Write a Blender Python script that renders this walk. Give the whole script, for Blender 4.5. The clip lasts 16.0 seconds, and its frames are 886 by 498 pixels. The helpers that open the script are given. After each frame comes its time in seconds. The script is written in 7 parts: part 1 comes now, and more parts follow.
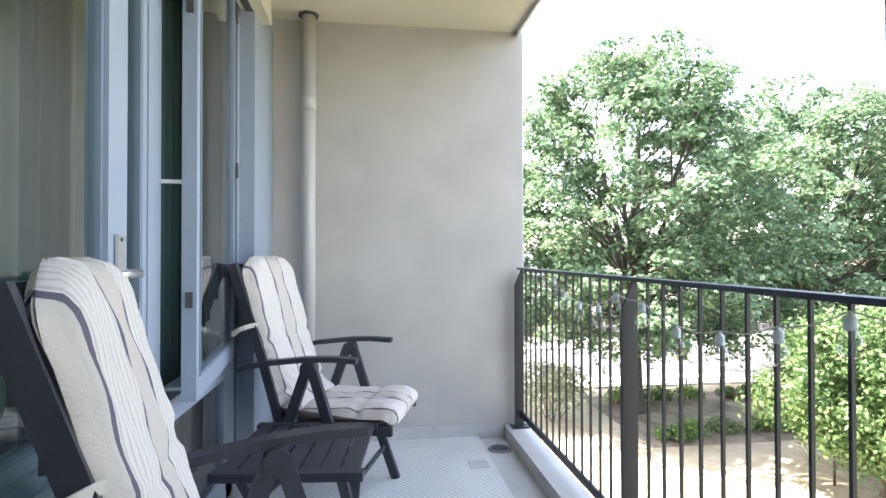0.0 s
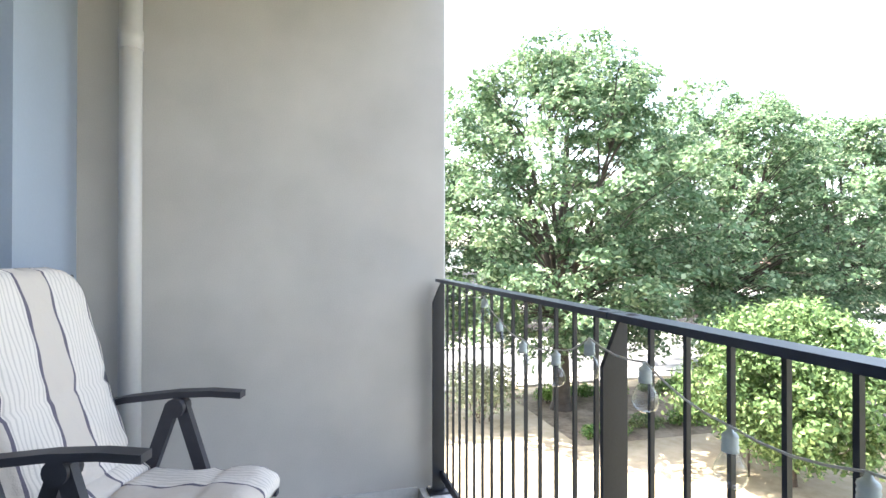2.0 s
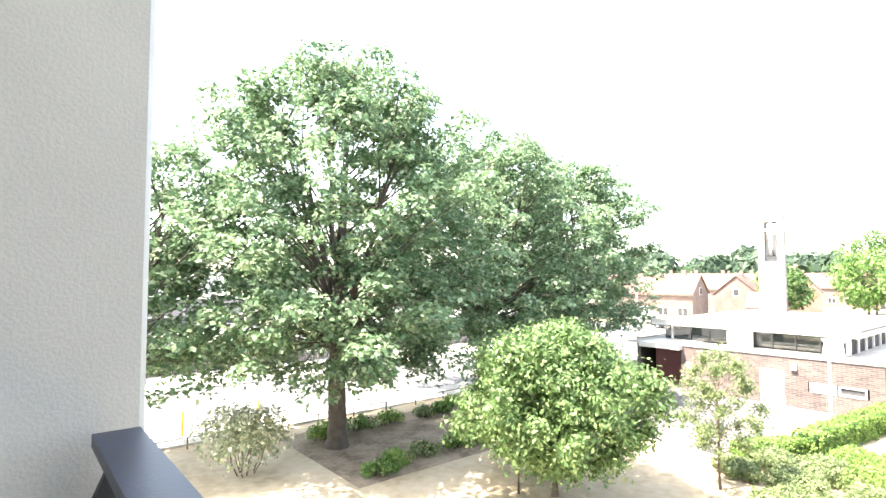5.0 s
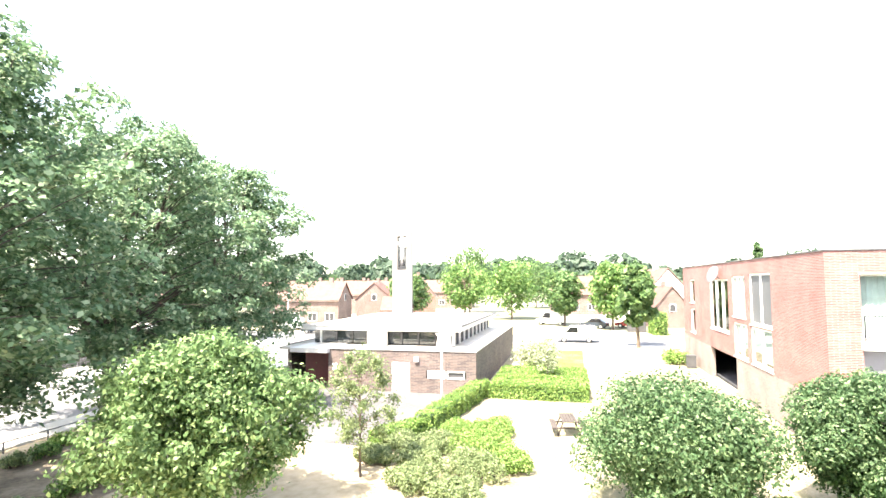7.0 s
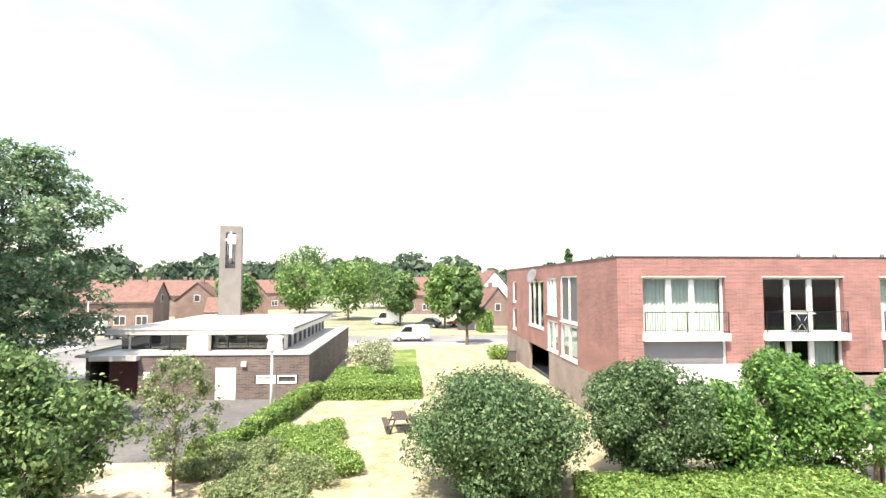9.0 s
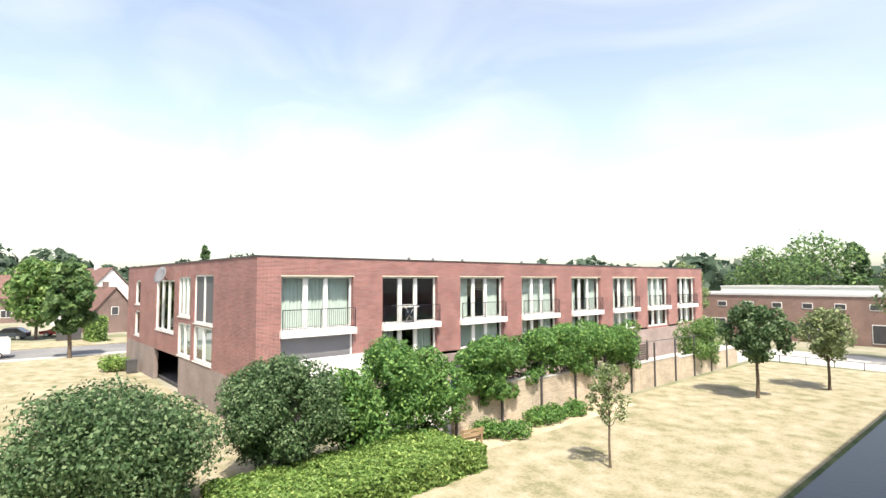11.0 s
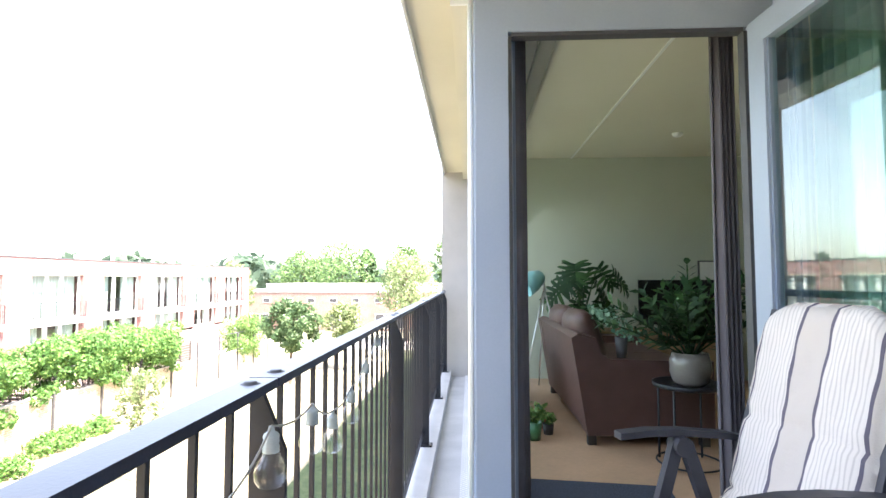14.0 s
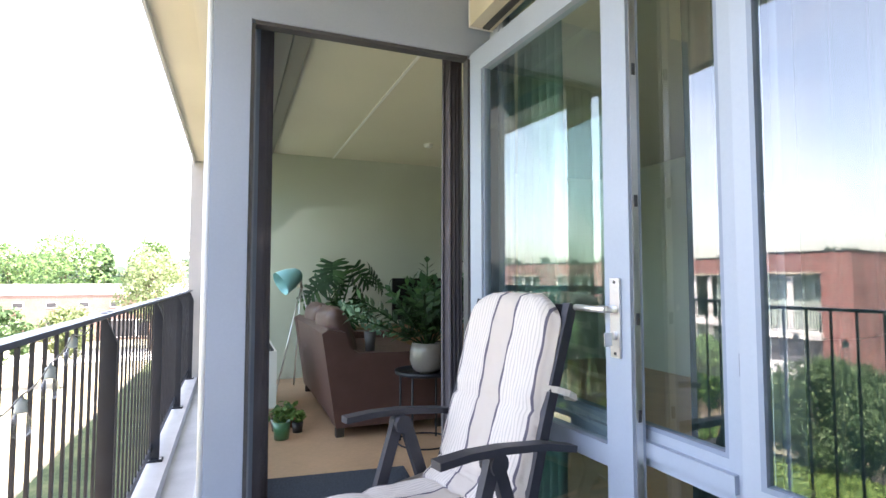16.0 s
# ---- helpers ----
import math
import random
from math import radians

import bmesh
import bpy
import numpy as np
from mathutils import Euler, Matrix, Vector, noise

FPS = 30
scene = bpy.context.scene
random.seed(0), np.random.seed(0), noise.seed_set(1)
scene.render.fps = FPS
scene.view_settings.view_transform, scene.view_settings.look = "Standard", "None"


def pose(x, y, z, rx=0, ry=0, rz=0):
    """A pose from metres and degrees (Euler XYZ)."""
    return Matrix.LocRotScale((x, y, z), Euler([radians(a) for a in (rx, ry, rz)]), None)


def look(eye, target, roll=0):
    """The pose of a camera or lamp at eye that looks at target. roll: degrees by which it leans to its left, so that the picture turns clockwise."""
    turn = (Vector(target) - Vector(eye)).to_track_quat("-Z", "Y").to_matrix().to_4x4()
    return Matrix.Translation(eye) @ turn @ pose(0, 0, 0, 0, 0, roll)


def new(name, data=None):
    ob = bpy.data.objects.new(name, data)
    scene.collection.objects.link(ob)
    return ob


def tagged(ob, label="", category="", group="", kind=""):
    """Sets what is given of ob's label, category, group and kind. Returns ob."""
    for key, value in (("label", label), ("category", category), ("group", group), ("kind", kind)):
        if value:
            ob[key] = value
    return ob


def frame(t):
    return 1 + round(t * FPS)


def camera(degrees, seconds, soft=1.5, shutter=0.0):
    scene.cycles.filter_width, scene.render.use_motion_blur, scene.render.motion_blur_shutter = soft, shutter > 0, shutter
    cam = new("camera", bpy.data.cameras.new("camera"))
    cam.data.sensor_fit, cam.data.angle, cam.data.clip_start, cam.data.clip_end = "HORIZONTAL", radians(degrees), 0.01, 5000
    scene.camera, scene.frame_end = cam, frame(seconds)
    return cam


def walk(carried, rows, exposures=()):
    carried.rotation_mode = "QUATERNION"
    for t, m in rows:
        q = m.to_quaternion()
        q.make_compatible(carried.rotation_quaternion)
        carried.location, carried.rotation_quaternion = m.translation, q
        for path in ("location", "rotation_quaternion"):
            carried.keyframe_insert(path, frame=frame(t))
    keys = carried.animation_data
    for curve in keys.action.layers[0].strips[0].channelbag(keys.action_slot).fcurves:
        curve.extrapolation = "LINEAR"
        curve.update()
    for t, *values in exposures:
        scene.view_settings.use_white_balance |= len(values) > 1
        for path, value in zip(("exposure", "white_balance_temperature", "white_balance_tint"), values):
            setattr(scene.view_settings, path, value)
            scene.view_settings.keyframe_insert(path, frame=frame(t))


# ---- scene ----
cam = camera(80.0, 16.0)
PATH = [
    (0.0, pose(-0.910, -3.257, 1.128, 90.66, 0.08, -7.53)),
    (0.5, pose(-0.892, -3.085, 1.145, 90.79, 0.07, -8.37)),
    (1.0, pose(-0.855, -2.888, 1.147, 90.72, 0.01, -9.17)),
    (1.5, pose(-0.746, -2.714, 1.168, 90.60, -0.01, -11.65)),
    (2.0, pose(-0.626, -2.440, 1.172, 90.37, -0.03, -14.97)),
    (2.5, pose(-0.464, -2.184, 1.218, 90.44, -0.06, -16.46)),
    (3.0, pose(-0.346, -1.864, 1.258, 90.58, -0.14, -19.21)),
    (3.2, pose(-0.313, -1.745, 1.261, 91.06, -0.03, -20.57)),
    (5.3, pose(-0.062, -0.718, 1.207, 93.08, 0.02, -43.98)),
    (5.5, pose(-0.040, -0.710, 1.193, 93.22, 0.08, -47.31)),
    (6.0, pose(-0.042, -0.676, 1.195, 93.34, 0.12, -58.05)),
    (6.5, pose(-0.050, -0.572, 1.205, 93.50, 0.21, -68.47)),
    (7.0, pose(-0.051, -0.562, 1.215, 93.59, 0.32, -76.01)),
    (7.5, pose(-0.052, -0.566, 1.211, 93.63, 0.31, -79.94)),
    (8.0, pose(-0.052, -0.576, 1.207, 93.66, 0.21, -83.61)),
    (8.5, pose(-0.052, -0.598, 1.204, 93.63, 0.06, -88.24)),
    (9.0, pose(-0.054, -0.636, 1.200, 93.60, -0.02, -93.45)),
    (9.5, pose(-0.056, -0.683, 1.193, 93.57, -0.15, -101.13)),
    (10.0, pose(-0.062, -0.649, 1.194, 93.65, -0.43, -113.07)),
    (10.2, pose(-0.072, -0.596, 1.201, 93.56, -0.26, -117.97)),
    (12.3, pose(-0.144, -0.695, 1.216, 93.39, -0.23, -145.47)),
    (12.5, pose(-0.146, -0.720, 1.196, 93.27, -0.34, -148.61)),
    (13.0, pose(-0.222, -0.687, 1.200, 93.13, -0.25, -156.55)),
    (13.5, pose(-0.282, -0.679, 1.197, 93.20, -0.30, -166.97)),
    (14.0, pose(-0.320, -0.682, 1.202, 93.19, 0.03, -177.11)),
    (14.5, pose(-0.351, -0.670, 1.190, 93.53, -0.19, -184.61)),
    (15.0, pose(-0.402, -0.663, 1.180, 93.40, -0.06, -190.56)),
    (15.5, pose(-0.424, -0.646, 1.168, 93.41, -0.02, -196.65)),
    (16.0, pose(-0.430, -0.623, 1.176, 93.23, -0.01, -201.79)),
]
EXPOSURES = [
    (0, 2.97, 6800, 12), (2, 2.86, 6850, 11), (3.2, 2.74, 6950, 11), (5.5, 2.92, 7250, 10), (6.0, 2.95, 7250, 10), (7.0, 2.6, 7250, 10), (8.0, 1.95, 7250, 10), (9.0, 1.45, 7250, 10), (10.0, 1.18, 7200, 10),
    (12.5, 0.97, 6800, 10), (13.0, 1.08, 6700, 11), (13.5, 1.42, 6600, 13), (14.0, 3.2, 6850, 16), (14.5, 3.5, 6900, 17), (15.0, 3.35, 6950, 18), (16.0, 3.25, 6950, 19)]
walk(cam, PATH, EXPOSURES)


# ---- light ----
SUN_FROM = Vector((-0.90 * math.cos(radians(60)), 0.43 * math.cos(radians(60)), math.sin(radians(60))))
world = bpy.data.worlds.new("world")
scene.world = world
world.use_nodes = True
wn = world.node_tree.nodes
sky = wn.new("ShaderNodeTexSky")
sky.sky_type = "NISHITA"
sky.sun_disc = False
sky.sun_elevation = radians(60)
sky.sun_rotation = math.atan2(SUN_FROM.x, SUN_FROM.y)
sky.air_density, sky.dust_density, sky.ozone_density = 1.0, 1.8, 0.8
wn["Background"].inputs[1].default_value = 0.15
# thin high cloud over a hazy sky
wl = world.node_tree.links
haze, veil, cloud_mix = wn.new("ShaderNodeHueSaturation"), wn.new("ShaderNodeHueSaturation"), wn.new("ShaderNodeMixRGB")
haze.inputs["Saturation"].default_value, haze.inputs["Value"].default_value = 0.80, 1.06
veil.inputs["Saturation"].default_value, veil.inputs["Value"].default_value = 0.45, 1.20
w_co, w_map, w_noise, w_range = wn.new("ShaderNodeTexCoord"), wn.new("ShaderNodeMapping"), wn.new("ShaderNodeTexNoise"), wn.new("ShaderNodeMapRange")
w_map.inputs["Scale"].default_value = (1.2, 2.6, 4.5)
w_map.inputs["Rotation"].default_value = (0.2, 0.3, 0.6)
w_noise.inputs["Scale"].default_value, w_noise.inputs["Detail"].default_value, w_noise.inputs["Distortion"].default_value = 1.6, 7.0, 0.8
w_range.inputs["From Min"].default_value, w_range.inputs["From Max"].default_value, w_range.inputs["To Max"].default_value = 0.40, 0.75, 0.6
wl.new(w_co.outputs["Generated"], w_map.inputs["Vector"])
wl.new(w_map.outputs[0], w_noise.inputs["Vector"])
wl.new(w_noise.outputs["Fac"], w_range.inputs["Value"])
wl.new(sky.outputs[0], haze.inputs["Color"])
wl.new(sky.outputs[0], veil.inputs["Color"])
wl.new(w_range.outputs[0], cloud_mix.inputs["Fac"])
wl.new(haze.outputs[0], cloud_mix.inputs["Color1"])
wl.new(veil.outputs[0], cloud_mix.inputs["Color2"])
wl.new(cloud_mix.outputs[0], wn["Background"].inputs[0])
sun_data = bpy.data.lights.new("sun", "SUN")
sun_data.energy, sun_data.angle, sun_data.color = 4.0, radians(0.6), (1.0, 0.95, 0.87)
sun = new("sun", sun_data)
sun.matrix_world = look(SUN_FROM * 50, (0, 0, 0))
# added fill lamp standing in for sky light through the living room's front windows
sky_fill = bpy.data.lights.new("window_fill", "AREA")
sky_fill.shape, sky_fill.size, sky_fill.size_y, sky_fill.energy, sky_fill.color = "RECTANGLE", 4.2, 2.2, 1.6, (0.93, 1.0, 0.95)
window_fill = new("window_fill", sky_fill)
window_fill.matrix_world = look((-0.47, -5.1, 1.3), (-2.4, -5.1, -0.6))


# ---- materials ----
def node_mat(name):
    m = bpy.data.materials.new(name)
    m.use_nodes = True
    return m, m.node_tree.nodes, m.node_tree.links, m.node_tree.nodes["Principled BSDF"]


def surface(name, color, rough=0.7, metal=0.0, vary=0.15, scale=4.0, fine=60.0, bump=0.15, spec=0.5, island=0.0, random_ob=0.0, coat=0.0):
    """A surface with stains at a coarse scale, grain at a fine one, and relief."""
    m, n, l, p = node_mat(name)
    co = n.new("ShaderNodeTexCoord")
    big, small = n.new("ShaderNodeTexNoise"), n.new("ShaderNodeTexNoise")
    big.inputs["Scale"].default_value, big.inputs["Detail"].default_value = scale, 5
    small.inputs["Scale"].default_value, small.inputs["Detail"].default_value = fine, 3
    l.new(co.outputs["Object"], big.inputs["Vector"])
    l.new(co.outputs["Object"], small.inputs["Vector"])
    add = n.new("ShaderNodeMath")
    add.operation = "ADD"
    half = n.new("ShaderNodeMath")
    half.operation = "MULTIPLY"
    half.inputs[1].default_value = 0.4
    l.new(small.outputs["Fac"], half.inputs[0])
    l.new(big.outputs["Fac"], add.inputs[0])
    l.new(half.outputs[0], add.inputs[1])
    ramp = n.new("ShaderNodeValToRGB")
    ramp.color_ramp.elements[0].position, ramp.color_ramp.elements[1].position = 0.45, 0.95
    ramp.color_ramp.elements[0].color = (*[c * (1 - vary) for c in color], 1)
    ramp.color_ramp.elements[1].color = (*[min(1, c * (1 + vary)) for c in color], 1)
    l.new(add.outputs[0], ramp.inputs[0])
    out = ramp.outputs[0]
    if island or random_ob:
        src = n.new("ShaderNodeNewGeometry") if island else n.new("ShaderNodeObjectInfo")
        hsv = n.new("ShaderNodeHueSaturation")
        mp = n.new("ShaderNodeMapRange")
        amount = island or random_ob
        mp.inputs["To Min"].default_value, mp.inputs["To Max"].default_value = 1 - amount, 1 + amount
        l.new(src.outputs["Random Per Island" if island else "Random"], mp.inputs["Value"])
        l.new(mp.outputs[0], hsv.inputs["Value"])
        l.new(out, hsv.inputs["Color"])
        out = hsv.outputs[0]
    l.new(out, p.inputs["Base Color"])
    p.inputs["Roughness"].default_value, p.inputs["Metallic"].default_value = rough, metal
    p.inputs["Specular IOR Level"].default_value = spec
    p.inputs["Coat Weight"].default_value = coat
    if bump:
        b = n.new("ShaderNodeBump")
        b.inputs["Strength"].default_value, b.inputs["Distance"].default_value = bump, 0.01
        l.new(add.outputs[0], b.inputs["Height"])
        l.new(b.outputs[0], p.inputs["Normal"])
    return m


def leaf_mat(name, color, light, vary=0.35):
    """Leaves: each its own shade, some sunlight through them."""
    m, n, l, p = node_mat(name)
    g = n.new("ShaderNodeNewGeometry")
    ramp = n.new("ShaderNodeValToRGB")
    ramp.color_ramp.elements[0].color = (*[c * (1 - vary) for c in color], 1)
    ramp.color_ramp.elements[1].color = (*light, 1)
    mid = ramp.color_ramp.elements.new(0.6)
    mid.color = (*color, 1)
    l.new(g.outputs["Random Per Island"], ramp.inputs[0])
    l.new(ramp.outputs[0], p.inputs["Base Color"])
    p.inputs["Roughness"].default_value = 0.55
    p.inputs["Specular IOR Level"].default_value = 0.35
    t = n.new("ShaderNodeBsdfTranslucent")
    l.new(ramp.outputs[0], t.inputs["Color"])
    mix = n.new("ShaderNodeMixShader")
    mix.inputs[0].default_value = 0.42
    l.new(p.outputs[0], mix.inputs[1])
    l.new(t.outputs[0], mix.inputs[2])
    l.new(mix.outputs[0], n["Material Output"].inputs[0])
    return m


def glass_mat(name, tint=(0.9, 0.95, 0.93), face=0.12):
    """Thin pane: straight through, with gloss that grows towards grazing view."""
    m, n, l, p = node_mat(name)
    n.remove(p)
    tr, gl, lw, mix = n.new("ShaderNodeBsdfTransparent"), n.new("ShaderNodeBsdfGlossy"), n.new("ShaderNodeLayerWeight"), n.new("ShaderNodeMixShader")
    tr.inputs[0].default_value = (*tint, 1)
    gl.inputs["Roughness"].default_value = 0.008
    lw.inputs["Blend"].default_value = 0.5
    power, scaled = n.new("ShaderNodeMath"), n.new("ShaderNodeMath")
    power.operation, power.inputs[1].default_value = "POWER", 4.0
    scaled.operation, scaled.inputs[1].default_value, scaled.inputs[2].default_value = "MULTIPLY_ADD", 1 - face, face
    l.new(lw.outputs["Facing"], power.inputs[0])
    l.new(power.outputs[0], scaled.inputs[0])
    l.new(scaled.outputs[0], mix.inputs[0])
    l.new(tr.outputs[0], mix.inputs[1])
    l.new(gl.outputs[0], mix.inputs[2])
    l.new(mix.outputs[0], n["Material Output"].inputs[0])
    return m


def brick_mat(name, c1, c2, mortar, width=0.22, height=0.066, joint=0.012, bump=0.5):
    """Small brickwork for walls that stay far off; x and y both run along the courses."""
    m, n, l, p = node_mat(name)
    co, sep, add, comb = n.new("ShaderNodeTexCoord"), n.new("ShaderNodeSeparateXYZ"), n.new("ShaderNodeMath"), n.new("ShaderNodeCombineXYZ")
    l.new(co.outputs["Object"], sep.inputs[0])
    l.new(sep.outputs[0], add.inputs[0])
    l.new(sep.outputs[1], add.inputs[1])
    l.new(add.outputs[0], comb.inputs[0])
    l.new(sep.outputs[2], comb.inputs[1])
    br = n.new("ShaderNodeTexBrick")
    for key, v in (("Color1", (*c1, 1)), ("Color2", (*c2, 1)), ("Mortar", (*mortar, 1)), ("Scale", 1.0), ("Mortar Size", joint), ("Brick Width", width), ("Row Height", height), ("Bias", 0.0)):
        br.inputs[key].default_value = v
    l.new(comb.outputs[0], br.inputs["Vector"])
    nz = n.new("ShaderNodeTexNoise")
    nz.inputs["Scale"].default_value, nz.inputs["Detail"].default_value = 0.7, 6
    l.new(co.outputs["Object"], nz.inputs["Vector"])
    mp = n.new("ShaderNodeMapRange")
    mp.inputs["From Min"].default_value, mp.inputs["From Max"].default_value = 0.3, 0.7
    mp.inputs["To Min"].default_value, mp.inputs["To Max"].default_value = 0.82, 1.18
    l.new(nz.outputs["Fac"], mp.inputs["Value"])
    hsv = n.new("ShaderNodeHueSaturation")
    l.new(mp.outputs[0], hsv.inputs["Value"])
    l.new(br.outputs["Color"], hsv.inputs["Color"])
    l.new(hsv.outputs[0], p.inputs["Base Color"])
    p.inputs["Roughness"].default_value = 0.85
    b = n.new("ShaderNodeBump")
    b.invert = True
    b.inputs["Strength"].default_value, b.inputs["Distance"].default_value = bump, 0.01
    l.new(br.outputs["Fac"], b.inputs["Height"])
    l.new(b.outputs[0], p.inputs["Normal"])
    return m


def ground_mat(name, ca, cb, cc, scale=0.25, fine=3.0, rough=0.95):
    """Open ground: three tones in patches, with a finer mottle."""
    m, n, l, p = node_mat(name)
    co = n.new("ShaderNodeTexCoord")
    a, b, c = n.new("ShaderNodeTexNoise"), n.new("ShaderNodeTexNoise"), n.new("ShaderNodeTexNoise")
    for q, sc in ((a, scale), (b, fine), (c, 40.0)):
        q.inputs["Scale"].default_value, q.inputs["Detail"].default_value = sc, 6
        l.new(co.outputs["Object"], q.inputs["Vector"])
    s1 = n.new("ShaderNodeMath")
    s1.operation = "MULTIPLY_ADD"
    s1.inputs[1].default_value = 0.55
    l.new(b.outputs["Fac"], s1.inputs[0])
    l.new(a.outputs["Fac"], s1.inputs[2])
    ramp = n.new("ShaderNodeValToRGB")
    e = ramp.color_ramp.elements
    e[0].position, e[1].position = 0.58, 0.98
    e[0].color, e[1].color = (*ca, 1), (*cc, 1)
    e.new(0.77).color = (*cb, 1)
    l.new(s1.outputs[0], ramp.inputs[0])
    l.new(ramp.outputs[0], p.inputs["Base Color"])
    p.inputs["Roughness"].default_value = rough
    p.inputs["Specular IOR Level"].default_value = 0.2
    bp = n.new("ShaderNodeBump")
    bp.inputs["Strength"].default_value, bp.inputs["Distance"].default_value = 0.5, 0.03
    l.new(c.outputs["Fac"], bp.inputs["Height"])
    l.new(bp.outputs[0], p.inputs["Normal"])
    return m


def stripe_mat(name):
    """Cushion cloth: cream ground, dark grey lines and beige bands along the length, fine pinstripes between."""
    m, n, l, p = node_mat(name)
    co, sep = n.new("ShaderNodeTexCoord"), n.new("ShaderNodeSeparateXYZ")
    l.new(co.outputs["Object"], sep.inputs[0])
    mp = n.new("ShaderNodeMapRange")
    mp.inputs["From Min"].default_value, mp.inputs["From Max"].default_value = -0.228, 0.228
    l.new(sep.outputs[1], mp.inputs["Value"])
    ramp = n.new("ShaderNodeValToRGB")
    ramp.color_ramp.interpolation = "CONSTANT"
    cream, beige, dark = (0.65, 0.605, 0.565, 1), (0.535, 0.485, 0.44, 1), (0.13, 0.118, 0.15, 1)
    stops = [(0.0, beige), (0.06, dark), (0.08, cream), (0.375, dark), (0.395, beige), (0.605, dark), (0.625, cream), (0.92, dark), (0.94, beige)]
    el = ramp.color_ramp.elements
    el[0].position, el[0].color = stops[0]
    el[1].position, el[1].color = stops[1]
    for pos, col in stops[2:]:
        el.new(pos).color = col
    l.new(mp.outputs[0], ramp.inputs[0])
    wave = n.new("ShaderNodeMath")
    wave.operation = "SINE"
    mul = n.new("ShaderNodeMath")
    mul.operation = "MULTIPLY"
    mul.inputs[1].default_value = 2 * math.pi / 0.0135
    l.new(sep.outputs[1], mul.inputs[0])
    l.new(mul.outputs[0], wave.inputs[0])
    pin = n.new("ShaderNodeMapRange")
    pin.inputs["From Min"].default_value, pin.inputs["From Max"].default_value = 0.2, 0.8
    pin.inputs["To Min"].default_value, pin.inputs["To Max"].default_value = 1.0, 0.78
    l.new(wave.outputs[0], pin.inputs["Value"])
    hsv = n.new("ShaderNodeHueSaturation")
    # pinstripes on the pale panels alone
    dist, zone, keep = n.new("ShaderNodeMath"), n.new("ShaderNodeMath"), n.new("ShaderNodeMix")
    dist.operation = "ABSOLUTE"
    zone.operation, zone.inputs[1].default_value, zone.inputs[2].default_value = "COMPARE", 0.1245, 0.065
    l.new(sep.outputs[1], dist.inputs[0])
    l.new(dist.outputs[0], zone.inputs[0])
    keep.inputs["A"].default_value = 1.0
    l.new(zone.outputs[0], keep.inputs["Factor"])
    l.new(pin.outputs[0], keep.inputs["B"])
    l.new(keep.outputs[0], hsv.inputs["Value"])
    l.new(ramp.outputs[0], hsv.inputs["Color"])
    l.new(hsv.outputs[0], p.inputs["Base Color"])
    p.inputs["Roughness"].default_value = 0.9
    p.inputs["Specular IOR Level"].default_value = 0.15
    weave = n.new("ShaderNodeTexNoise")
    weave.inputs["Scale"].default_value = 260
    l.new(co.outputs["Object"], weave.inputs["Vector"])
    wr = n.new("ShaderNodeTexNoise")
    wr.inputs["Scale"].default_value, wr.inputs["Detail"].default_value = 16, 4
    l.new(co.outputs["Object"], wr.inputs["Vector"])
    both = n.new("ShaderNodeMath")
    both.operation = "MULTIPLY_ADD"
    both.inputs[1].default_value = 6.0
    l.new(wr.outputs["Fac"], both.inputs[0])
    l.new(weave.outputs["Fac"], both.inputs[2])
    b = n.new("ShaderNodeBump")
    b.inputs["Strength"].default_value, b.inputs["Distance"].default_value = 0.35, 0.004
    l.new(both.outputs[0], b.inputs["Height"])
    l.new(b.outputs[0], p.inputs["Normal"])
    return m


def dot_mat(name, color, raised, pitch=0.022):
    """Floor mat of small raised lozenges."""
    m, n, l, p = node_mat(name)
    co = n.new("ShaderNodeTexCoord")
    mp = n.new("ShaderNodeMapping")
    mp.inputs["Rotation"].default_value[2] = radians(45)
    l.new(co.outputs["Object"], mp.inputs["Vector"])
    ck = n.new("ShaderNodeTexVoronoi")
    ck.inputs["Scale"].default_value, ck.inputs["Randomness"].default_value = 1 / pitch, 0.0
    l.new(mp.outputs[0], ck.inputs["Vector"])
    rp = n.new("ShaderNodeValToRGB")
    rp.color_ramp.elements[0].position, rp.color_ramp.elements[1].position = 0.33, 0.46
    rp.color_ramp.elements[0].color, rp.color_ramp.elements[1].color = (*raised, 1), (*color, 1)
    l.new(ck.outputs["Distance"], rp.inputs[0])
    nz = n.new("ShaderNodeTexNoise")
    nz.inputs["Scale"].default_value, nz.inputs["Detail"].default_value = 3, 5
    l.new(co.outputs["Object"], nz.inputs["Vector"])
    rng = n.new("ShaderNodeMapRange")
    rng.inputs["To Min"].default_value, rng.inputs["To Max"].default_value = 0.75, 1.2
    l.new(nz.outputs["Fac"], rng.inputs["Value"])
    hsv = n.new("ShaderNodeHueSaturation")
    l.new(rng.outputs[0], hsv.inputs["Value"])
    l.new(rp.outputs[0], hsv.inputs["Color"])
    l.new(hsv.outputs[0], p.inputs["Base Color"])
    p.inputs["Roughness"].default_value = 0.75
    b = n.new("ShaderNodeBump")
    b.invert = True
    b.inputs["Strength"].default_value, b.inputs["Distance"].default_value = 0.5, 0.004
    l.new(ck.outputs["Distance"], b.inputs["Height"])
    l.new(b.outputs[0], p.inputs["Normal"])
    return m


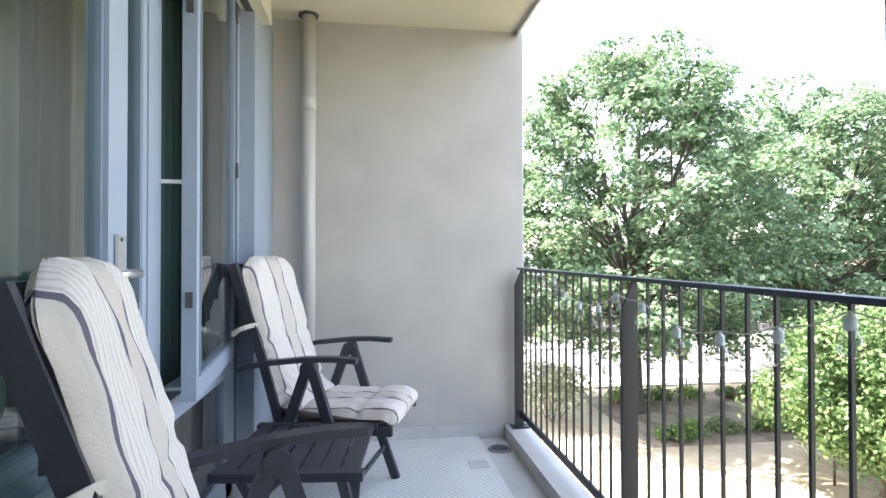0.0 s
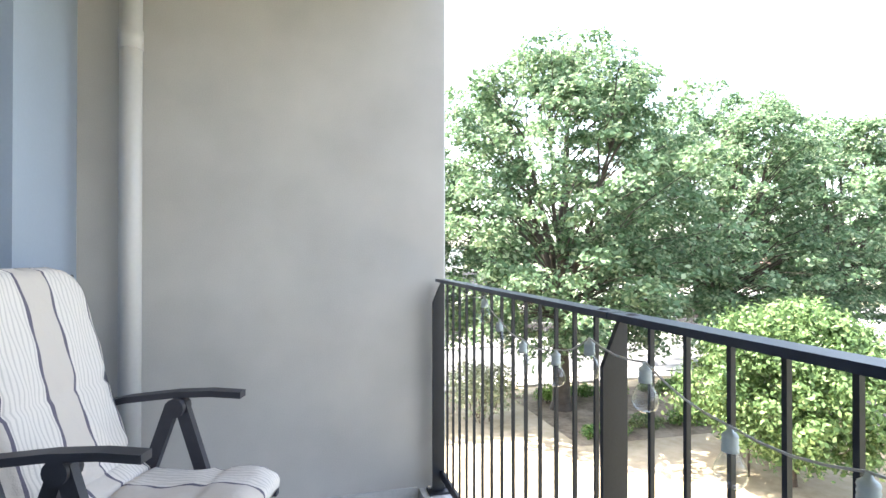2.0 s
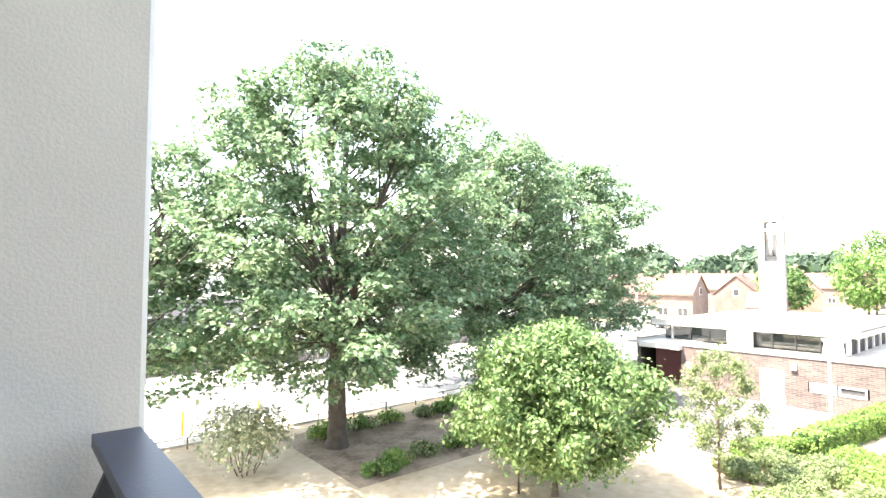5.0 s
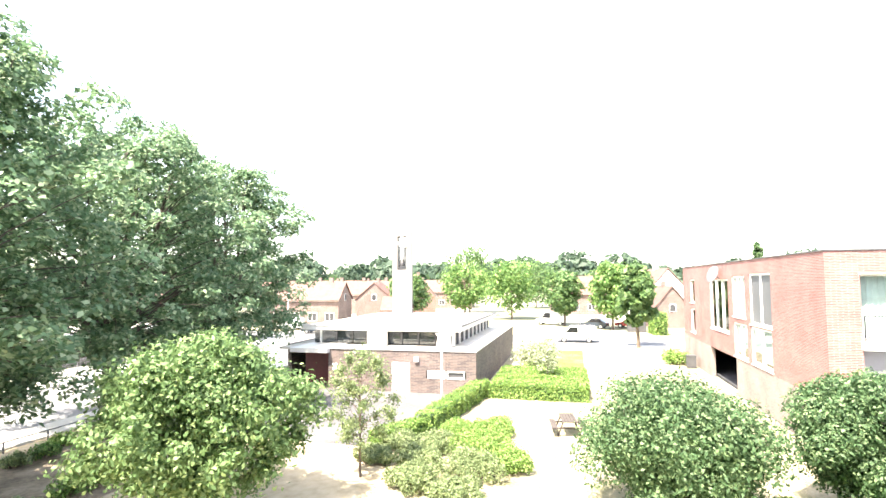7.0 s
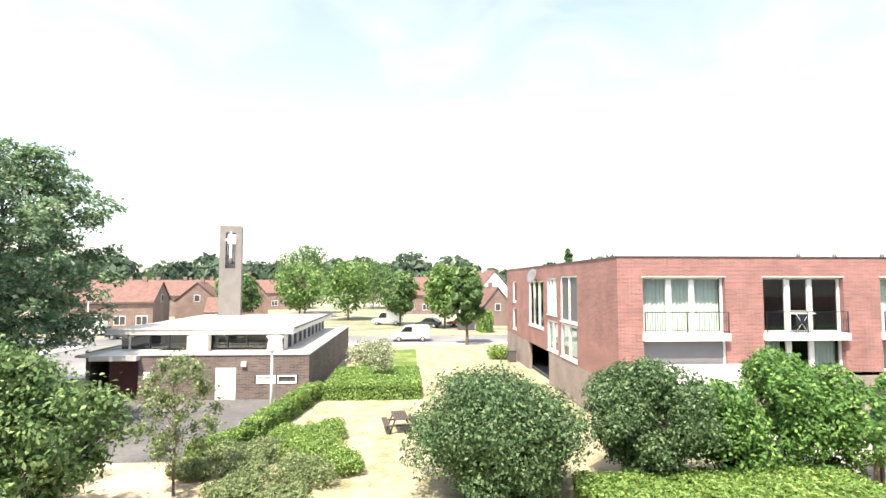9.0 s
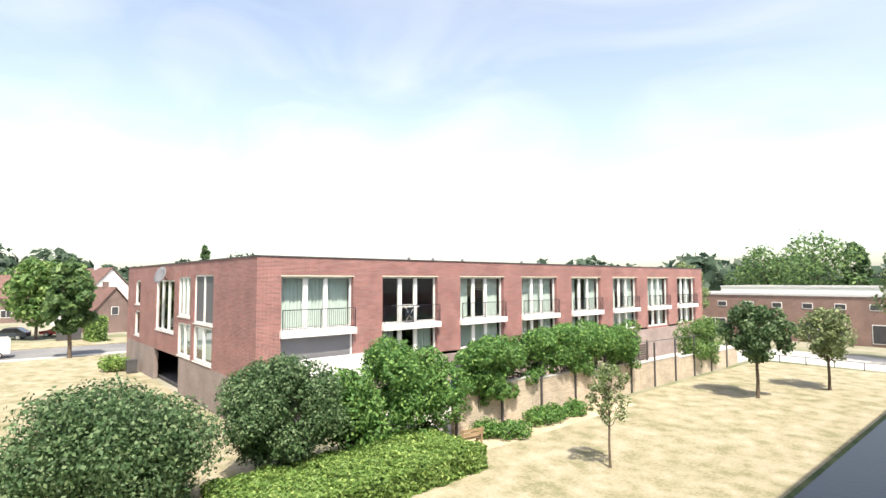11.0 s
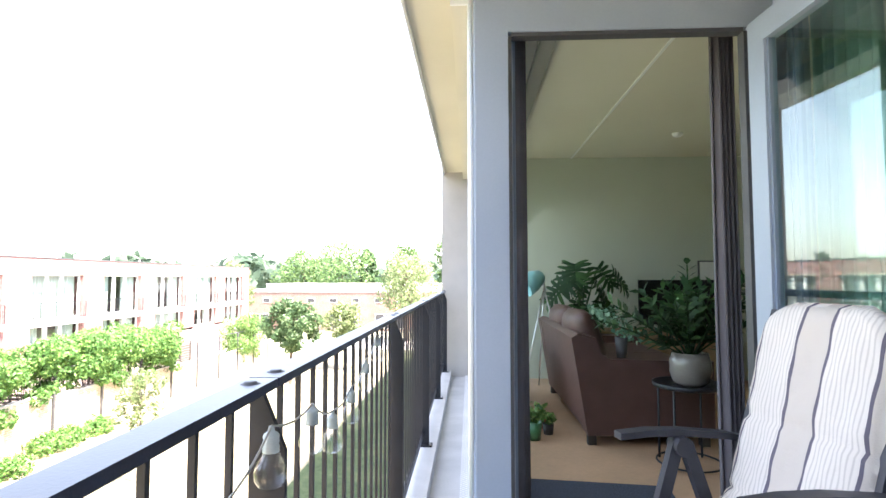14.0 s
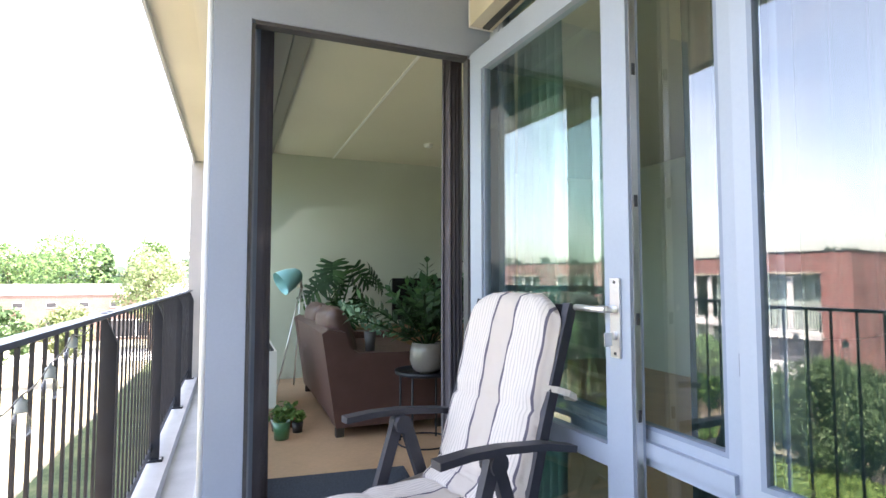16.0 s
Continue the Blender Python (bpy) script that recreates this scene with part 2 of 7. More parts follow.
RENDERED = surface("rendered_wall", (0.45, 0.43, 0.405), 0.9, vary=0.13, scale=2.3, fine=220, bump=0.25)
SOFFIT = surface("soffit_paint", (0.62, 0.58, 0.47), 0.85, vary=0.06, scale=1.2, fine=150, bump=0.1)
CONCRETE = surface("concrete", (0.46, 0.46, 0.45), 0.85, vary=0.16, scale=3, fine=120, bump=0.25)
KERB = surface("kerb_concrete", (0.52, 0.51, 0.50), 0.85, vary=0.12, scale=5, fine=150, bump=0.2)
FLOOR_MAT = dot_mat("floor_lozenges", (0.47, 0.475, 0.475), (0.72, 0.71, 0.69))
FRAME = surface("frame_paint", (0.315, 0.37, 0.455), 0.42, vary=0.05, scale=2, fine=90, bump=0.04)
FRAME_DARK = surface("frame_edge_paint", (0.20, 0.25, 0.33), 0.45, vary=0.06, scale=2, fine=90, bump=0.04)
GLASS = glass_mat("window_glass", (0.78, 0.90, 0.86), 0.19)
GLASS_FAR = glass_mat("far_window_glass", (0.70, 0.79, 0.77), 0.12)
BULB_GLASS = glass_mat("bulb_glass", (0.955, 0.97, 0.975), 0.06)
STEEL_BLACK = surface("black_steel", (0.010, 0.0125, 0.020), 0.45, vary=0.25, scale=9, fine=160, bump=0.06)
# blue of the mirrored sky is put into the top rail's base colour
RAIL_TOP = surface("rail_sky_tint", (0.013, 0.022, 0.050), 0.36, vary=0.2, scale=7, fine=200, bump=0.05)
PLASTIC = surface("dark_plastic", (0.030, 0.031, 0.042), 0.5, vary=0.2, scale=12, fine=200, bump=0.08)
CLOTH = stripe_mat("striped_cloth")
STRAP = surface("strap_cloth", (0.62, 0.58, 0.52), 0.9, vary=0.15, scale=30, fine=300, bump=0.3)
ALU = surface("brushed_metal", (0.72, 0.72, 0.72), 0.3, 0.9, vary=0.06, scale=20, fine=200, bump=0.03)
SOCKET = surface("socket_plastic", (0.50, 0.57, 0.59), 0.5, vary=0.08, scale=20, fine=200, bump=0.05)
CABLE = surface("cable_white", (0.50, 0.49, 0.47), 0.6, vary=0.1, scale=20, fine=100, bump=0.0)
WHITE = surface("white_paint", (0.78, 0.78, 0.76), 0.5, vary=0.04, scale=1.5, fine=40, bump=0.03)
PIPE = surface("pipe_plastic", (0.47, 0.455, 0.44), 0.5, vary=0.06, scale=2, fine=80, bump=0.03)
RED_BRICK = brick_mat("red_brick", (0.315, 0.112, 0.098), (0.175, 0.061, 0.056), (0.34, 0.255, 0.235), 0.40)
GREY_BRICK = brick_mat("grey_brick", (0.30, 0.22, 0.20), (0.20, 0.15, 0.14), (0.30, 0.27, 0.25))
CHAPEL_BRICK = brick_mat("brown_brick", (0.165, 0.118, 0.108), (0.078, 0.062, 0.064), (0.21, 0.185, 0.17), 0.42, 0.10)
YELLOW_BRICK = brick_mat("pale_brick", (0.50, 0.41, 0.31), (0.36, 0.29, 0.22), (0.50, 0.46, 0.40), 0.30, 0.09)
BROWN_BRICK = brick_mat("dark_brick", (0.24, 0.13, 0.10), (0.18, 0.10, 0.08), (0.26, 0.21, 0.19))
HOUSE_BRICK = brick_mat("house_brick", (0.175, 0.105, 0.088), (0.135, 0.085, 0.074), (0.30, 0.24, 0.22))
TILES = surface("roof_tiles", (0.150, 0.082, 0.069), 0.8, vary=0.25, scale=1.5, fine=14, bump=0.5)
GREY_TILES = surface("grey_roof_tiles", (0.22, 0.21, 0.21), 0.8, vary=0.2, scale=1.5, fine=14, bump=0.5)
BITUMEN = surface("pale_bitumen", (0.52, 0.49, 0.44), 0.9, vary=0.14, scale=0.5, fine=20, bump=0.15)
ZINC = surface("roof_edge_metal", (0.60, 0.60, 0.60), 0.45, 0.3, vary=0.08, scale=2, fine=60, bump=0.03)
DARK_TRIM = surface("dark_trim", (0.07, 0.07, 0.075), 0.6, vary=0.2, scale=3, fine=50, bump=0.05)
TOWER = surface("tower_stone", (0.205, 0.192, 0.185), 0.85, vary=0.14, scale=1.0, fine=14, bump=0.3)
RED_DOOR = surface("dark_red_door", (0.10, 0.018, 0.022), 0.5, vary=0.2, scale=5, fine=60, bump=0.05)
CURTAIN_PALE = surface("pale_curtain", (0.70, 0.74, 0.72), 0.9, vary=0.08, scale=4, fine=60, bump=0.1)
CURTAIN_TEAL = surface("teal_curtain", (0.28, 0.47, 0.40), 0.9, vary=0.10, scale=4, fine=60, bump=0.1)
# near-black green that stands for the dimness of the room behind the glazing
DIM_ROOM = surface("dim_room_sheet", (0.050, 0.082, 0.080), 0.95, vary=0.12, scale=4, fine=60, bump=0.1)
CURTAIN_GREY = surface("grey_curtain", (0.12, 0.11, 0.125), 0.95, vary=0.14, scale=6, fine=220, bump=0.3)
# near-black in which the shade of rooms behind far windows is painted
ROOM_SHADE = surface("shaded_interior", (0.05, 0.05, 0.055), 0.9, vary=0.3, scale=1, fine=10, bump=0.0)
PANEL_GREY = surface("grey_panel", (0.17, 0.17, 0.185), 0.6, vary=0.08, scale=1, fine=30, bump=0.03)
BLIND = surface("dark_blind", (0.10, 0.105, 0.115), 0.6, vary=0.1, scale=1, fine=20, bump=0.05)
AWNING = surface("white_awning", (0.46, 0.46, 0.46), 0.7, vary=0.05, scale=1.5, fine=30, bump=0.05)
BARK = surface("bark", (0.13, 0.10, 0.075), 0.95, vary=0.35, scale=3, fine=22, bump=0.9)
BARK_LIMB = surface("grey_bark", (0.085, 0.073, 0.062), 0.95, vary=0.35, scale=3, fine=22, bump=0.9)
BARK_DARK = surface("dark_bark", (0.055, 0.05, 0.045), 0.95, vary=0.35, scale=3, fine=22, bump=0.9)
LEAF_LINDEN = leaf_mat("linden_leaves", (0.140, 0.242, 0.128), (0.42, 0.51, 0.33))
LEAF_BRIGHT = leaf_mat("bright_leaves", (0.135, 0.255, 0.075), (0.32, 0.44, 0.15))
LEAF_ROUND = leaf_mat("round_tree_leaves", (0.140, 0.242, 0.094), (0.34, 0.45, 0.20))
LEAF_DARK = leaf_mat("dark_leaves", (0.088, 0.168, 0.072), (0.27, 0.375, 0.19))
LEAF_VINE = leaf_mat("vine_leaves", (0.110, 0.250, 0.068), (0.28, 0.45, 0.13))
LEAF_HEDGE = leaf_mat("hedge_leaves", (0.190, 0.325, 0.085), (0.41, 0.53, 0.17))
LEAF_OLIVE = leaf_mat("olive_leaves", (0.200, 0.268, 0.125), (0.40, 0.46, 0.23))
LEAF_PALE = leaf_mat("pale_leaves", (0.310, 0.357, 0.217), (0.630, 0.650, 0.495))
LEAF_FAR = leaf_mat("far_leaves", (0.110, 0.200, 0.075), (0.240, 0.350, 0.130))
# darker and bluer leaves: distance haze is mixed into the colour
LEAF_HAZED = leaf_mat("hazed_leaves", (0.075, 0.122, 0.082), (0.140, 0.200, 0.135))
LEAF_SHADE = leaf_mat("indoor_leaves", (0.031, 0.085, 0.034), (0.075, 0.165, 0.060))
LEAF_MINT = leaf_mat("mint_leaves", (0.217, 0.419, 0.295), (0.420, 0.630, 0.480))
# grass is greener by the flats; their shade is also darkened into this colour
SHADE_LAWN = ground_mat("shade_lawn", (0.045, 0.070, 0.032), (0.075, 0.105, 0.048), (0.125, 0.145, 0.070), 0.5, 5.0)
DRY_LAWN = ground_mat("dry_lawn", (0.19, 0.185, 0.105), (0.30, 0.268, 0.182), (0.37, 0.332, 0.248), 1.1, 8.0)
SAND = ground_mat("sandy_ground", (0.34, 0.28, 0.19), (0.46, 0.38, 0.27), (0.54, 0.46, 0.35), 0.3, 3.0)
SOIL = ground_mat("mulch", (0.15, 0.115, 0.085), (0.25, 0.20, 0.15), (0.35, 0.29, 0.225), 0.8, 6.0)
GREEN_LAWN = ground_mat("green_lawn", (0.06, 0.11, 0.03), (0.11, 0.17, 0.045), (0.22, 0.24, 0.09), 0.4, 4.0)
PAVING = ground_mat("pale_paving", (0.42, 0.40, 0.37), (0.50, 0.48, 0.45), (0.56, 0.54, 0.50), 0.2, 5.0)
ASPHALT = ground_mat("worn_asphalt", (0.14, 0.14, 0.145), (0.18, 0.18, 0.185), (0.22, 0.22, 0.22), 0.2, 6.0)
COURT = ground_mat("court_asphalt", (0.085, 0.083, 0.088), (0.115, 0.112, 0.115), (0.15, 0.147, 0.147), 0.3, 5.0)
TOWN = ground_mat("town_ground", (0.10, 0.13, 0.06), (0.22, 0.22, 0.15), (0.33, 0.31, 0.26), 0.03, 0.4)
HILL = surface("far_woods", (0.060, 0.090, 0.055), 1.0, vary=0.35, scale=0.06, fine=0.5, bump=0.8)
WOOD_GREY = surface("weathered_wood", (0.062, 0.050, 0.044), 0.85, vary=0.25, scale=5, fine=60, bump=0.3)
WOOD_PALE = surface("pale_wood", (0.30, 0.21, 0.12), 0.8, vary=0.2, scale=5, fine=60, bump=0.25)
LAMINATE = surface("laminate_floor", (0.54, 0.345, 0.22), 0.42, vary=0.16, scale=2.2, fine=40, bump=0.05, random_ob=0.10)
PLASTER = surface("room_plaster", (0.52, 0.56, 0.48), 0.9, vary=0.03, scale=1.2, fine=150, bump=0.06)
ROOM_CEIL = surface("room_ceiling", (0.64, 0.615, 0.52), 0.9, vary=0.03, scale=1, fine=150, bump=0.06)
LEATHER = surface("brown_leather", (0.098, 0.050, 0.044), 0.45, vary=0.16, scale=6, fine=180, bump=0.2)
TEAL = surface("teal_enamel", (0.20, 0.47, 0.50), 0.35, vary=0.05, scale=5, fine=60, bump=0.02)
GLAZE = surface("taupe_glaze", (0.20, 0.18, 0.165), 0.2, vary=0.1, scale=8, fine=60, bump=0.03, coat=0.5)
GREEN_POT = surface("green_glaze", (0.06, 0.22, 0.11), 0.3, vary=0.15, scale=9, fine=60, bump=0.03, coat=0.4)
# grey holds the shade on the track's side, darker than the ceiling
TRACK_SHADE = surface("curtain_track", (0.33, 0.32, 0.285), 0.7, vary=0.05, scale=2, fine=60, bump=0.02)
TERRA = surface("terracotta", (0.32, 0.13, 0.07), 0.8, vary=0.15, scale=9, fine=60, bump=0.1)
MAT_DARK = surface("dark_doormat", (0.045, 0.052, 0.075), 1.0, vary=0.5, scale=90, fine=400, bump=0.8)
SCREEN = surface("black_screen", (0.012, 0.013, 0.016), 0.2, vary=0.1, scale=3, fine=30, bump=0.0)
CAR_WHITE = surface("white_car_paint", (0.80, 0.80, 0.80), 0.25, vary=0.02, scale=1, fine=5, bump=0.0, coat=0.6)
CAR_DARK = surface("dark_car_paint", (0.03, 0.04, 0.055), 0.25, vary=0.05, scale=1, fine=5, bump=0.0, coat=0.6)
CAR_RED = surface("red_car_paint", (0.40, 0.04, 0.04), 0.25, vary=0.05, scale=1, fine=5, bump=0.0, coat=0.6)
RUBBER = surface("tyre_rubber", (0.02, 0.02, 0.02), 0.8, vary=0.2, scale=9, fine=60, bump=0.1)
BLUE_TARP = surface("blue_plastic", (0.02, 0.33, 0.72), 0.5, vary=0.15, scale=4, fine=30, bump=0.2)
YELLOW = surface("yellow_paint", (0.70, 0.42, 0.03), 0.6, vary=0.1, scale=4, fine=40, bump=0.05)


# ---- building helpers ----
def box(bm, x0, x1, y0, y1, z0, z1, m=None):
    vs = [bm.verts.new((x, y, z)) for z in (z0, z1) for y in (y0, y1) for x in (x0, x1)]
    if m is not None:
        for v in vs:
            v.co = m @ v.co
    for f in ((0, 2, 3, 1), (4, 5, 7, 6), (0, 1, 5, 4), (2, 6, 7, 3), (0, 4, 6, 2), (1, 3, 7, 5)):
        bm.faces.new([vs[i] for i in f])
    return vs


def tube(bm, p0, p1, r0, r1=None, seg=10, caps=True):
    p0, p1 = Vector(p0), Vector(p1)
    r1 = r0 if r1 is None else r1
    q = (p1 - p0).to_track_quat("Z", "Y").to_matrix()
    a, b = [], []
    for i in range(seg):
        w = q @ Vector((math.cos(2 * math.pi * i / seg), math.sin(2 * math.pi * i / seg), 0))
        a.append(bm.verts.new(p0 + w * r0))
        b.append(bm.verts.new(p1 + w * r1))
    for i in range(seg):
        j = (i + 1) % seg
        bm.faces.new((a[i], a[j], b[j], b[i])).smooth = True
    if caps:
        bm.faces.new(a[::-1])
        bm.faces.new(b)


def lathe(bm, profile, at=(0, 0, 0), seg=20):
    """Turn (radius, height) pairs round a vertical axis."""
    rings = []
    for r, z in profile:
        if r < 1e-5:
            rings.append([bm.verts.new((at[0], at[1], at[2] + z))])
        else:
            rings.append([bm.verts.new((at[0] + r * math.cos(2 * math.pi * i / seg), at[1] + r * math.sin(2 * math.pi * i / seg), at[2] + z)) for i in range(seg)])
    for a, b in zip(rings, rings[1:]):
        for i in range(seg):
            j = (i + 1) % seg
            if len(a) == 1 and len(b) > 1:
                bm.faces.new((a[0], b[j], b[i])).smooth = True
            elif len(b) == 1 and len(a) > 1:
                bm.faces.new((a[i], a[j], b[0])).smooth = True
            elif len(a) > 1:
                bm.faces.new((a[i], a[j], b[j], b[i])).smooth = True


def sweep(bm, points, w, h, up=(0, 0, 1)):
    """A bar of section w by h along a line of points."""
    up = Vector(up)
    pts = [Vector(p) for p in points]
    rings = []
    for i, p in enumerate(pts):
        d = (pts[min(i + 1, len(pts) - 1)] - pts[max(i - 1, 0)]).normalized()
        s = d.cross(up).normalized()
        u = s.cross(d)
        rings.append([bm.verts.new(p + s * a * w / 2 + u * b * h / 2) for a, b in ((-1, -1), (1, -1), (1, 1), (-1, 1))])
    for a, b in zip(rings, rings[1:]):
        for i in range(4):
            j = (i + 1) % 4
            bm.faces.new((a[i], a[j], b[j], b[i]))
    bm.faces.new(rings[0][::-1])
    bm.faces.new(rings[-1])


def bevelled(bm, width=0.004, segments=2):
    bmesh.ops.bevel(bm, geom=[e for e in bm.edges if e.calc_face_angle(0) > 0.6], offset=width, segments=segments, affect="EDGES", profile=0.6)
    return bm


def finish(name, bm, material):
    bmesh.ops.recalc_face_normals(bm, faces=bm.faces[:])
    me = bpy.data.meshes.new(name)
    bm.to_mesh(me)
    bm.free()
    me.materials.append(material)
    return me


def part(name, bm, material, parent, label=""):
    ob = new(name, finish(name, bm, material) if not isinstance(bm, bpy.types.Mesh) else bm)
    ob.parent = parent
    return tagged(ob, label)


def thing(name, at, label, category, group="", kind="", turn=0.0):
    e = new(name)
    e.empty_display_size = 0.1
    e.matrix_world = pose(at[0], at[1], at[2], 0, 0, turn)
    return tagged(e, label, category, group, kind)


def slab(name, x0, x1, y0, y1, z0, z1, material, label, kind="structure", category=""):
    bm = bmesh.new()
    box(bm, x0, x1, y0, y1, z0, z1)
    return tagged(new(name, finish(name, bm, material)), label, category or name.split("_")[0], kind=kind)


def bpart(name, parent, material, *dims, label="", bev=0.0):
    bm = bmesh.new()
    box(bm, *dims)
    if bev:
        bevelled(bm, bev)
    return part(name, bm, material, parent, label)


def quads_mesh(name, verts, material, tris=False):
    """A mesh of loose quads from an array of n x 4 x 3 places."""
    n = len(verts)
    me = bpy.data.meshes.new(name)
    me.vertices.add(n * 4)
    me.vertices.foreach_set("co", np.ascontiguousarray(verts, dtype=np.float32).ravel())
    me.loops.add(n * 4)
    me.loops.foreach_set("vertex_index", np.arange(n * 4, dtype=np.int32))
    me.polygons.add(n)
    me.polygons.foreach_set("loop_start", np.arange(0, n * 4, 4, dtype=np.int32))
    me.update(calc_edges=True)
    me.materials.append(material)
    return me


def leaf_quads(rng, centres, out, size, spread=0.7, aspect=0.6):
    """Leaves at the given places, leaning about the outward directions."""
    n = len(centres)
    nor = out + rng.normal(0, spread, (n, 3)) + np.array([0, 0, 0.35])
    nor /= np.linalg.norm(nor, axis=1)[:, None] + 1e-9
    a = np.cross(nor, rng.normal(0, 1, (n, 3)))
    a /= np.linalg.norm(a, axis=1)[:, None] + 1e-9
    b = np.cross(nor, a)
    s = size * rng.uniform(0.6, 1.35, (n, 1))
    a, b, nor = a * s, b * s * aspect, nor * s
    return np.stack([centres - a, centres - b * 0.9 + nor * 0.12 - a * 0.1, centres + a - nor * 0.2, centres + b * 0.9 + nor * 0.12 - a * 0.1], axis=1)


def lobed_leaves(rng, lobes, n, size, shell=0.72, flat=0.85, spread=0.7, soft=False):
    """Leaves thrown over the skins of round lobes (x, y, z, r), some inside; lower insides left open."""
    lobes = np.array(lobes, float)
    w = lobes[:, 3] ** 2
    pick = rng.choice(len(lobes), n, p=w / w.sum())
    d = rng.normal(0, 1, (n, 3))
    d /= np.linalg.norm(d, axis=1)[:, None]
    rad = lobes[pick, 3] * (shell + (1.08 - shell) * rng.random(n) ** 0.7)
    rad *= 1 + 0.16 * np.sin(d[:, 0] * 5 + pick) * np.cos(d[:, 1] * 6 + d[:, 2] * 4 + pick * 2.0)
    if soft:
        rad = lobes[pick, 3] * np.clip(np.abs(rng.normal(0.55, 0.34, n)), 0, 1.45)
    c = lobes[pick, :3] + d * rad[:, None] * np.array([1, 1, flat])
    return leaf_quads(rng, c, d, size, spread)


def limb(bm, rng, p0, p1, r0, r1, bend=0.12, parts=4, seg=7):
    p0, p1 = np.array(p0, float), np.array(p1, float)
    L = np.linalg.norm(p1 - p0)
    last, lr = p0, r0
    for i in range(1, parts + 1):
        q = p0 + (p1 - p0) * i / parts + (rng.normal(0, bend * L / parts, 3) if i < parts else 0)
        r = r0 + (r1 - r0) * i / parts
        tube(bm, last, q, lr, r, seg, caps=False)
        last, lr = q, r


def tree(name, base, height, width, clear, leaves, leaf_size, leaf, bark, label, seed, trunk_r=0.2, lobes=26, category="tree", group="", fork=0.35, slim=1.0, lobe_r=0.24, droop=0.0, flat=0.85, soft=False):
    """A tapered trunk that forks into limbs, each carrying a clump of the crown."""
    rng = np.random.default_rng(seed)
    t = thing(name, base, label, category, group)
    R, H = width / 2, height
    bm = bmesh.new()
    top = np.array([rng.normal(0, 0.02) * H, rng.normal(0, 0.02) * H, H * 0.78])
    fk = np.array([0, 0, clear + (H - clear) * fork])
    tube(bm, (0, 0, -0.1), (0, 0, 0.25), trunk_r * 1.45, trunk_r * 1.05, 9, caps=False)
    limb(bm, rng, (0, 0, 0.25), fk, trunk_r * 1.05, trunk_r * 0.75, 0.03, 4, 9)
    limb(bm, rng, fk, top, trunk_r * 0.75, trunk_r * 0.15, 0.08, 5, 7)
    L = []
    mid = (H + clear) / 2
    for i in range(lobes):
        u = (i + 0.5) / lobes
        phi = i * 2.39996 + rng.normal(0, 0.3)
        v = 1 - 2 * u
        ring = math.sqrt(max(0, 1 - v * v)) ** slim
        k = rng.uniform(0.45, 0.97)
        lr = R * lobe_r * rng.uniform(0.75, 1.35)
        c = np.array([math.cos(phi) * ring * k * R, math.sin(phi) * ring * k * R, mid + v * (H - clear) / 2 * 0.86])
        c[2] -= droop * ring * R * k
        L.append((*c, lr))
        if lobes > 120 and i % 4:
            continue
        z0 = min(max(clear * 0.9, c[2] - 0.55 * np.hypot(c[0], c[1]) - 0.3), H * 0.72)
        limb(bm, rng, (0, 0, z0), c, trunk_r * rng.uniform(0.14, 0.30) * (1.4 if lobes < 100 else 0.8), trunk_r * 0.04, 0.16, 4, 6)
    for i in range(max(3, lobes // 6)):
        L.append((rng.normal(0, 0.18) * R, rng.normal(0, 0.18) * R, mid + float(np.clip(rng.normal(0, 0.2), -0.32, 0.32)) * (H - clear), R * lobe_r * 1.25))
    part("trunk", bm, bark, t)
    part("crown", quads_mesh("crown", lobed_leaves(rng, L, leaves, leaf_size, 0.45, flat, 0.7, soft), leaf), leaf, t)
    return t


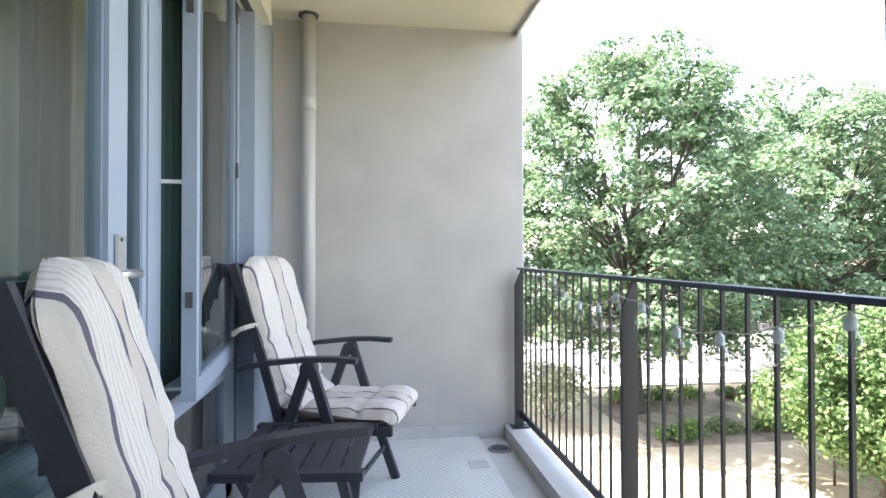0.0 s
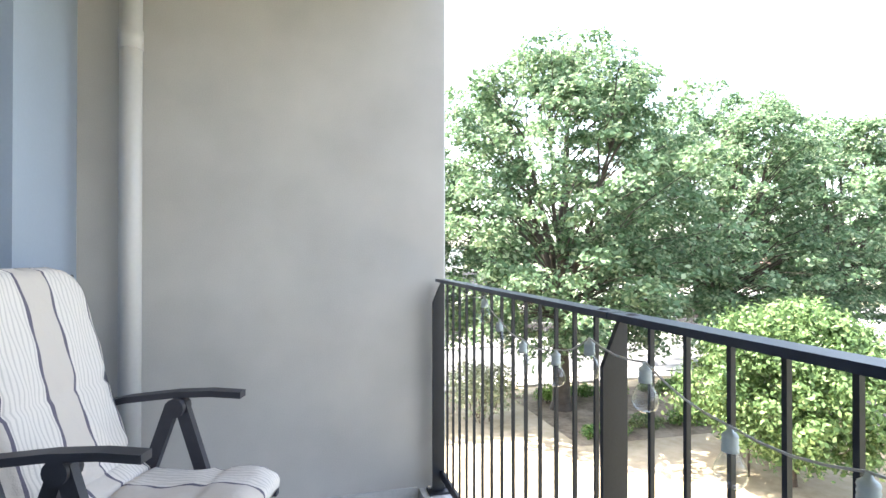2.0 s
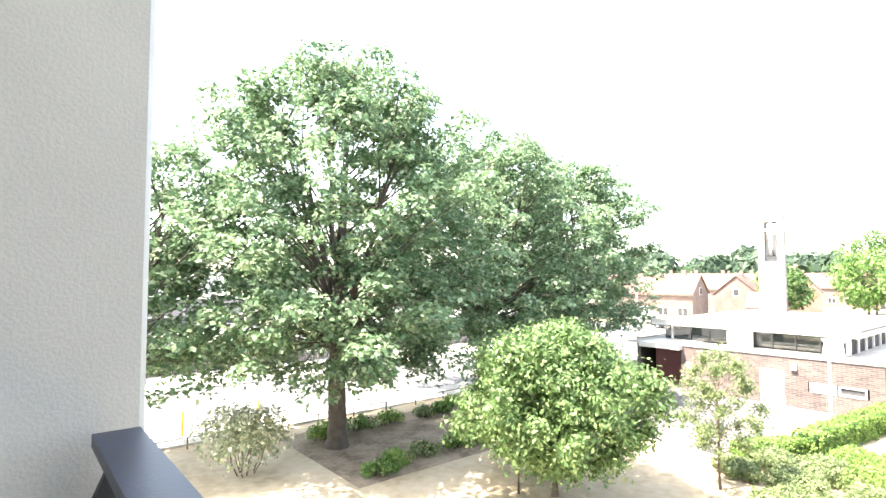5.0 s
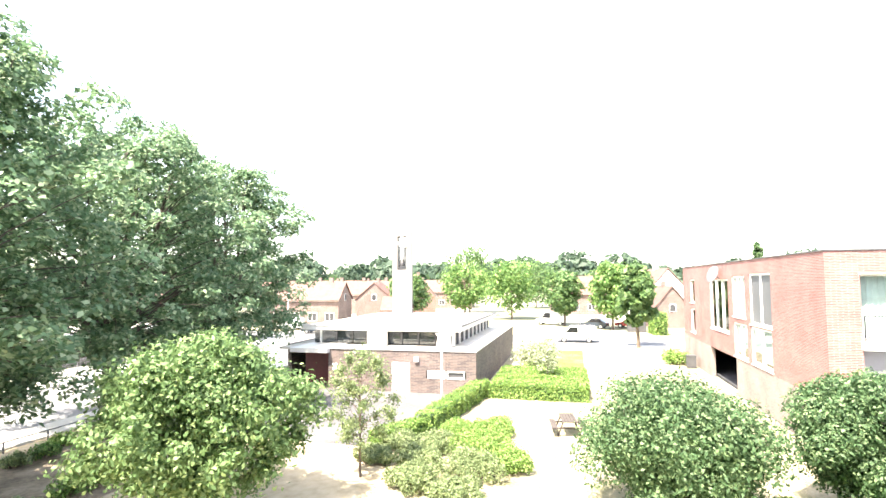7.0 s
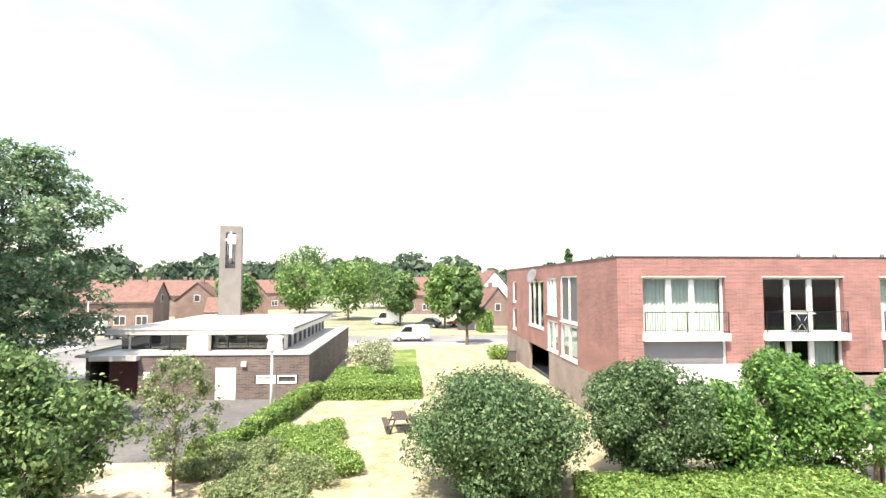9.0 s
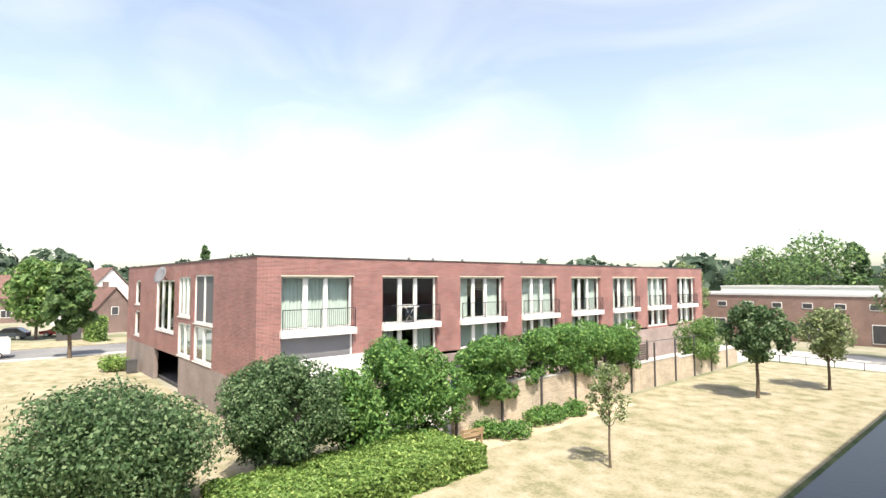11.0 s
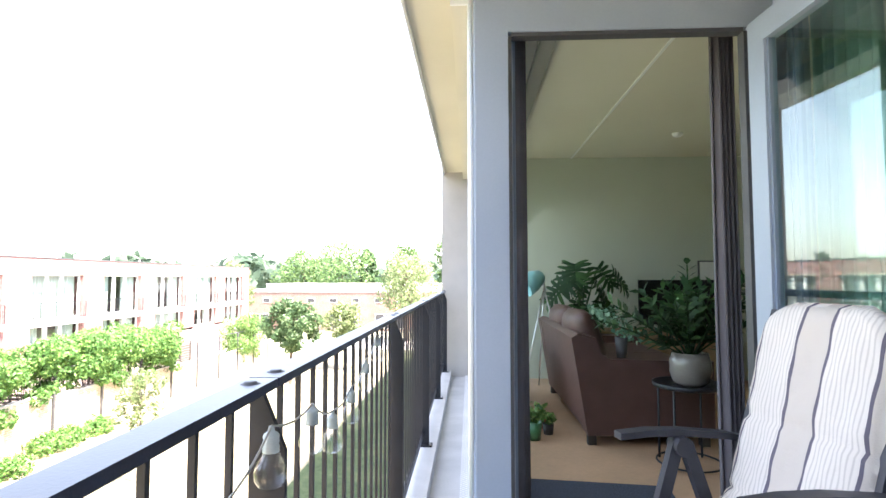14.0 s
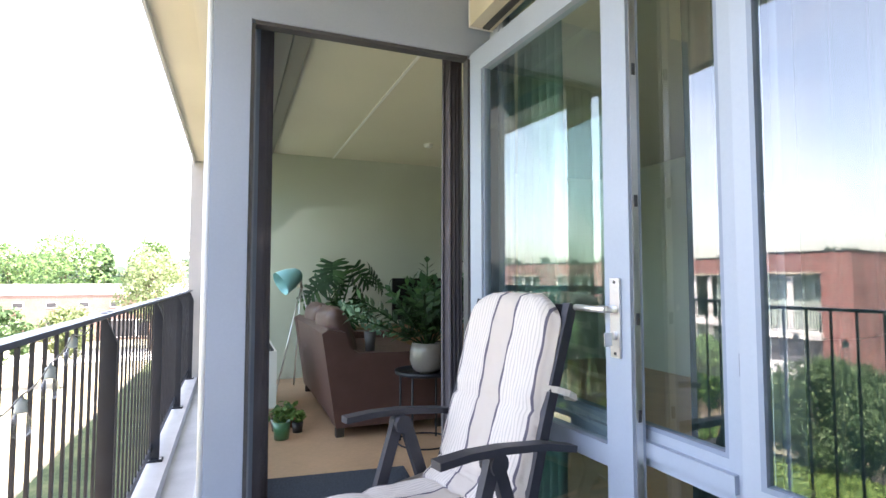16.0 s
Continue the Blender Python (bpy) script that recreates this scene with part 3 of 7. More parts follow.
def linden(base, H, R, clear, branches, leaves, leaf_size, seed, trunk_r):
    """A street linden: a straight trunk, upright leaders, arching branches and flat drooping sprays of leaves."""
    rng = np.random.default_rng(seed)
    t = thing("linden_tree", base, "tall leafy linden tree beside a road", "tree", "lindens")
    bm = bmesh.new()
    fork = H * 0.27
    tube(bm, (0, 0, -0.1), (0, 0, 0.35), trunk_r * 1.5, trunk_r * 1.05, 10, caps=False)
    limb(bm, rng, (0, 0, 0.35), (0, 0, fork), trunk_r * 1.05, trunk_r * 0.82, 0.02, 4, 10)
    leaders = []
    for k in range(6):
        a = k * 2 * math.pi / 6 + rng.normal(0, 0.25)
        reach = R * (0.10 if k == 0 else rng.uniform(0.26, 0.44))
        top = np.array([math.cos(a) * reach, math.sin(a) * reach, H * (0.90 if k == 0 else rng.uniform(0.68, 0.84))])
        foot = np.array([0, 0, fork - rng.uniform(0.0, 0.7)])
        limb(bm, rng, foot, top, trunk_r * rng.uniform(0.42, 0.58), trunk_r * 0.08, 0.06, 6, 7)
        leaders.append((foot, top))
    sprays, weight = [], []
    for i in range(branches):
        v = (i + 0.5) / branches
        z = clear + 0.7 + (H - clear - 1.0) * v
        bulge = math.sin(math.pi * min(1.0, 0.20 + 0.80 * v)) ** 0.62 if v < 0.42 else math.cos((v - 0.42) / 0.58 * math.pi / 2 * 0.97) ** 0.40
        k = rng.uniform(0.70, 1.08) if i % 4 else rng.uniform(0.30, 0.70)
        a = i * 2.39996 + rng.normal(0, 0.25)
        rad = R * bulge * k
        end = np.array([math.cos(a) * rad, math.sin(a) * rad, z])
        foot, top = leaders[int(rng.integers(6))]
        if v < 0.16:
            start = np.array([0, 0, float(np.clip(z + rng.uniform(0.2, 1.6), clear, fork))])
        else:
            best = min(leaders, key=lambda q: abs(math.atan2(math.sin(math.atan2(q[1][1], q[1][0]) - a), math.cos(math.atan2(q[1][1], q[1][0]) - a))))
            zs = max(fork + rng.uniform(-0.4, 1.2), z - rng.uniform(0.35, 0.65) * rad - 0.4)
            f = min(0.95, max(0.0, (zs - best[0][2]) / (best[1][2] - best[0][2])))
            start = best[0] + (best[1] - best[0]) * f
        arch = np.array([0, 0, 0.10 * np.linalg.norm(end - start)])
        middle = (start + end) / 2 + arch + rng.normal(0, 0.15, 3)
        r0 = trunk_r * rng.uniform(0.07, 0.15)
        limb(bm, rng, start, middle, r0, r0 * 0.6, 0.05, 2, 5)
        limb(bm, rng, middle, end, r0 * 0.6, 0.012, 0.05, 2, 5)
        for f in (1.0, 0.84, 0.64):
            p = middle + (end - middle) * (2 * f - 1) if f > 0.5 else start + (middle - start) * 2 * f
            p = p + rng.normal(0, 0.34, 3)
            size = rng.uniform(0.50, 0.95) * (1.0 if f > 0.7 else 0.85)
            sprays.append((*p, size, a))
            weight.append(size * size * (1.0 if f > 0.7 else 0.5) * rng.uniform(0.5, 1.3))
    S, w = np.array(sprays), np.array(weight)
    pick = rng.choice(len(S), leaves, p=w / w.sum())
    ang, q = rng.uniform(0, 2 * math.pi, leaves), rng.random(leaves) ** 0.55
    dx, dy = np.cos(ang) * q, np.sin(ang) * q
    c = S[pick, :3].copy()
    c[:, 0] += dx * S[pick, 3]
    c[:, 1] += dy * S[pick, 3]
    c[:, 2] += S[pick, 3] * (rng.normal(0, 0.20, leaves) - 0.48 * q * q + 0.14)
    out = np.stack([dx * 0.7 + np.cos(S[pick, 4]) * 0.25, dy * 0.7 + np.sin(S[pick, 4]) * 0.25, np.full(leaves, 0.75)], 1)
    part("trunk", bm, BARK_LIMB, t)
    part("crown", quads_mesh("crown", leaf_quads(rng, c, out, leaf_size, 0.62, 0.72), LEAF_LINDEN), LEAF_LINDEN, t)
    return t


def shrub(name, base, size, leaves, leaf_size, leaf, label, seed, category="shrub", group="", lobes=9):
    """A low bush: short stems and a lumpy mass of leaves on the ground."""
    rng = np.random.default_rng(seed)
    t = thing(name, base, label, category, group)
    sx, sy, sz = size
    L = []
    bm = bmesh.new()
    for i in range(lobes):
        a, k = i * 2.39996, math.sqrt((i + 0.5) / lobes) * 0.72
        r = min(sx, sy, sz * 1.6) * rng.uniform(0.24, 0.36)
        c = (math.cos(a) * k * sx / 2, math.sin(a) * k * sy / 2, max(r * 0.8, sz * rng.uniform(0.45, 0.62) * (1.15 - 0.4 * k)))
        L.append((*c, r))
        limb(bm, rng, (c[0] * 0.3, c[1] * 0.3, -0.05), c, 0.03, 0.012, 0.1, 3, 5)
    part("stem", bm, BARK, t)
    part("foliage", quads_mesh("foliage", lobed_leaves(rng, L, leaves, leaf_size, shell=0.6), leaf), leaf, t)
    return t


def hedge(name, a, b, width, height, leaves, leaf_size, leaf, label, seed, base_z=-6.1):
    """A clipped hedge from a to b: a solid core in the darker leaf colour within a skin of leaves."""
    rng = np.random.default_rng(seed)
    a, b = np.array(a, float), np.array(b, float)
    mid, d = (a + b) / 2, b - a
    L = np.linalg.norm(d)
    t = thing(name, (mid[0], mid[1], base_z), label, "hedge", turn=math.degrees(math.atan2(d[1], d[0])))
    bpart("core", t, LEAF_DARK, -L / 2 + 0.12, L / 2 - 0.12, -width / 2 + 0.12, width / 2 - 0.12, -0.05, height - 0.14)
    areas = np.array([L * width, L * height, L * height, width * height, width * height])
    f = rng.choice(5, leaves, p=areas / areas.sum())
    u, v = rng.random(leaves), rng.random(leaves)
    c, o = np.zeros((leaves, 3)), np.zeros((leaves, 3))
    for k, (nx, ny, nz) in enumerate(((0, 0, 1), (0, 1, 0), (0, -1, 0), (1, 0, 0), (-1, 0, 0))):
        m = f == k
        x, y, z = (u[m] - 0.5) * L, (v[m] - 0.5) * width, v[m] * height
        if nx: x, y = np.full(m.sum(), nx * L / 2), (u[m] - 0.5) * width
        if ny: y = np.full(m.sum(), ny * width / 2)
        if nz: z = np.full(m.sum(), height)
        c[m] = np.stack([x, y, z], 1)
        o[m] = (nx, ny, nz)
    wob = 0.05 * np.sin(c[:, 0] * 3.1 + c[:, 2] * 4) + 0.04 * np.sin(c[:, 0] * 7.3 + c[:, 1] * 5) + rng.normal(0, 0.035, leaves)
    c += o * wob[:, None]
    part("foliage", quads_mesh("foliage", leaf_quads(rng, c, o, leaf_size, 0.8), leaf), leaf, t)
    return t


# ---- ground and roads ----
G = -6.1
def sheet(name, x0, x1, y0, y1, top, material, label, depth=0.12):
    return slab(name, x0, x1, y0, y1, G - depth, G + top, material, label)


slab("ground", -900, 900, -900, 900, G - 1.0, G - 0.02, TOWN, "wide flat town ground of grass and paving")
sheet("lawn_south", 2.0, 17.6, -54.0, -11.0, 0.0, DRY_LAWN, "sun-dried yellow lawn beside a brick garden wall")
sheet("lawn_middle", 14.0, 62.4, -10.5, 6.0, 0.004, DRY_LAWN, "sun-dried yellow lawn strip that runs to the road")
sheet("lawn_north", 0.5, 22.5, 6.0, 24.0, 0.0, SAND, "dry sandy lawn with sparse grass under trees")
# runs out to the building's shadow edge; its material carries that shade
sheet("lawn_near", 0.05, 6.1, -54.0, -9.0, 0.006, SHADE_LAWN, "greener grass strip with the shade of the flats in its colour")
sheet("path_wall", 16.2, 18.0, -30.0, -11.0, 0.008, SAND, "sandy strip at the foot of a garden wall")
sheet("bed_north", 9.5, 22.0, 15.4, 22.6, 0.012, SOIL, "shaded planting bed of mulch under lindens")
sheet("court", 22.5, 34.0, 5.6, 19.0, 0.010, COURT, "grey asphalt court before a low brick chapel")
sheet("path_court", 19.6, 22.5, 8.4, 15.0, 0.006, SAND, "pale paved path beside shrubs")
sheet("lawn_chapel", 34.0, 58.0, -1.2, 4.0, 0.012, GREEN_LAWN, "green lawn beside a chapel wall")
sheet("pavement_north", -60, 75, 24.0, 26.2, 0.10, PAVING, "pale paved footway with a raised kerb")
sheet("road_north", -60, 62.4, 26.2, 35.6, 0.0, ASPHALT, "sunlit pale asphalt road")
sheet("pavement_far", -60, 62.4, 35.6, 38.6, 0.10, PAVING, "pale paved footway before a fenced yard")
sheet("road_east", 63.4, 72.6, -120, 160, 0.0, ASPHALT, "grey asphalt street with parked cars")
sheet("pavement_east", 62.4, 63.4, -120, 24.0, 0.10, PAVING, "narrow paved footway with a raised kerb")
sheet("verge_east", 72.6, 80.0, -120, 160, 0.08, DRY_LAWN, "dry grass verge along the street")
sheet("street_south", -30, 62.4, -64.0, -55.0, 0.004, PAVING, "pale paved street before a row of low houses")
sheet("garden_ground", 18.3, 25.0, -60.0, -16.5, 0.01, PAVING, "paved back gardens behind a brick wall")
sheet("yard_ground", 4.0, 60.0, 38.6, 42.0, 0.02, PAVING, "paved yard behind a steel fence")

# ---- own building: shell, balcony, room ----
SOF = 2.545
slab("wall_below", -12.0, 0.03, -45.0, 8.0, G, -0.24, RED_BRICK, "red brick storeys below the balcony")
slab("wall_above", -12.0, 0.03, -45.0, 8.0, SOF + 0.25, 5.9, RED_BRICK, "red brick storey above the balcony")
slab("wall_north", -12.0, 0.03, 0.0, 8.0, -0.24, SOF + 0.22, RENDERED, "grey-beige rendered end wall of the balcony")
slab("wall_south", -12.0, 0.03, -45.0, -7.32, -0.24, SOF + 0.22, RENDERED, "grey-beige rendered end wall of the balcony")
slab("wall_room_back", -12.0, -5.6, -7.32, 0.0, -0.24, SOF + 0.22, PLASTER, "pale plastered wall of a living room")
slab("floor_slab", -5.6, 0.03, -7.32, 0.0, -0.24, -0.03, CONCRETE, "grey concrete floor slab")
slab("ceiling", -1.66, -0.012, -3.005, 0.0, SOF, SOF + 0.22, SOFFIT, "cream painted balcony soffit")
slab("ceiling_ledge", -0.44, -0.012, -7.32, -3.005, SOF, SOF + 0.22, SOFFIT, "cream painted soffit over a narrow ledge")
RC = 2.69
slab("ceiling_room", -5.6, -1.66, -7.32, 0.0, RC, RC + 0.10, ROOM_CEIL, "off-white concrete living room ceiling")
slab("floor_balcony", -1.60, -0.26, -2.9, 0.0, -0.03, 0.0, FLOOR_MAT, "grey balcony floor with small raised lozenges")
slab("gutter", -0.26, -0.09, -7.32, 0.0, -0.03, -0.018, CONCRETE, "smooth grey concrete gutter along the kerb")
slab("kerb", -0.09, 0.05, -7.32, 0.0, -0.03, 0.06, KERB, "pale concrete kerb under the railing")
slab("floor_ledge", -0.36, -0.26, -7.32, -2.9, -0.03, 0.0, FLOOR_MAT, "grey ledge floor with small raised lozenges")
slab("baseboard", -1.5, -0.10, -0.012, 0.0, -0.02, 0.07, CONCRETE, "grey skirting strip at the foot of the end wall")
slab("wall_edge", 0.03, 0.036, 0.0, 0.06, -0.24, SOF, ZINC, "pale metal edge strip on the wall corner")
slab("soffit_edge", -0.012, 0.004, -7.32, 0.0, SOF - 0.03, SOF + 0.22, ZINC, "grey metal drip edge along the soffit")

# downpipe with its collar, in the corner of the balcony
pipe = thing("downpipe", (-1.287, -0.085, 0.0), "beige plastic downpipe with a collar against the end wall", "pipe")
bm = bmesh.new()
tube(bm, (0, 0, -0.02), (0, 0, SOF), 0.041, seg=20)
part("pipe", bm, PIPE, pipe)
# flush dark ring drawn for the shaded hole where the pipe enters the soffit
bm = bmesh.new()
tube(bm, (0, 0, SOF - 0.012), (0, 0, SOF - 0.001), 0.056, 0.060, seg=20)
part("collar", bm, DARK_TRIM, pipe, "dark ring standing for the hole round the pipe")
bm = bmesh.new()
tube(bm, (0, 0, 1.98), (0, 0, 2.06), 0.0445, 0.0445, seg=20)
part("coupling", bm, PIPE, pipe)

# floor drain and a grate
drain = thing("floor_drain", (-0.17, -0.2, -0.018), "round dark floor drain in the gutter", "drain")
bm = bmesh.new()
lathe(bm, [(0.0, 0.002), (0.052, 0.002), (0.054, 0.008), (0.066, 0.008), (0.070, 0.001)], seg=20)
part("ring", bm, PANEL_GREY, drain)
bm = bmesh.new()
lathe(bm, [(0.0, 0.0045), (0.049, 0.0045), (0.050, 0.002)], seg=16)
part("grate", bm, DARK_TRIM, drain)
hatch = thing("floor_grate", (-0.345, -0.45, 0.0), "small square grey grate in the balcony floor", "grate")
bpart("plate", hatch, CONCRETE, -0.05, 0.05, -0.05, 0.05, -0.01, 0.004, bev=0.002)


# ---- windows and doors of the flat ----
def frame_parts(parent, axis, u0, u1, z0, z1, at, w=0.07, depth=0.06, material=FRAME, glass=True, pane=GLASS, inset=0.0, bottom=None):
    """Frame bars round an opening in a plane across x (axis 'x') or y, with a pane."""
    bottom = w if bottom is None else bottom
    def bar(name, a0, a1, b0, b1, d=depth, mt=material, off=0.0):
        bm = bmesh.new()
        if axis == "x":
            box(bm, at - d / 2 + off, at + d / 2 + off, a0, a1, b0, b1)
        else:
            box(bm, a0, a1, at - d / 2 + off, at + d / 2 + off, b0, b1)
        bevelled(bm, 0.005, 2)
        return part(name, bm, mt, parent)
    bar("stile", u0, u0 + w, z0, z1)
    bar("stile", u1 - w, u1, z0, z1)
    bar("top_rail", u0 + w, u1 - w, z1 - w, z1)
    bar("bottom_rail", u0 + w, u1 - w, z0, z0 + bottom)
    e = 0.012
    bar("bead", u0 + w, u0 + w + e, z0 + bottom, z1 - w, depth * 0.55, FRAME_DARK, inset)
    bar("bead", u1 - w - e, u1 - w, z0 + bottom, z1 - w, depth * 0.55, FRAME_DARK, inset)
    bar("bead", u0 + w + e, u1 - w - e, z0 + bottom, z0 + bottom + e, depth * 0.55, FRAME_DARK, inset)
    if glass:
        bm = bmesh.new()
        v0, v1, y0, y1 = u0 + w * 0.8, u1 - w * 0.8, z0 + bottom * 0.9, z1 - w * 0.8
        if axis == "x":
            vs = [bm.verts.new(p) for p in ((at + inset, v0, y0), (at + inset, v1, y0), (at + inset, v1, y1), (at + inset, v0, y1))]
        else:
            vs = [bm.verts.new(p) for p in ((v0, at + inset, y0), (v1, at + inset, y0), (v1, at + inset, y1), (v0, at + inset, y1))]
        bm.faces.new(vs)
        g = part("pane", bm, pane, parent)
        g.visible_shadow = False


FX = -1.61
window = tagged(new("window_1"), "blue-grey painted window front with a casement ajar beside the balcony", "window", kind="structure")
for name, y0, y1, z0, z1 in (("post", -0.71, -0.61, 0.0, 2.44), ("post", -1.57, -1.475, 0.0, 2.44), ("post", -2.90, -2.80, 0.0, 2.44), ("head", -2.90, -0.49, 2.44, SOF), ("sill", -2.80, -0.49, 0.0, 0.10)):
    bpart(name, window, FRAME, FX - 0.06, FX + 0.03, y0, y1, z0, z1, bev=0.006)
bpart("jamb", window, FRAME, FX - 0.06, -1.505, -0.49, 0.0, 0.0, SOF, bev=0.006)
bpart("transom", window, FRAME, FX - 0.05, FX + 0.045, -1.475, -0.71, 0.60, 0.655, bev=0.005)
bpart("transom", window, FRAME, FX - 0.05, FX + 0.045, -2.80, -1.57, 0.655, 0.70, bev=0.005)
frame_parts(window, "x", -1.475, -0.71, 0.10, 0.60, FX, 0.035, 0.06, inset=0.012)
frame_parts(window, "x", -0.61, -0.49, 0.10, 2.44, FX, 0.025, 0.06, inset=0.012)
frame_parts(window, "x", -2.80, -1.57, 0.70, 2.44, FX - 0.005, 0.03, 0.06, inset=0.012)
frame_parts(window, "x", -2.80, -1.57, 0.10, 0.655, FX - 0.005, 0.03, 0.06, inset=0.012)
for y0, y1, z0, z1 in ((-1.475, -1.455, 0.655, 2.44), (-0.735, -0.71, 0.655, 2.44), (-1.455, -0.735, 2.41, 2.44)):
    bpart("stop", window, FRAME_DARK, FX - 0.05, FX + 0.005, y0, y1, z0, z1)
sash = thing("casement_sash", (FX + 0.042, -0.712, 0.66), "blue-grey outward opening casement standing ajar", "window", turn=5.5)
frame_parts(sash, "x", -0.765, 0.0, 0.0, 1.765, 0.0, 0.042, 0.045, bottom=0.07, inset=0.014)
for z in (0.18, 0.86, 1.58):
    bm = bmesh.new()
    tube(bm, (0.032, -0.004, z - 0.035), (0.032, -0.004, z + 0.035), 0.007, seg=8)
    part("hinge", bm, DARK_TRIM, sash)
for z in (0.30, 1.25):
    bpart("catch", sash, DARK_TRIM, -0.01, 0.012, -0.773, -0.765, z, z + 0.05, bev=0.002)
stay = bpart("stay", sash, ALU, -0.16, -0.03, -0.73, -0.715, 0.03, 0.04)
bpart("restrictor", sash, WHITE, -0.10, 0.01, -0.752, -0.738, 0.70, 0.712, label="thin white window restrictor bar")

# wall with the door opening, at right angles to the windows
DY = -2.905
doorway = tagged(new("door_frame_1"), "blue-grey painted frame of an open balcony door", "door frame", kind="structure")
for name, x0, x1, z0, z1 in (("jamb", -0.485, -0.345, 0.0, SOF), ("jamb", -1.575, -1.475, 0.0, SOF), ("head", -1.475, -0.485, 2.245, SOF), ("threshold", -1.475, -0.485, -0.03, 0.035)):
    bpart(name, doorway, FRAME if name != "threshold" else DARK_TRIM, x0, x1, DY - 0.045, DY + 0.03, z0, z1, bev=0.006)
for x0, x1, z0, z1 in ((-0.50, -0.485, 0.035, 2.23), (-1.475, -1.46, 0.035, 2.23), (-1.46, -0.50, 2.23, 2.245)):
    bpart("seal", doorway, DARK_TRIM, x0, x1, DY - 0.03, DY + 0.022, z0, z1)

door = thing("balcony_door", (-1.487, DY + 0.045, 0.04), "blue-grey glazed balcony door swung wide open", "door", turn=3)
W_D = 1.0
frame_parts(door, "x", 0.0, W_D, 0.0, 2.20, 0.0, 0.105, 0.05, bottom=0.12, inset=0.0)
bpart("mid_rail", door, FRAME, -0.025, 0.025, 0.105, W_D - 0.105, 0.565, 0.63, bev=0.005)
bpart("edge_strip", door, ALU, -0.012, 0.012, W_D, W_D + 0.003, 0.05, 2.12, label="steel lock strip on the door edge")
for z in (0.35, 0.72, 1.0, 1.35, 1.75):
    bpart("bolt", door, DARK_TRIM, -0.006, 0.006, W_D + 0.003, W_D + 0.006, z, z + 0.035)
plate = bpart("handle_plate", door, ALU, 0.0275, 0.034, W_D - 0.075, W_D - 0.035, 0.90, 1.138, label="long brushed metal handle plate", bev=0.002)
bm = bmesh.new()
tube(bm, (0.034, W_D - 0.055, 1.045), (0.075, W_D - 0.055, 1.045), 0.011, seg=12)
tube(bm, (0.072, W_D - 0.048, 1.045), (0.072, W_D - 0.19, 1.045), 0.011, 0.010, seg=12)
part("lever", bm, ALU, plate)
bm = bmesh.new()
tube(bm, (0.034, W_D - 0.055, 0.965), (0.046, W_D - 0.055, 0.965), 0.013, seg=12)
box(bm, 0.046, 0.075, W_D - 0.0565, W_D - 0.0535, 0.935, 0.975)
part("key", bm, ALU, plate)
for z in (0.912, 1.126):
    bm = bmesh.new()
    tube(bm, (0.034, W_D - 0.055, z), (0.036, W_D - 0.055, z), 0.005, seg=8)
    part("screw", bm, DARK_TRIM, plate)

# roller box above the windows, with the slot for a screen
blind = thing("screen_box", (-1.50, -2.84, 2.40), "cream roller screen box under the soffit", "screen box")
bpart("box", blind, SOFFIT, -0.075, 0.045, 0.0, 2.52, -0.028, 0.142, bev=0.012)
bpart("slot", blind, DARK_TRIM, -0.05, -0.015, 0.01, 2.51, -0.036, -0.027)
bpart("end_cap", blind, WHITE, -0.078, 0.048, -0.012, 0.0, -0.032, 0.143, bev=0.006)

screen = thing("screen_box", (-0.30, -3.03, 2.40), "cream roller screen box above the front windows", "screen box")
bpart("box", screen, SOFFIT, -0.045, 0.062, -4.27, 0.0, 0.05, 0.142, bev=0.01)
bpart("end_cap", screen, WHITE, -0.048, 0.065, 0.0, 0.012, 0.046, 0.143, bev=0.005)

# front of the room along the ledge
front = tagged(new("window_2"), "blue-grey window front of the living room along a ledge", "window", kind="structure")
BX = -0.39
for i, (y0, y1) in enumerate(((-4.35, -2.95), (-5.8, -4.35), (-7.25, -5.8))):
    frame_parts(front, "x", y0, y1, 0.05, 2.46, BX - 0.035, 0.07, 0.17, inset=-0.055)
    # dark strip over the stile face in view; the shade there is its colour
    bpart("shade_strip", front, DARK_TRIM, BX - 0.115, BX + 0.035, y0 + 0.083, y0 + 0.089, 0.14, 2.38)
    bpart("transom", front, FRAME, BX - 0.03, BX + 0.035, y0 + 0.07, y1 - 0.07, 1.08, 1.13, bev=0.004)
bpart("head", front, FRAME, BX - 0.05, BX + 0.04, -7.32, -2.95, 2.46, SOF, bev=0.004)
bpart("sill", front, FRAME, BX - 0.05, BX + 0.06, -7.32, -2.95, 0.0, 0.05, bev=0.004)
bpart("jamb", front, FRAME, BX - 0.05, BX + 0.04, -7.32, -7.25, 0.05, 2.46, bev=0.004)
bm = bmesh.new()
tube(bm, (-0.325, -3.02, 0.25), (-0.325, -3.02, SOF), 0.012, seg=8)
part("guide_rail", bm, WHITE, front)


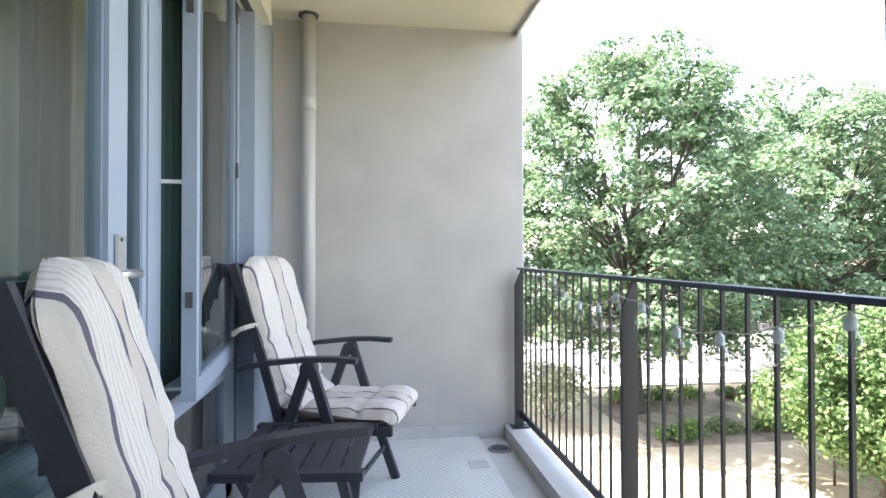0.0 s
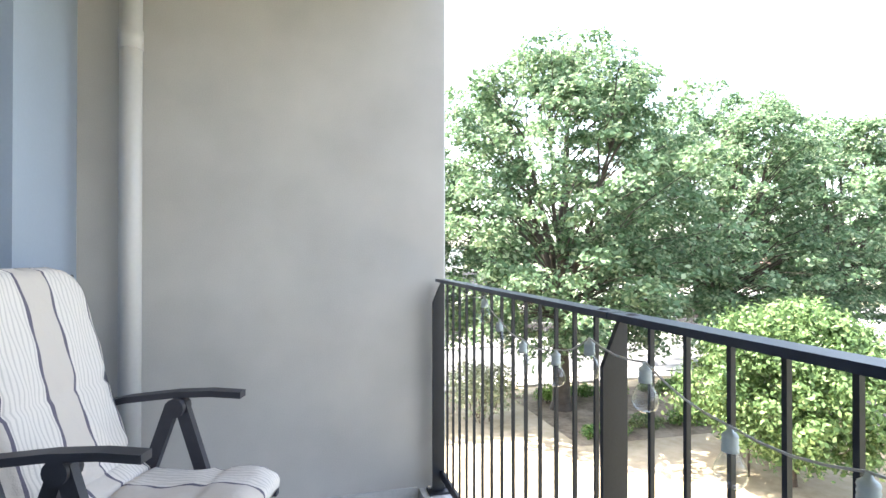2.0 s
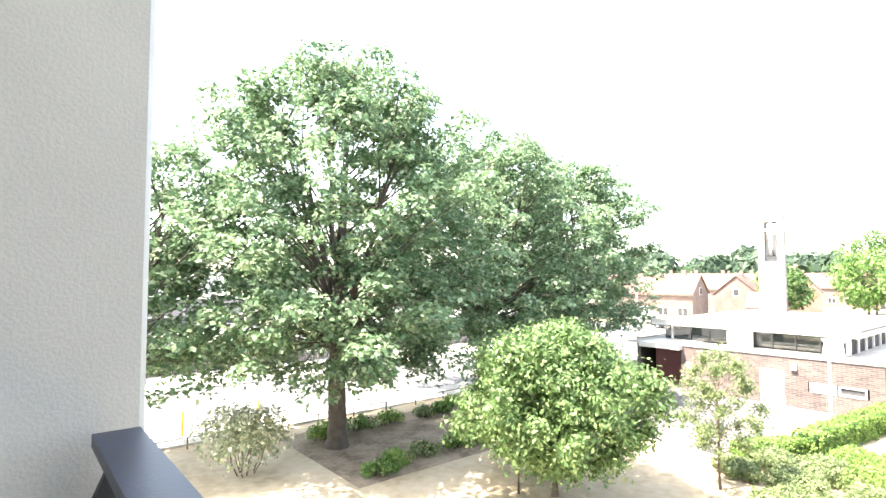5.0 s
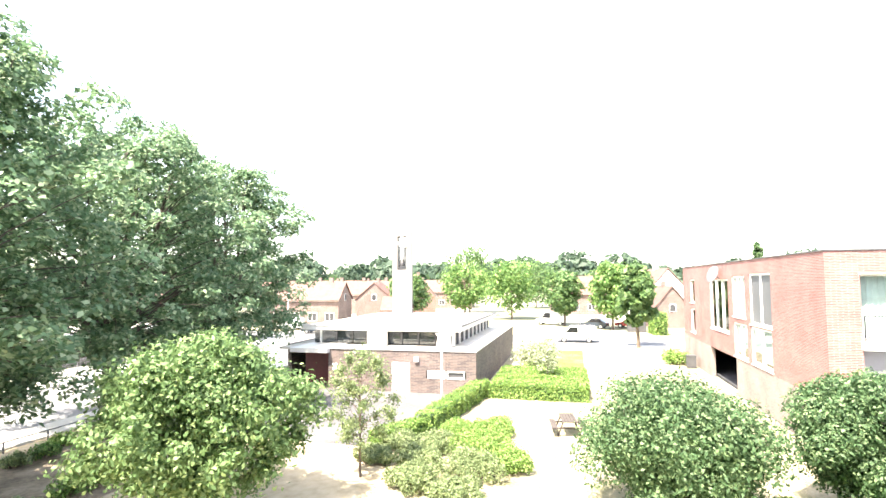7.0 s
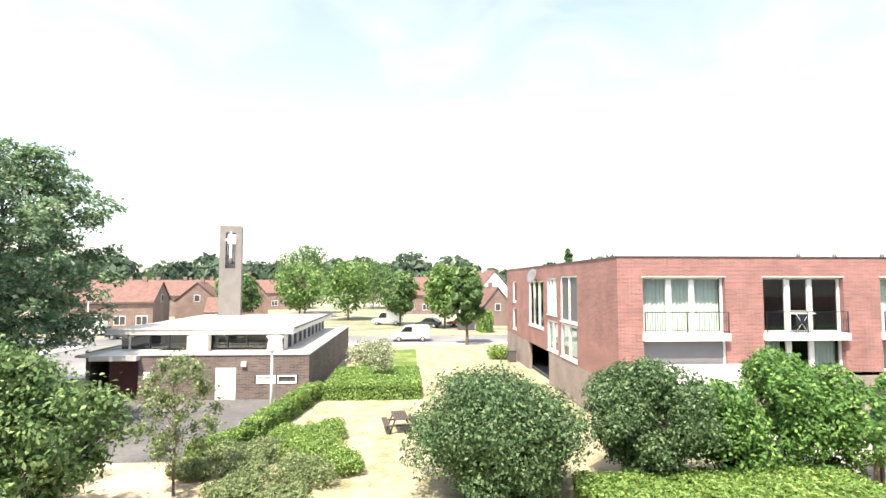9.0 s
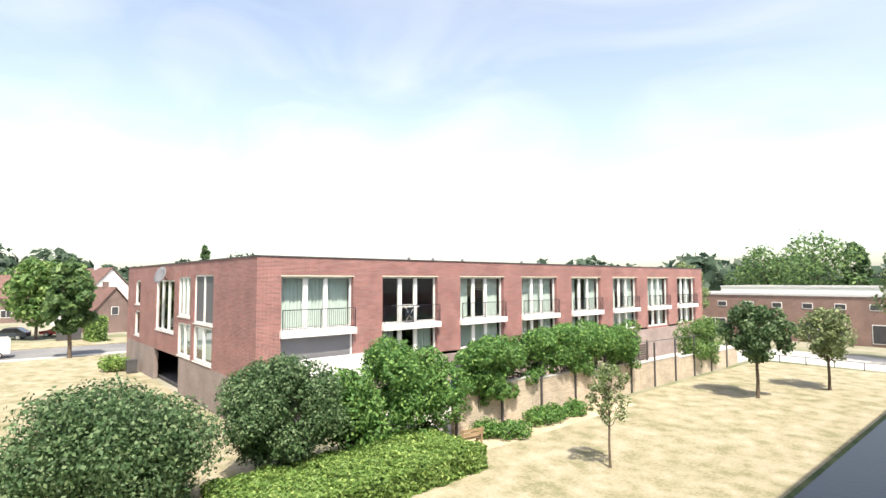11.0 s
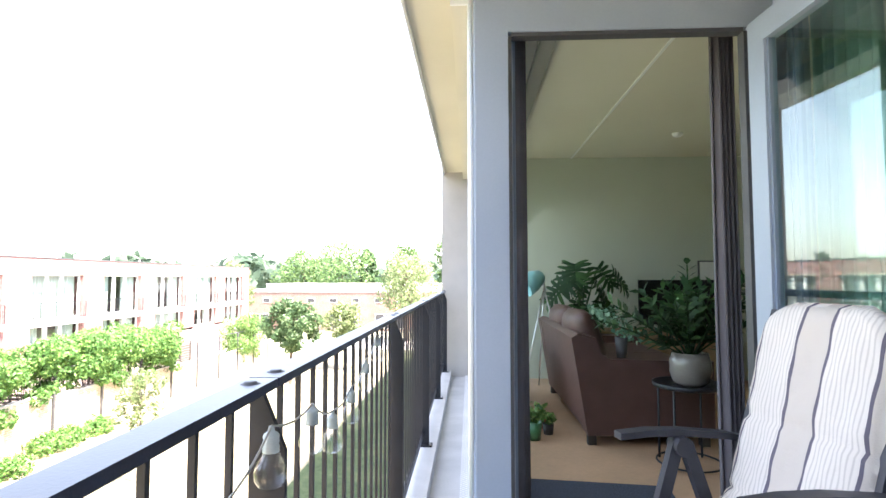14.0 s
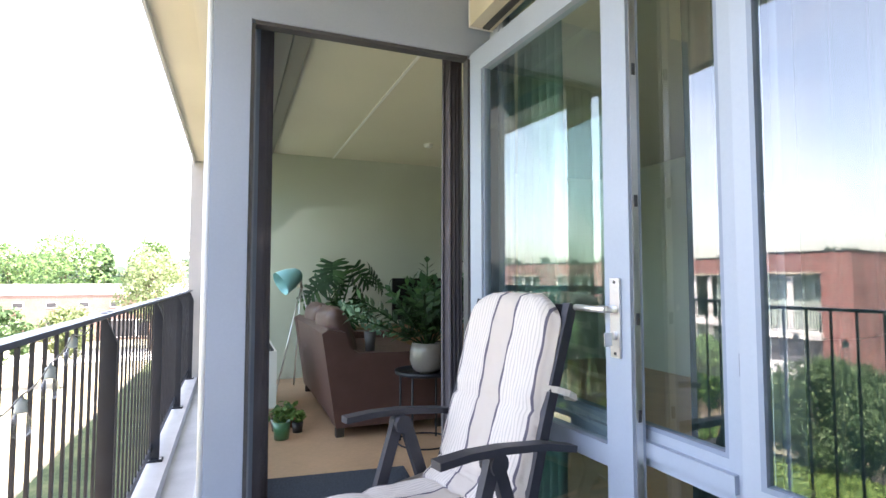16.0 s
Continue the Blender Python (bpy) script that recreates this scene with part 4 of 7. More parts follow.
# ---- railing ----
railing = thing("railing", (0, 0, 0.06), "black painted steel balcony railing with upright bars", "railing")
SP, Y0 = 1.43, -0.06
for k in range(6):
    y = Y0 - SP * k
    bm = bmesh.new()
    prof = [(-0.040, 0.0), (0.016, 0.0), (0.016, 0.976), (0.0, 0.976), (-0.040, 0.88)]
    a = [bm.verts.new((px, y - 0.006, pz)) for px, pz in prof]
    b = [bm.verts.new((px, y + 0.006, pz)) for px, pz in prof]
    bm.faces.new(a[::-1])
    bm.faces.new(b)
    for i in range(5):
        bm.faces.new((a[i], a[(i + 1) % 5], b[(i + 1) % 5], b[i]))
    post = part("post", bm, STEEL_BLACK, railing)
    bpart("foot_plate", post, STEEL_BLACK, -0.06, 0.045, y - 0.035, y + 0.035, 0.0, 0.012, bev=0.002)
    for dx in (-0.048, 0.034):
        bm = bmesh.new()
        tube(bm, (dx, y + 0.022, 0.012), (dx, y + 0.022, 0.022), 0.008, seg=6)
        part("bolt", bm, ALU, post)
for k in range(5):
    ya, yb = Y0 - SP * k, Y0 - SP * (k + 1)
    bpart("top_rail", railing, RAIL_TOP, -0.027, 0.021, yb + 0.004, ya - 0.001, 0.976, 0.99, bev=0.003)
    bpart("bottom_rail", railing, STEEL_BLACK, 0.0, 0.012, yb + 0.006, ya - 0.006, 0.06, 0.10)
    for i in range(1, 15):
        y = ya + (yb - ya) * i / 15
        bpart("bar", railing, STEEL_BLACK, 0.001, 0.010, y - 0.0042, y + 0.0042, 0.10, 0.975)
    for y in (yb + 0.05, yb - 0.05):
        bm = bmesh.new()
        lathe(bm, [(0.0, 0.993), (0.009, 0.993), (0.010, 0.9905), (0.014, 0.9905), (0.015, 0.9895)], (-0.003, y, 0), 12)
        part("screw_cap", bm, DARK_TRIM, railing)

# ---- string of bulbs ----
lights = thing("string_lights", (0, 0, 1.0), "white cable with clear bulbs hung on the railing", "string lights")
bulbs = [-0.765, -0.905, -1.085, -1.28, -1.437, -1.628, -1.809, -1.999, -2.195, -2.375]
sway = [-0.034, -0.034, -0.034, -0.034, -0.036, -0.038, -0.028, -0.024, -0.022, -0.024]
drops = [0.012, 0.071, 0.105, 0.098, 0.045, 0.058, 0.115, 0.105, 0.067, 0.014]
bm = bmesh.new()
pts = [(-0.02, -0.45, 0.02)]
for x, y, d in zip(sway, bulbs, drops):
    pts.append((x, y, -d + 0.036))
pts.append((-0.02, -2.6, 0.02))
fine = []
for i in range(len(pts) - 1):
    for k in range(4):
        fine.append(Vector(pts[i]).lerp(Vector(pts[i + 1]), k / 4) - Vector((0, 0, 0.012 * math.sin(math.pi * k / 4))))
fine.append(Vector(pts[-1]))
for a, b in zip(fine, fine[1:]):
    tube(bm, a, b, 0.0018, seg=6, caps=False)
part("cable", bm, CABLE, lights)
sock_me, glob_me = None, None
for x, y, d in zip(sway, bulbs, drops):
    if sock_me is None:
        bm = bmesh.new()
        lathe(bm, [(0.0, 0.043), (0.004, 0.043), (0.006, 0.035), (0.0125, 0.030), (0.0140, 0.026), (0.0126, 0.022), (0.0140, 0.017), (0.0126, 0.013), (0.0140, 0.009), (0.0140, 0.0), (0.0, 0.0)], seg=16)
        sock_me = finish("socket", bm, SOCKET)
        bm = bmesh.new()
        lathe(bm, [(0.0135, 0.0), (0.0150, -0.006), (0.0225, -0.018), (0.0275, -0.032), (0.0268, -0.044), (0.0215, -0.055), (0.0115, -0.061), (0.0, -0.0625)], seg=20)
        glob_me = finish("globe", bm, BULB_GLASS)
    sk = new("socket", sock_me)
    sk.parent = lights
    sk.location, sk.scale = (x, y, -d), (0.84, 0.84, 0.84)
    gl = new("globe", glob_me)
    gl.parent = sk
    gl.visible_shadow = False


# ---- balcony chairs and table ----
def cushion_mesh():
    """A padded seat and back in one, quilted, following the chair's bend."""
    bm = bmesh.new()
    line = [(-0.335, 1.125), (-0.295, 0.98), (-0.255, 0.84), (-0.215, 0.70), (-0.175, 0.58), (-0.135, 0.485), (-0.06, 0.435), (0.06, 0.43), (0.20, 0.44), (0.32, 0.445), (0.375, 0.42)]
    n_l, n_w, half = 72, 30, 0.226
    def along(u):
        k = u * (len(line) - 1)
        i = min(int(k), len(line) - 2)
        f = k - i
        return Vector((line[i][0] * (1 - f) + line[i + 1][0] * f, 0, line[i][1] * (1 - f) + line[i + 1][1] * f))
    top, bot = [], []
    seams = [0.26, 0.46, 0.60, 0.80]
    for i in range(n_l + 1):
        u = i / n_l
        p = along(u)
        d = (along(min(1, u + 0.02)) - along(max(0, u - 0.02))).normalized()
        nor = Vector((-d.z, 0, d.x))
        if nor.x < 0 and u < 0.5 or nor.z < 0:
            nor = -nor
        rt, rb = [], []
        for j in range(n_w + 1):
            v = j / n_w * 2 - 1
            edge = (1 - abs(v) ** 8) * (1 - (abs(2 * u - 1)) ** 26)
            thick = 0.048 * max(edge, 0) ** 0.5
            dimple = 0.0
            for s in seams:
                dimple += 0.017 * math.exp(-((u - s) / 0.011) ** 2) * (0.45 + 0.55 * max(0, math.cos(v * 7.2)) ** 2)
            w = half * (1 - 0.46 * max(0, (0.075 - u) / 0.075) ** 2.3 - 0.16 * max(0, (u - 0.94) / 0.06) ** 2)
            q = p + Vector((0, v * w, 0))
            rt.append(bm.verts.new(q + nor * (thick - dimple + 0.003 * math.sin(v * 9 + u * 30) + 0.002 * math.sin(v * 23 - u * 71))))
            rb.append(bm.verts.new(q - nor * thick * 0.55))
        top.append(rt)
        bot.append(rb)
    for i in range(n_l):
        for j in range(n_w):
            bm.faces.new((top[i][j], top[i][j + 1], top[i + 1][j + 1], top[i + 1][j])).smooth = True
            bm.faces.new((bot[i][j], bot[i + 1][j], bot[i + 1][j + 1], bot[i][j + 1])).smooth = True
    bmesh.ops.remove_doubles(bm, verts=bm.verts[:], dist=0.0004)
    loop = [e for e in bm.edges if e.is_boundary]
    if loop:
        bmesh.ops.holes_fill(bm, edges=loop)
    return bm


def recliner(at, turn, label):
    c = thing("recliner_chair", at, label, "chair", "chairs on the balcony", turn=turn)
    for s in (-1, 1):
        y = 0.224 * s
        bm = bmesh.new()
        sweep(bm, [(-0.118, y, 0.36), (-0.222, y, 0.70), (-0.358, y, 1.09)], 0.026, 0.040, (1, 0, 0))
        bevelled(bm, 0.006)
        part("back_stile", bm, PLASTIC, c)
        bm = bmesh.new()
        sweep(bm, [(-0.13, y, 0.39), (0.10, y, 0.40), (0.36, y, 0.40)], 0.024, 0.04)
        bevelled(bm, 0.006)
        part("seat_rail", bm, PLASTIC, c)
        bm = bmesh.new()
        ya = 0.272 * s
        sweep(bm, [(-0.30, ya, 0.645), (-0.17, ya, 0.675), (0.0, ya, 0.695), (0.12, ya, 0.700), (0.22, ya, 0.695)], 0.046, 0.021)
        bevelled(bm, 0.008, 3)
        arm = part("armrest", bm, PLASTIC, c)
        bpart("end_cap", arm, PLASTIC, 0.2195, 0.2235, ya - 0.022, ya + 0.022, 0.684, 0.706)
        bm = bmesh.new()
        sweep(bm, [(0.02, ya - 0.012 * s, 0.665), (0.13, ya - 0.012 * s, 0.33), (0.25, ya - 0.012 * s, 0.0)], 0.026, 0.042, (1, 0, 0))
        bevelled(bm, 0.006)
        part("front_leg", bm, PLASTIC, c)
        bm = bmesh.new()
        sweep(bm, [(0.0, ya - 0.028 * s, 0.665), (-0.12, ya - 0.028 * s, 0.33), (-0.25, ya - 0.028 * s, 0.0)], 0.026, 0.042, (1, 0, 0))
        bevelled(bm, 0.006)
        part("rear_leg", bm, PLASTIC, c)
        bm = bmesh.new()
        tube(bm, (0.01, ya - 0.045 * s, 0.655), (0.01, ya + 0.012 * s, 0.655), 0.032, seg=14)
        part("pivot", bm, PLASTIC, c)
    for x, z in ((0.17, 0.16), (-0.20, 0.12)):
        bm = bmesh.new()
        tube(bm, (x + 0.02, -0.27, z), (x + 0.02, 0.27, z), 0.012, seg=10)
        part("stretcher", bm, PLASTIC, c)
    for k in range(8):
        f = k / 7
        bm = bmesh.new()
        x, z = -0.115 - 0.235 * f, 0.42 + 0.64 * f
        box(bm, x - 0.03, x - 0.018, -0.212, 0.212, z - 0.03, z + 0.03)
        part("back_slat", bm, PLASTIC, c)
    for k in range(5):
        x = -0.06 + 0.09 * k
        bpart("seat_slat", c, PLASTIC, x - 0.03, x + 0.03, -0.236, 0.236, 0.385, 0.397)
    bm = cushion_mesh()
    cu = part("cushion", bm, CLOTH, c, "cream and grey striped quilted cushion")
    for s in (-1, 1):
        bm = bmesh.new()
        sweep(bm, [(-0.235, 0.222 * s, 0.83), (-0.262, 0.250 * s, 0.825), (-0.298, 0.268 * s, 0.812), (-0.335, 0.264 * s, 0.795), (-0.352, 0.240 * s, 0.785), (-0.348, 0.20 * s, 0.785)], 0.004, 0.02, (0.3, 0, 1))
        part("strap", bm, STRAP, cu)
    return c


recliner((-1.08, -2.24, 0.0), 14, "dark folding recliner with a striped cream cushion before an open door")
recliner((-1.11, -0.74, 0.0), -17, "dark folding recliner with a striped cream cushion by the end wall")

table = thing("side_table", (-1.16, -1.26, 0.0), "low dark plastic slatted folding side table", "table", turn=-6)
for i in range(7):
    x = -0.201 + 0.067 * i
    bpart("slat", table, PLASTIC, x - 0.029, x + 0.029, -0.222, 0.222, 0.415, 0.432, bev=0.003)
for y in (-0.242, 0.242):
    bpart("rim", table, PLASTIC, -0.245, 0.245, y - 0.02, y + 0.02, 0.405, 0.434, bev=0.006)
bpart("cross_bar", table, PLASTIC, -0.225, 0.225, -0.02, 0.02, 0.395, 0.415)
for s in (-1, 1):
    for d in (-1, 1):
        bm = bmesh.new()
        sweep(bm, [(0.17 * s - 0.01 * d, -0.18 * d, 0.41), (0.17 * s - 0.01 * d, 0.20 * d, 0.0)], 0.026, 0.035, (1, 0, 0))
        bevelled(bm, 0.005)
        part("leg", bm, PLASTIC, table)


# ---- living room ----
ROOM_Y = -7.22
slab("wall_room_south", -5.6, -0.44, -7.32, ROOM_Y, -0.03, RC, PLASTER, "pale green-grey plastered back wall of a living room", "structure", "wall")
slab("ceiling_bay", -1.66, -0.44, -7.32, -3.005, RC, RC + 0.10, ROOM_CEIL, "off-white ceiling of the living room", "structure", "ceiling")
slab("ceiling_joint", -1.592, -1.57, ROOM_Y, -3.1, RC - 0.008, RC - 0.001, WHITE, "thin pale joint strip across the ceiling")
track = thing("curtain_track", (-0.805, -3.1, RC), "curtain track box under the ceiling, shade put into its grey", "curtain track")
bpart("box", track, TRACK_SHADE, -0.05, 0.05, -4.1, 0.0, -0.035, 0.0, bev=0.004)
slab("floor_room", -5.6, -0.44, ROOM_Y, -2.98, -0.03, -0.012, LAMINATE, "warm brown laminate floor")
slab("floor_room_back", -5.6, -1.67, -2.98, 0.0, -0.03, -0.012, LAMINATE, "warm brown laminate floor")
slab("wall_room_north", -5.6, -1.67, -0.06, 0.0, -0.03, RC, PLASTER, "pale plastered wall of a living room", "structure", "wall")

doormat = thing("doormat", (-0.98, -3.50, -0.012), "dark blue-grey doormat inside the door", "doormat", turn=-6)
bpart("mat", doormat, MAT_DARK, -0.44, 0.44, -0.42, 0.44, 0.0, 0.012, bev=0.004)


def curtain(name, p0, p1, z0, z1, material, label, folds=7, depth=0.035):
    p0, p1 = Vector(p0), Vector(p1)
    t = thing(name, (p0.x, p0.y, z0), label, "curtain")
    bm = bmesh.new()
    d = p1 - p0
    side = Vector((-d.y, d.x)).normalized()
    n = folds * 8
    rows = []
    for k in range(7):
        f = k / 6
        row = []
        for i in range(n + 1):
            u = i / n
            w = depth * math.sin(u * folds * 2 * math.pi + 0.4 * math.sin(f * 3)) * (1 - 0.25 * f)
            q = d * u + side * w
            row.append(bm.verts.new((q.x, q.y, f * (z1 - z0))))
        rows.append(row)
    for a, b in zip(rows, rows[1:]):
        for i in range(n):
            bm.faces.new((a[i], a[i + 1], b[i + 1], b[i])).smooth = True
    ob = part("cloth", bm, material, t)
    ob.modifiers.new("thick", "SOLIDIFY").thickness = 0.004
    return t


curtain("curtain", (-0.53, -3.10), (-0.58, -3.25), 0.01, 2.40, CURTAIN_GREY, "dark grey linen curtain drawn aside in a doorway", 3, 0.03)
curtain("curtain", (-1.43, -3.10), (-1.53, -3.14), 0.01, 2.40, CURTAIN_GREY, "dark grey linen curtain drawn aside in a doorway", 4, 0.03)
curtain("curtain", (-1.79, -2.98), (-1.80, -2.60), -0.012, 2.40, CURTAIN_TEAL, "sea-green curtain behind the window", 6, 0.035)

# not a real curtain: dark sheet added in place of the dim room
curtain("curtain", (-1.86, -1.98), (-1.86, -0.20), -0.012, 2.45, DIM_ROOM, "dark green sheet added for the dim room behind the window", 20, 0.03)

def pillow(bm, a, b, c, m, n=16):
    """A stuffed cushion of half sizes a (thick), b, c, puffed in the middle and soft at the edges."""
    face = []
    for sg in (-1, 1):
        rows = []
        for i in range(n + 1):
            row = []
            for j in range(n + 1):
                u, v = 2 * i / n - 1, 2 * j / n - 1
                t = a * max(0.0, (1 - abs(u) ** 3.2) * (1 - abs(v) ** 3.2)) ** 0.5
                t *= 1 + 0.06 * math.sin(5 * u + 3 * v)
                row.append(bm.verts.new(m @ Vector((sg * t, u * b * (1 - 0.05 * v * v), v * c * (1 - 0.06 * u * u)))))
            rows.append(row)
        for p, q in zip(rows, rows[1:]):
            for j in range(n):
                bm.faces.new((p[j], p[j + 1], q[j + 1], q[j])).smooth = True
    bmesh.ops.remove_doubles(bm, verts=bm.verts[:], dist=0.0005)


# sofa
sofa = thing("sofa", (-1.12, -4.62, -0.012), "brown leather two-seat sofa on low feet", "sofa")
bm = bmesh.new()
box(bm, -0.95, -0.06, -1.85, 0.0, 0.09, 0.40)
bevelled(bm, 0.03, 3)
part("base", bm, LEATHER, sofa)
bm = bmesh.new()
prof = [(-0.26, 0.30), (-0.045, 0.10), (0.055, 0.78), (0.01, 0.81), (-0.12, 0.78)]
a = [bm.verts.new((x, -1.85, z)) for x, z in prof]
b = [bm.verts.new((x, 0.0, z)) for x, z in prof]
bm.faces.new(a)
bm.faces.new(b[::-1])
for i in range(5):
    bm.faces.new((a[i], a[(i + 1) % 5], b[(i + 1) % 5], b[i]))
bevelled(bm, 0.03, 3)
part("backrest", bm, LEATHER, sofa)
for y0, y1 in ((-0.20, 0.012), (-1.862, -1.66)):
    bm = bmesh.new()
    pr = [(-0.95, 0.08), (-0.05, 0.08), (0.06, 0.78), (0.01, 0.805), (-0.06, 0.78), (-0.13, 0.68), (-0.22, 0.625), (-0.95, 0.615)]
    a = [bm.verts.new((x, y0, z)) for x, z in pr]
    b = [bm.verts.new((x, y1, z)) for x, z in pr]
    bm.faces.new(a)
    bm.faces.new(b[::-1])
    for i in range(len(pr)):
        bm.faces.new((a[i], a[(i + 1) % len(pr)], b[(i + 1) % len(pr)], b[i]))
    bevelled(bm, 0.025, 3)
    part("armrest", bm, LEATHER, sofa)
for y0, y1 in ((-0.92, -0.21), (-1.65, -0.93)):
    bm = bmesh.new()
    box(bm, -0.93, -0.12, y0, y1, 0.40, 0.55)
    bevelled(bm, 0.05, 3)
    part("seat_cushion", bm, LEATHER, sofa)
    bm = bmesh.new()
    pillow(bm, 0.13, (y1 - y0) / 2, 0.27, pose(-0.14, (y0 + y1) / 2, 0.70, 0, 14, 0))
    part("back_cushion", bm, LEATHER, sofa)
for x in (-0.9, -0.09):
    for y in (-1.80, -0.06):
        bpart("foot", sofa, WOOD_GREY, x - 0.03, x + 0.03, y - 0.03, y + 0.03, 0.0, 0.09, bev=0.006)

# round side table with a potted plant
stool = thing("plant_table", (-1.75, -4.28, -0.012), "round black metal side table beside a sofa", "table")
bm = bmesh.new()
lathe(bm, [(0.0, 0.50), (0.205, 0.50), (0.215, 0.505), (0.22, 0.53), (0.212, 0.53), (0.205, 0.512), (0.0, 0.512)], seg=32)
part("top", bm, STEEL_BLACK, stool)
for k in range(4):
    a = math.pi / 4 + k * math.pi / 2
    bm = bmesh.new()
    tube(bm, (0.20 * math.cos(a), 0.20 * math.sin(a), 0.50), (0.20 * math.cos(a), 0.20 * math.sin(a), 0.0), 0.008, seg=8)
    part("leg", bm, STEEL_BLACK, stool)
bm = bmesh.new()
for k in range(24):
    a0, a1 = 2 * math.pi * k / 24, 2 * math.pi * (k + 1) / 24
    tube(bm, (0.2 * math.cos(a0), 0.2 * math.sin(a0), 0.02), (0.2 * math.cos(a1), 0.2 * math.sin(a1), 0.02), 0.006, seg=6, caps=False)
part("ring", bm, STEEL_BLACK, stool)


def fronds(rng, stems, leaf_len, material, pairs=9):
    """Upright stems with paired leaflets."""
    q = []
    bm = bmesh.new()
    for (dx, dy, h) in stems:
        p0 = np.array([dx * 0.1, dy * 0.1, 0.0])
        p1 = np.array([dx, dy, h])
        pts = [p0 + (p1 - p0) * f + np.array([dx, dy, 0]) * 0.35 * f * f for f in np.linspace(0, 1, pairs + 3)]
        for a, b in zip(pts, pts[1:]):
            tube(bm, a, b, 0.006, 0.005, 5, caps=False)
        for i in range(3, len(pts)):
            ax = pts[i] - pts[i - 1]
            ax /= np.linalg.norm(ax)
            sd = np.cross(ax, rng.normal(0, 1, 3))
            sd /= np.linalg.norm(sd)
            for s in (-1, 1):
                tip = pts[i] + (sd * s * 0.8 + ax * 0.6) * leaf_len * rng.uniform(0.8, 1.15)
                wd = np.cross(sd, ax) * leaf_len * 0.23
                m = (pts[i] + tip) / 2
                q.append([pts[i], m - wd + np.array([0, 0, 0.006]), tip, m + wd + np.array([0, 0, 0.006])])
    return bm, np.array(q)


rng = np.random.default_rng(5)
zz = thing("potted_plant", (-1.77, -4.28, 0.50), "glossy green potted plant in a taupe glazed pot", "plant")
bm = bmesh.new()
lathe(bm, [(0.0, 0.0), (0.085, 0.0), (0.115, 0.03), (0.132, 0.09), (0.128, 0.16), (0.112, 0.215), (0.102, 0.215), (0.10, 0.19), (0.0, 0.19)], seg=28)
part("pot", bm, GLAZE, zz)
stems = [(rng.normal(0.05, 0.20), rng.normal(0, 0.16), rng.uniform(0.28, 0.52)) for i in range(26)] + [(0.34, 0.06, 0.30), (0.40, -0.02, 0.22), (-0.30, 0.05, 0.26), (0.26, 0.12, 0.42), (0.01, 0.02, 0.60)]
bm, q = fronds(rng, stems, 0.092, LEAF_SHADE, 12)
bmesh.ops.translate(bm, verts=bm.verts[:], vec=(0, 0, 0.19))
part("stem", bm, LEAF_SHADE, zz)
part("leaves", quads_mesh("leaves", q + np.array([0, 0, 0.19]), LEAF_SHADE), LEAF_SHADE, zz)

mint = thing("trailing_plant", (-1.45, -4.72, 0.603), "pale mint-green trailing succulent behind the sofa arm", "plant")
bm = bmesh.new()
lathe(bm, [(0.0, 0.0), (0.035, 0.0), (0.048, 0.16), (0.042, 0.16), (0.040, 0.14), (0.0, 0.14)], seg=18)
part("pot", bm, DARK_TRIM, mint)
c = np.array([[0.34 * u + rng.normal(0, 0.03), rng.normal(0, 0.05), 0.24 + 0.10 * math.sin(u * 3) + rng.normal(0, 0.03)] for u in np.linspace(-0.35, 0.6, 170)])
part("leaves", quads_mesh("leaves", leaf_quads(rng, c, np.tile([0.0, 0.3, 0.6], (170, 1)), 0.019, 0.9, 0.9), LEAF_MINT), LEAF_MINT, mint)

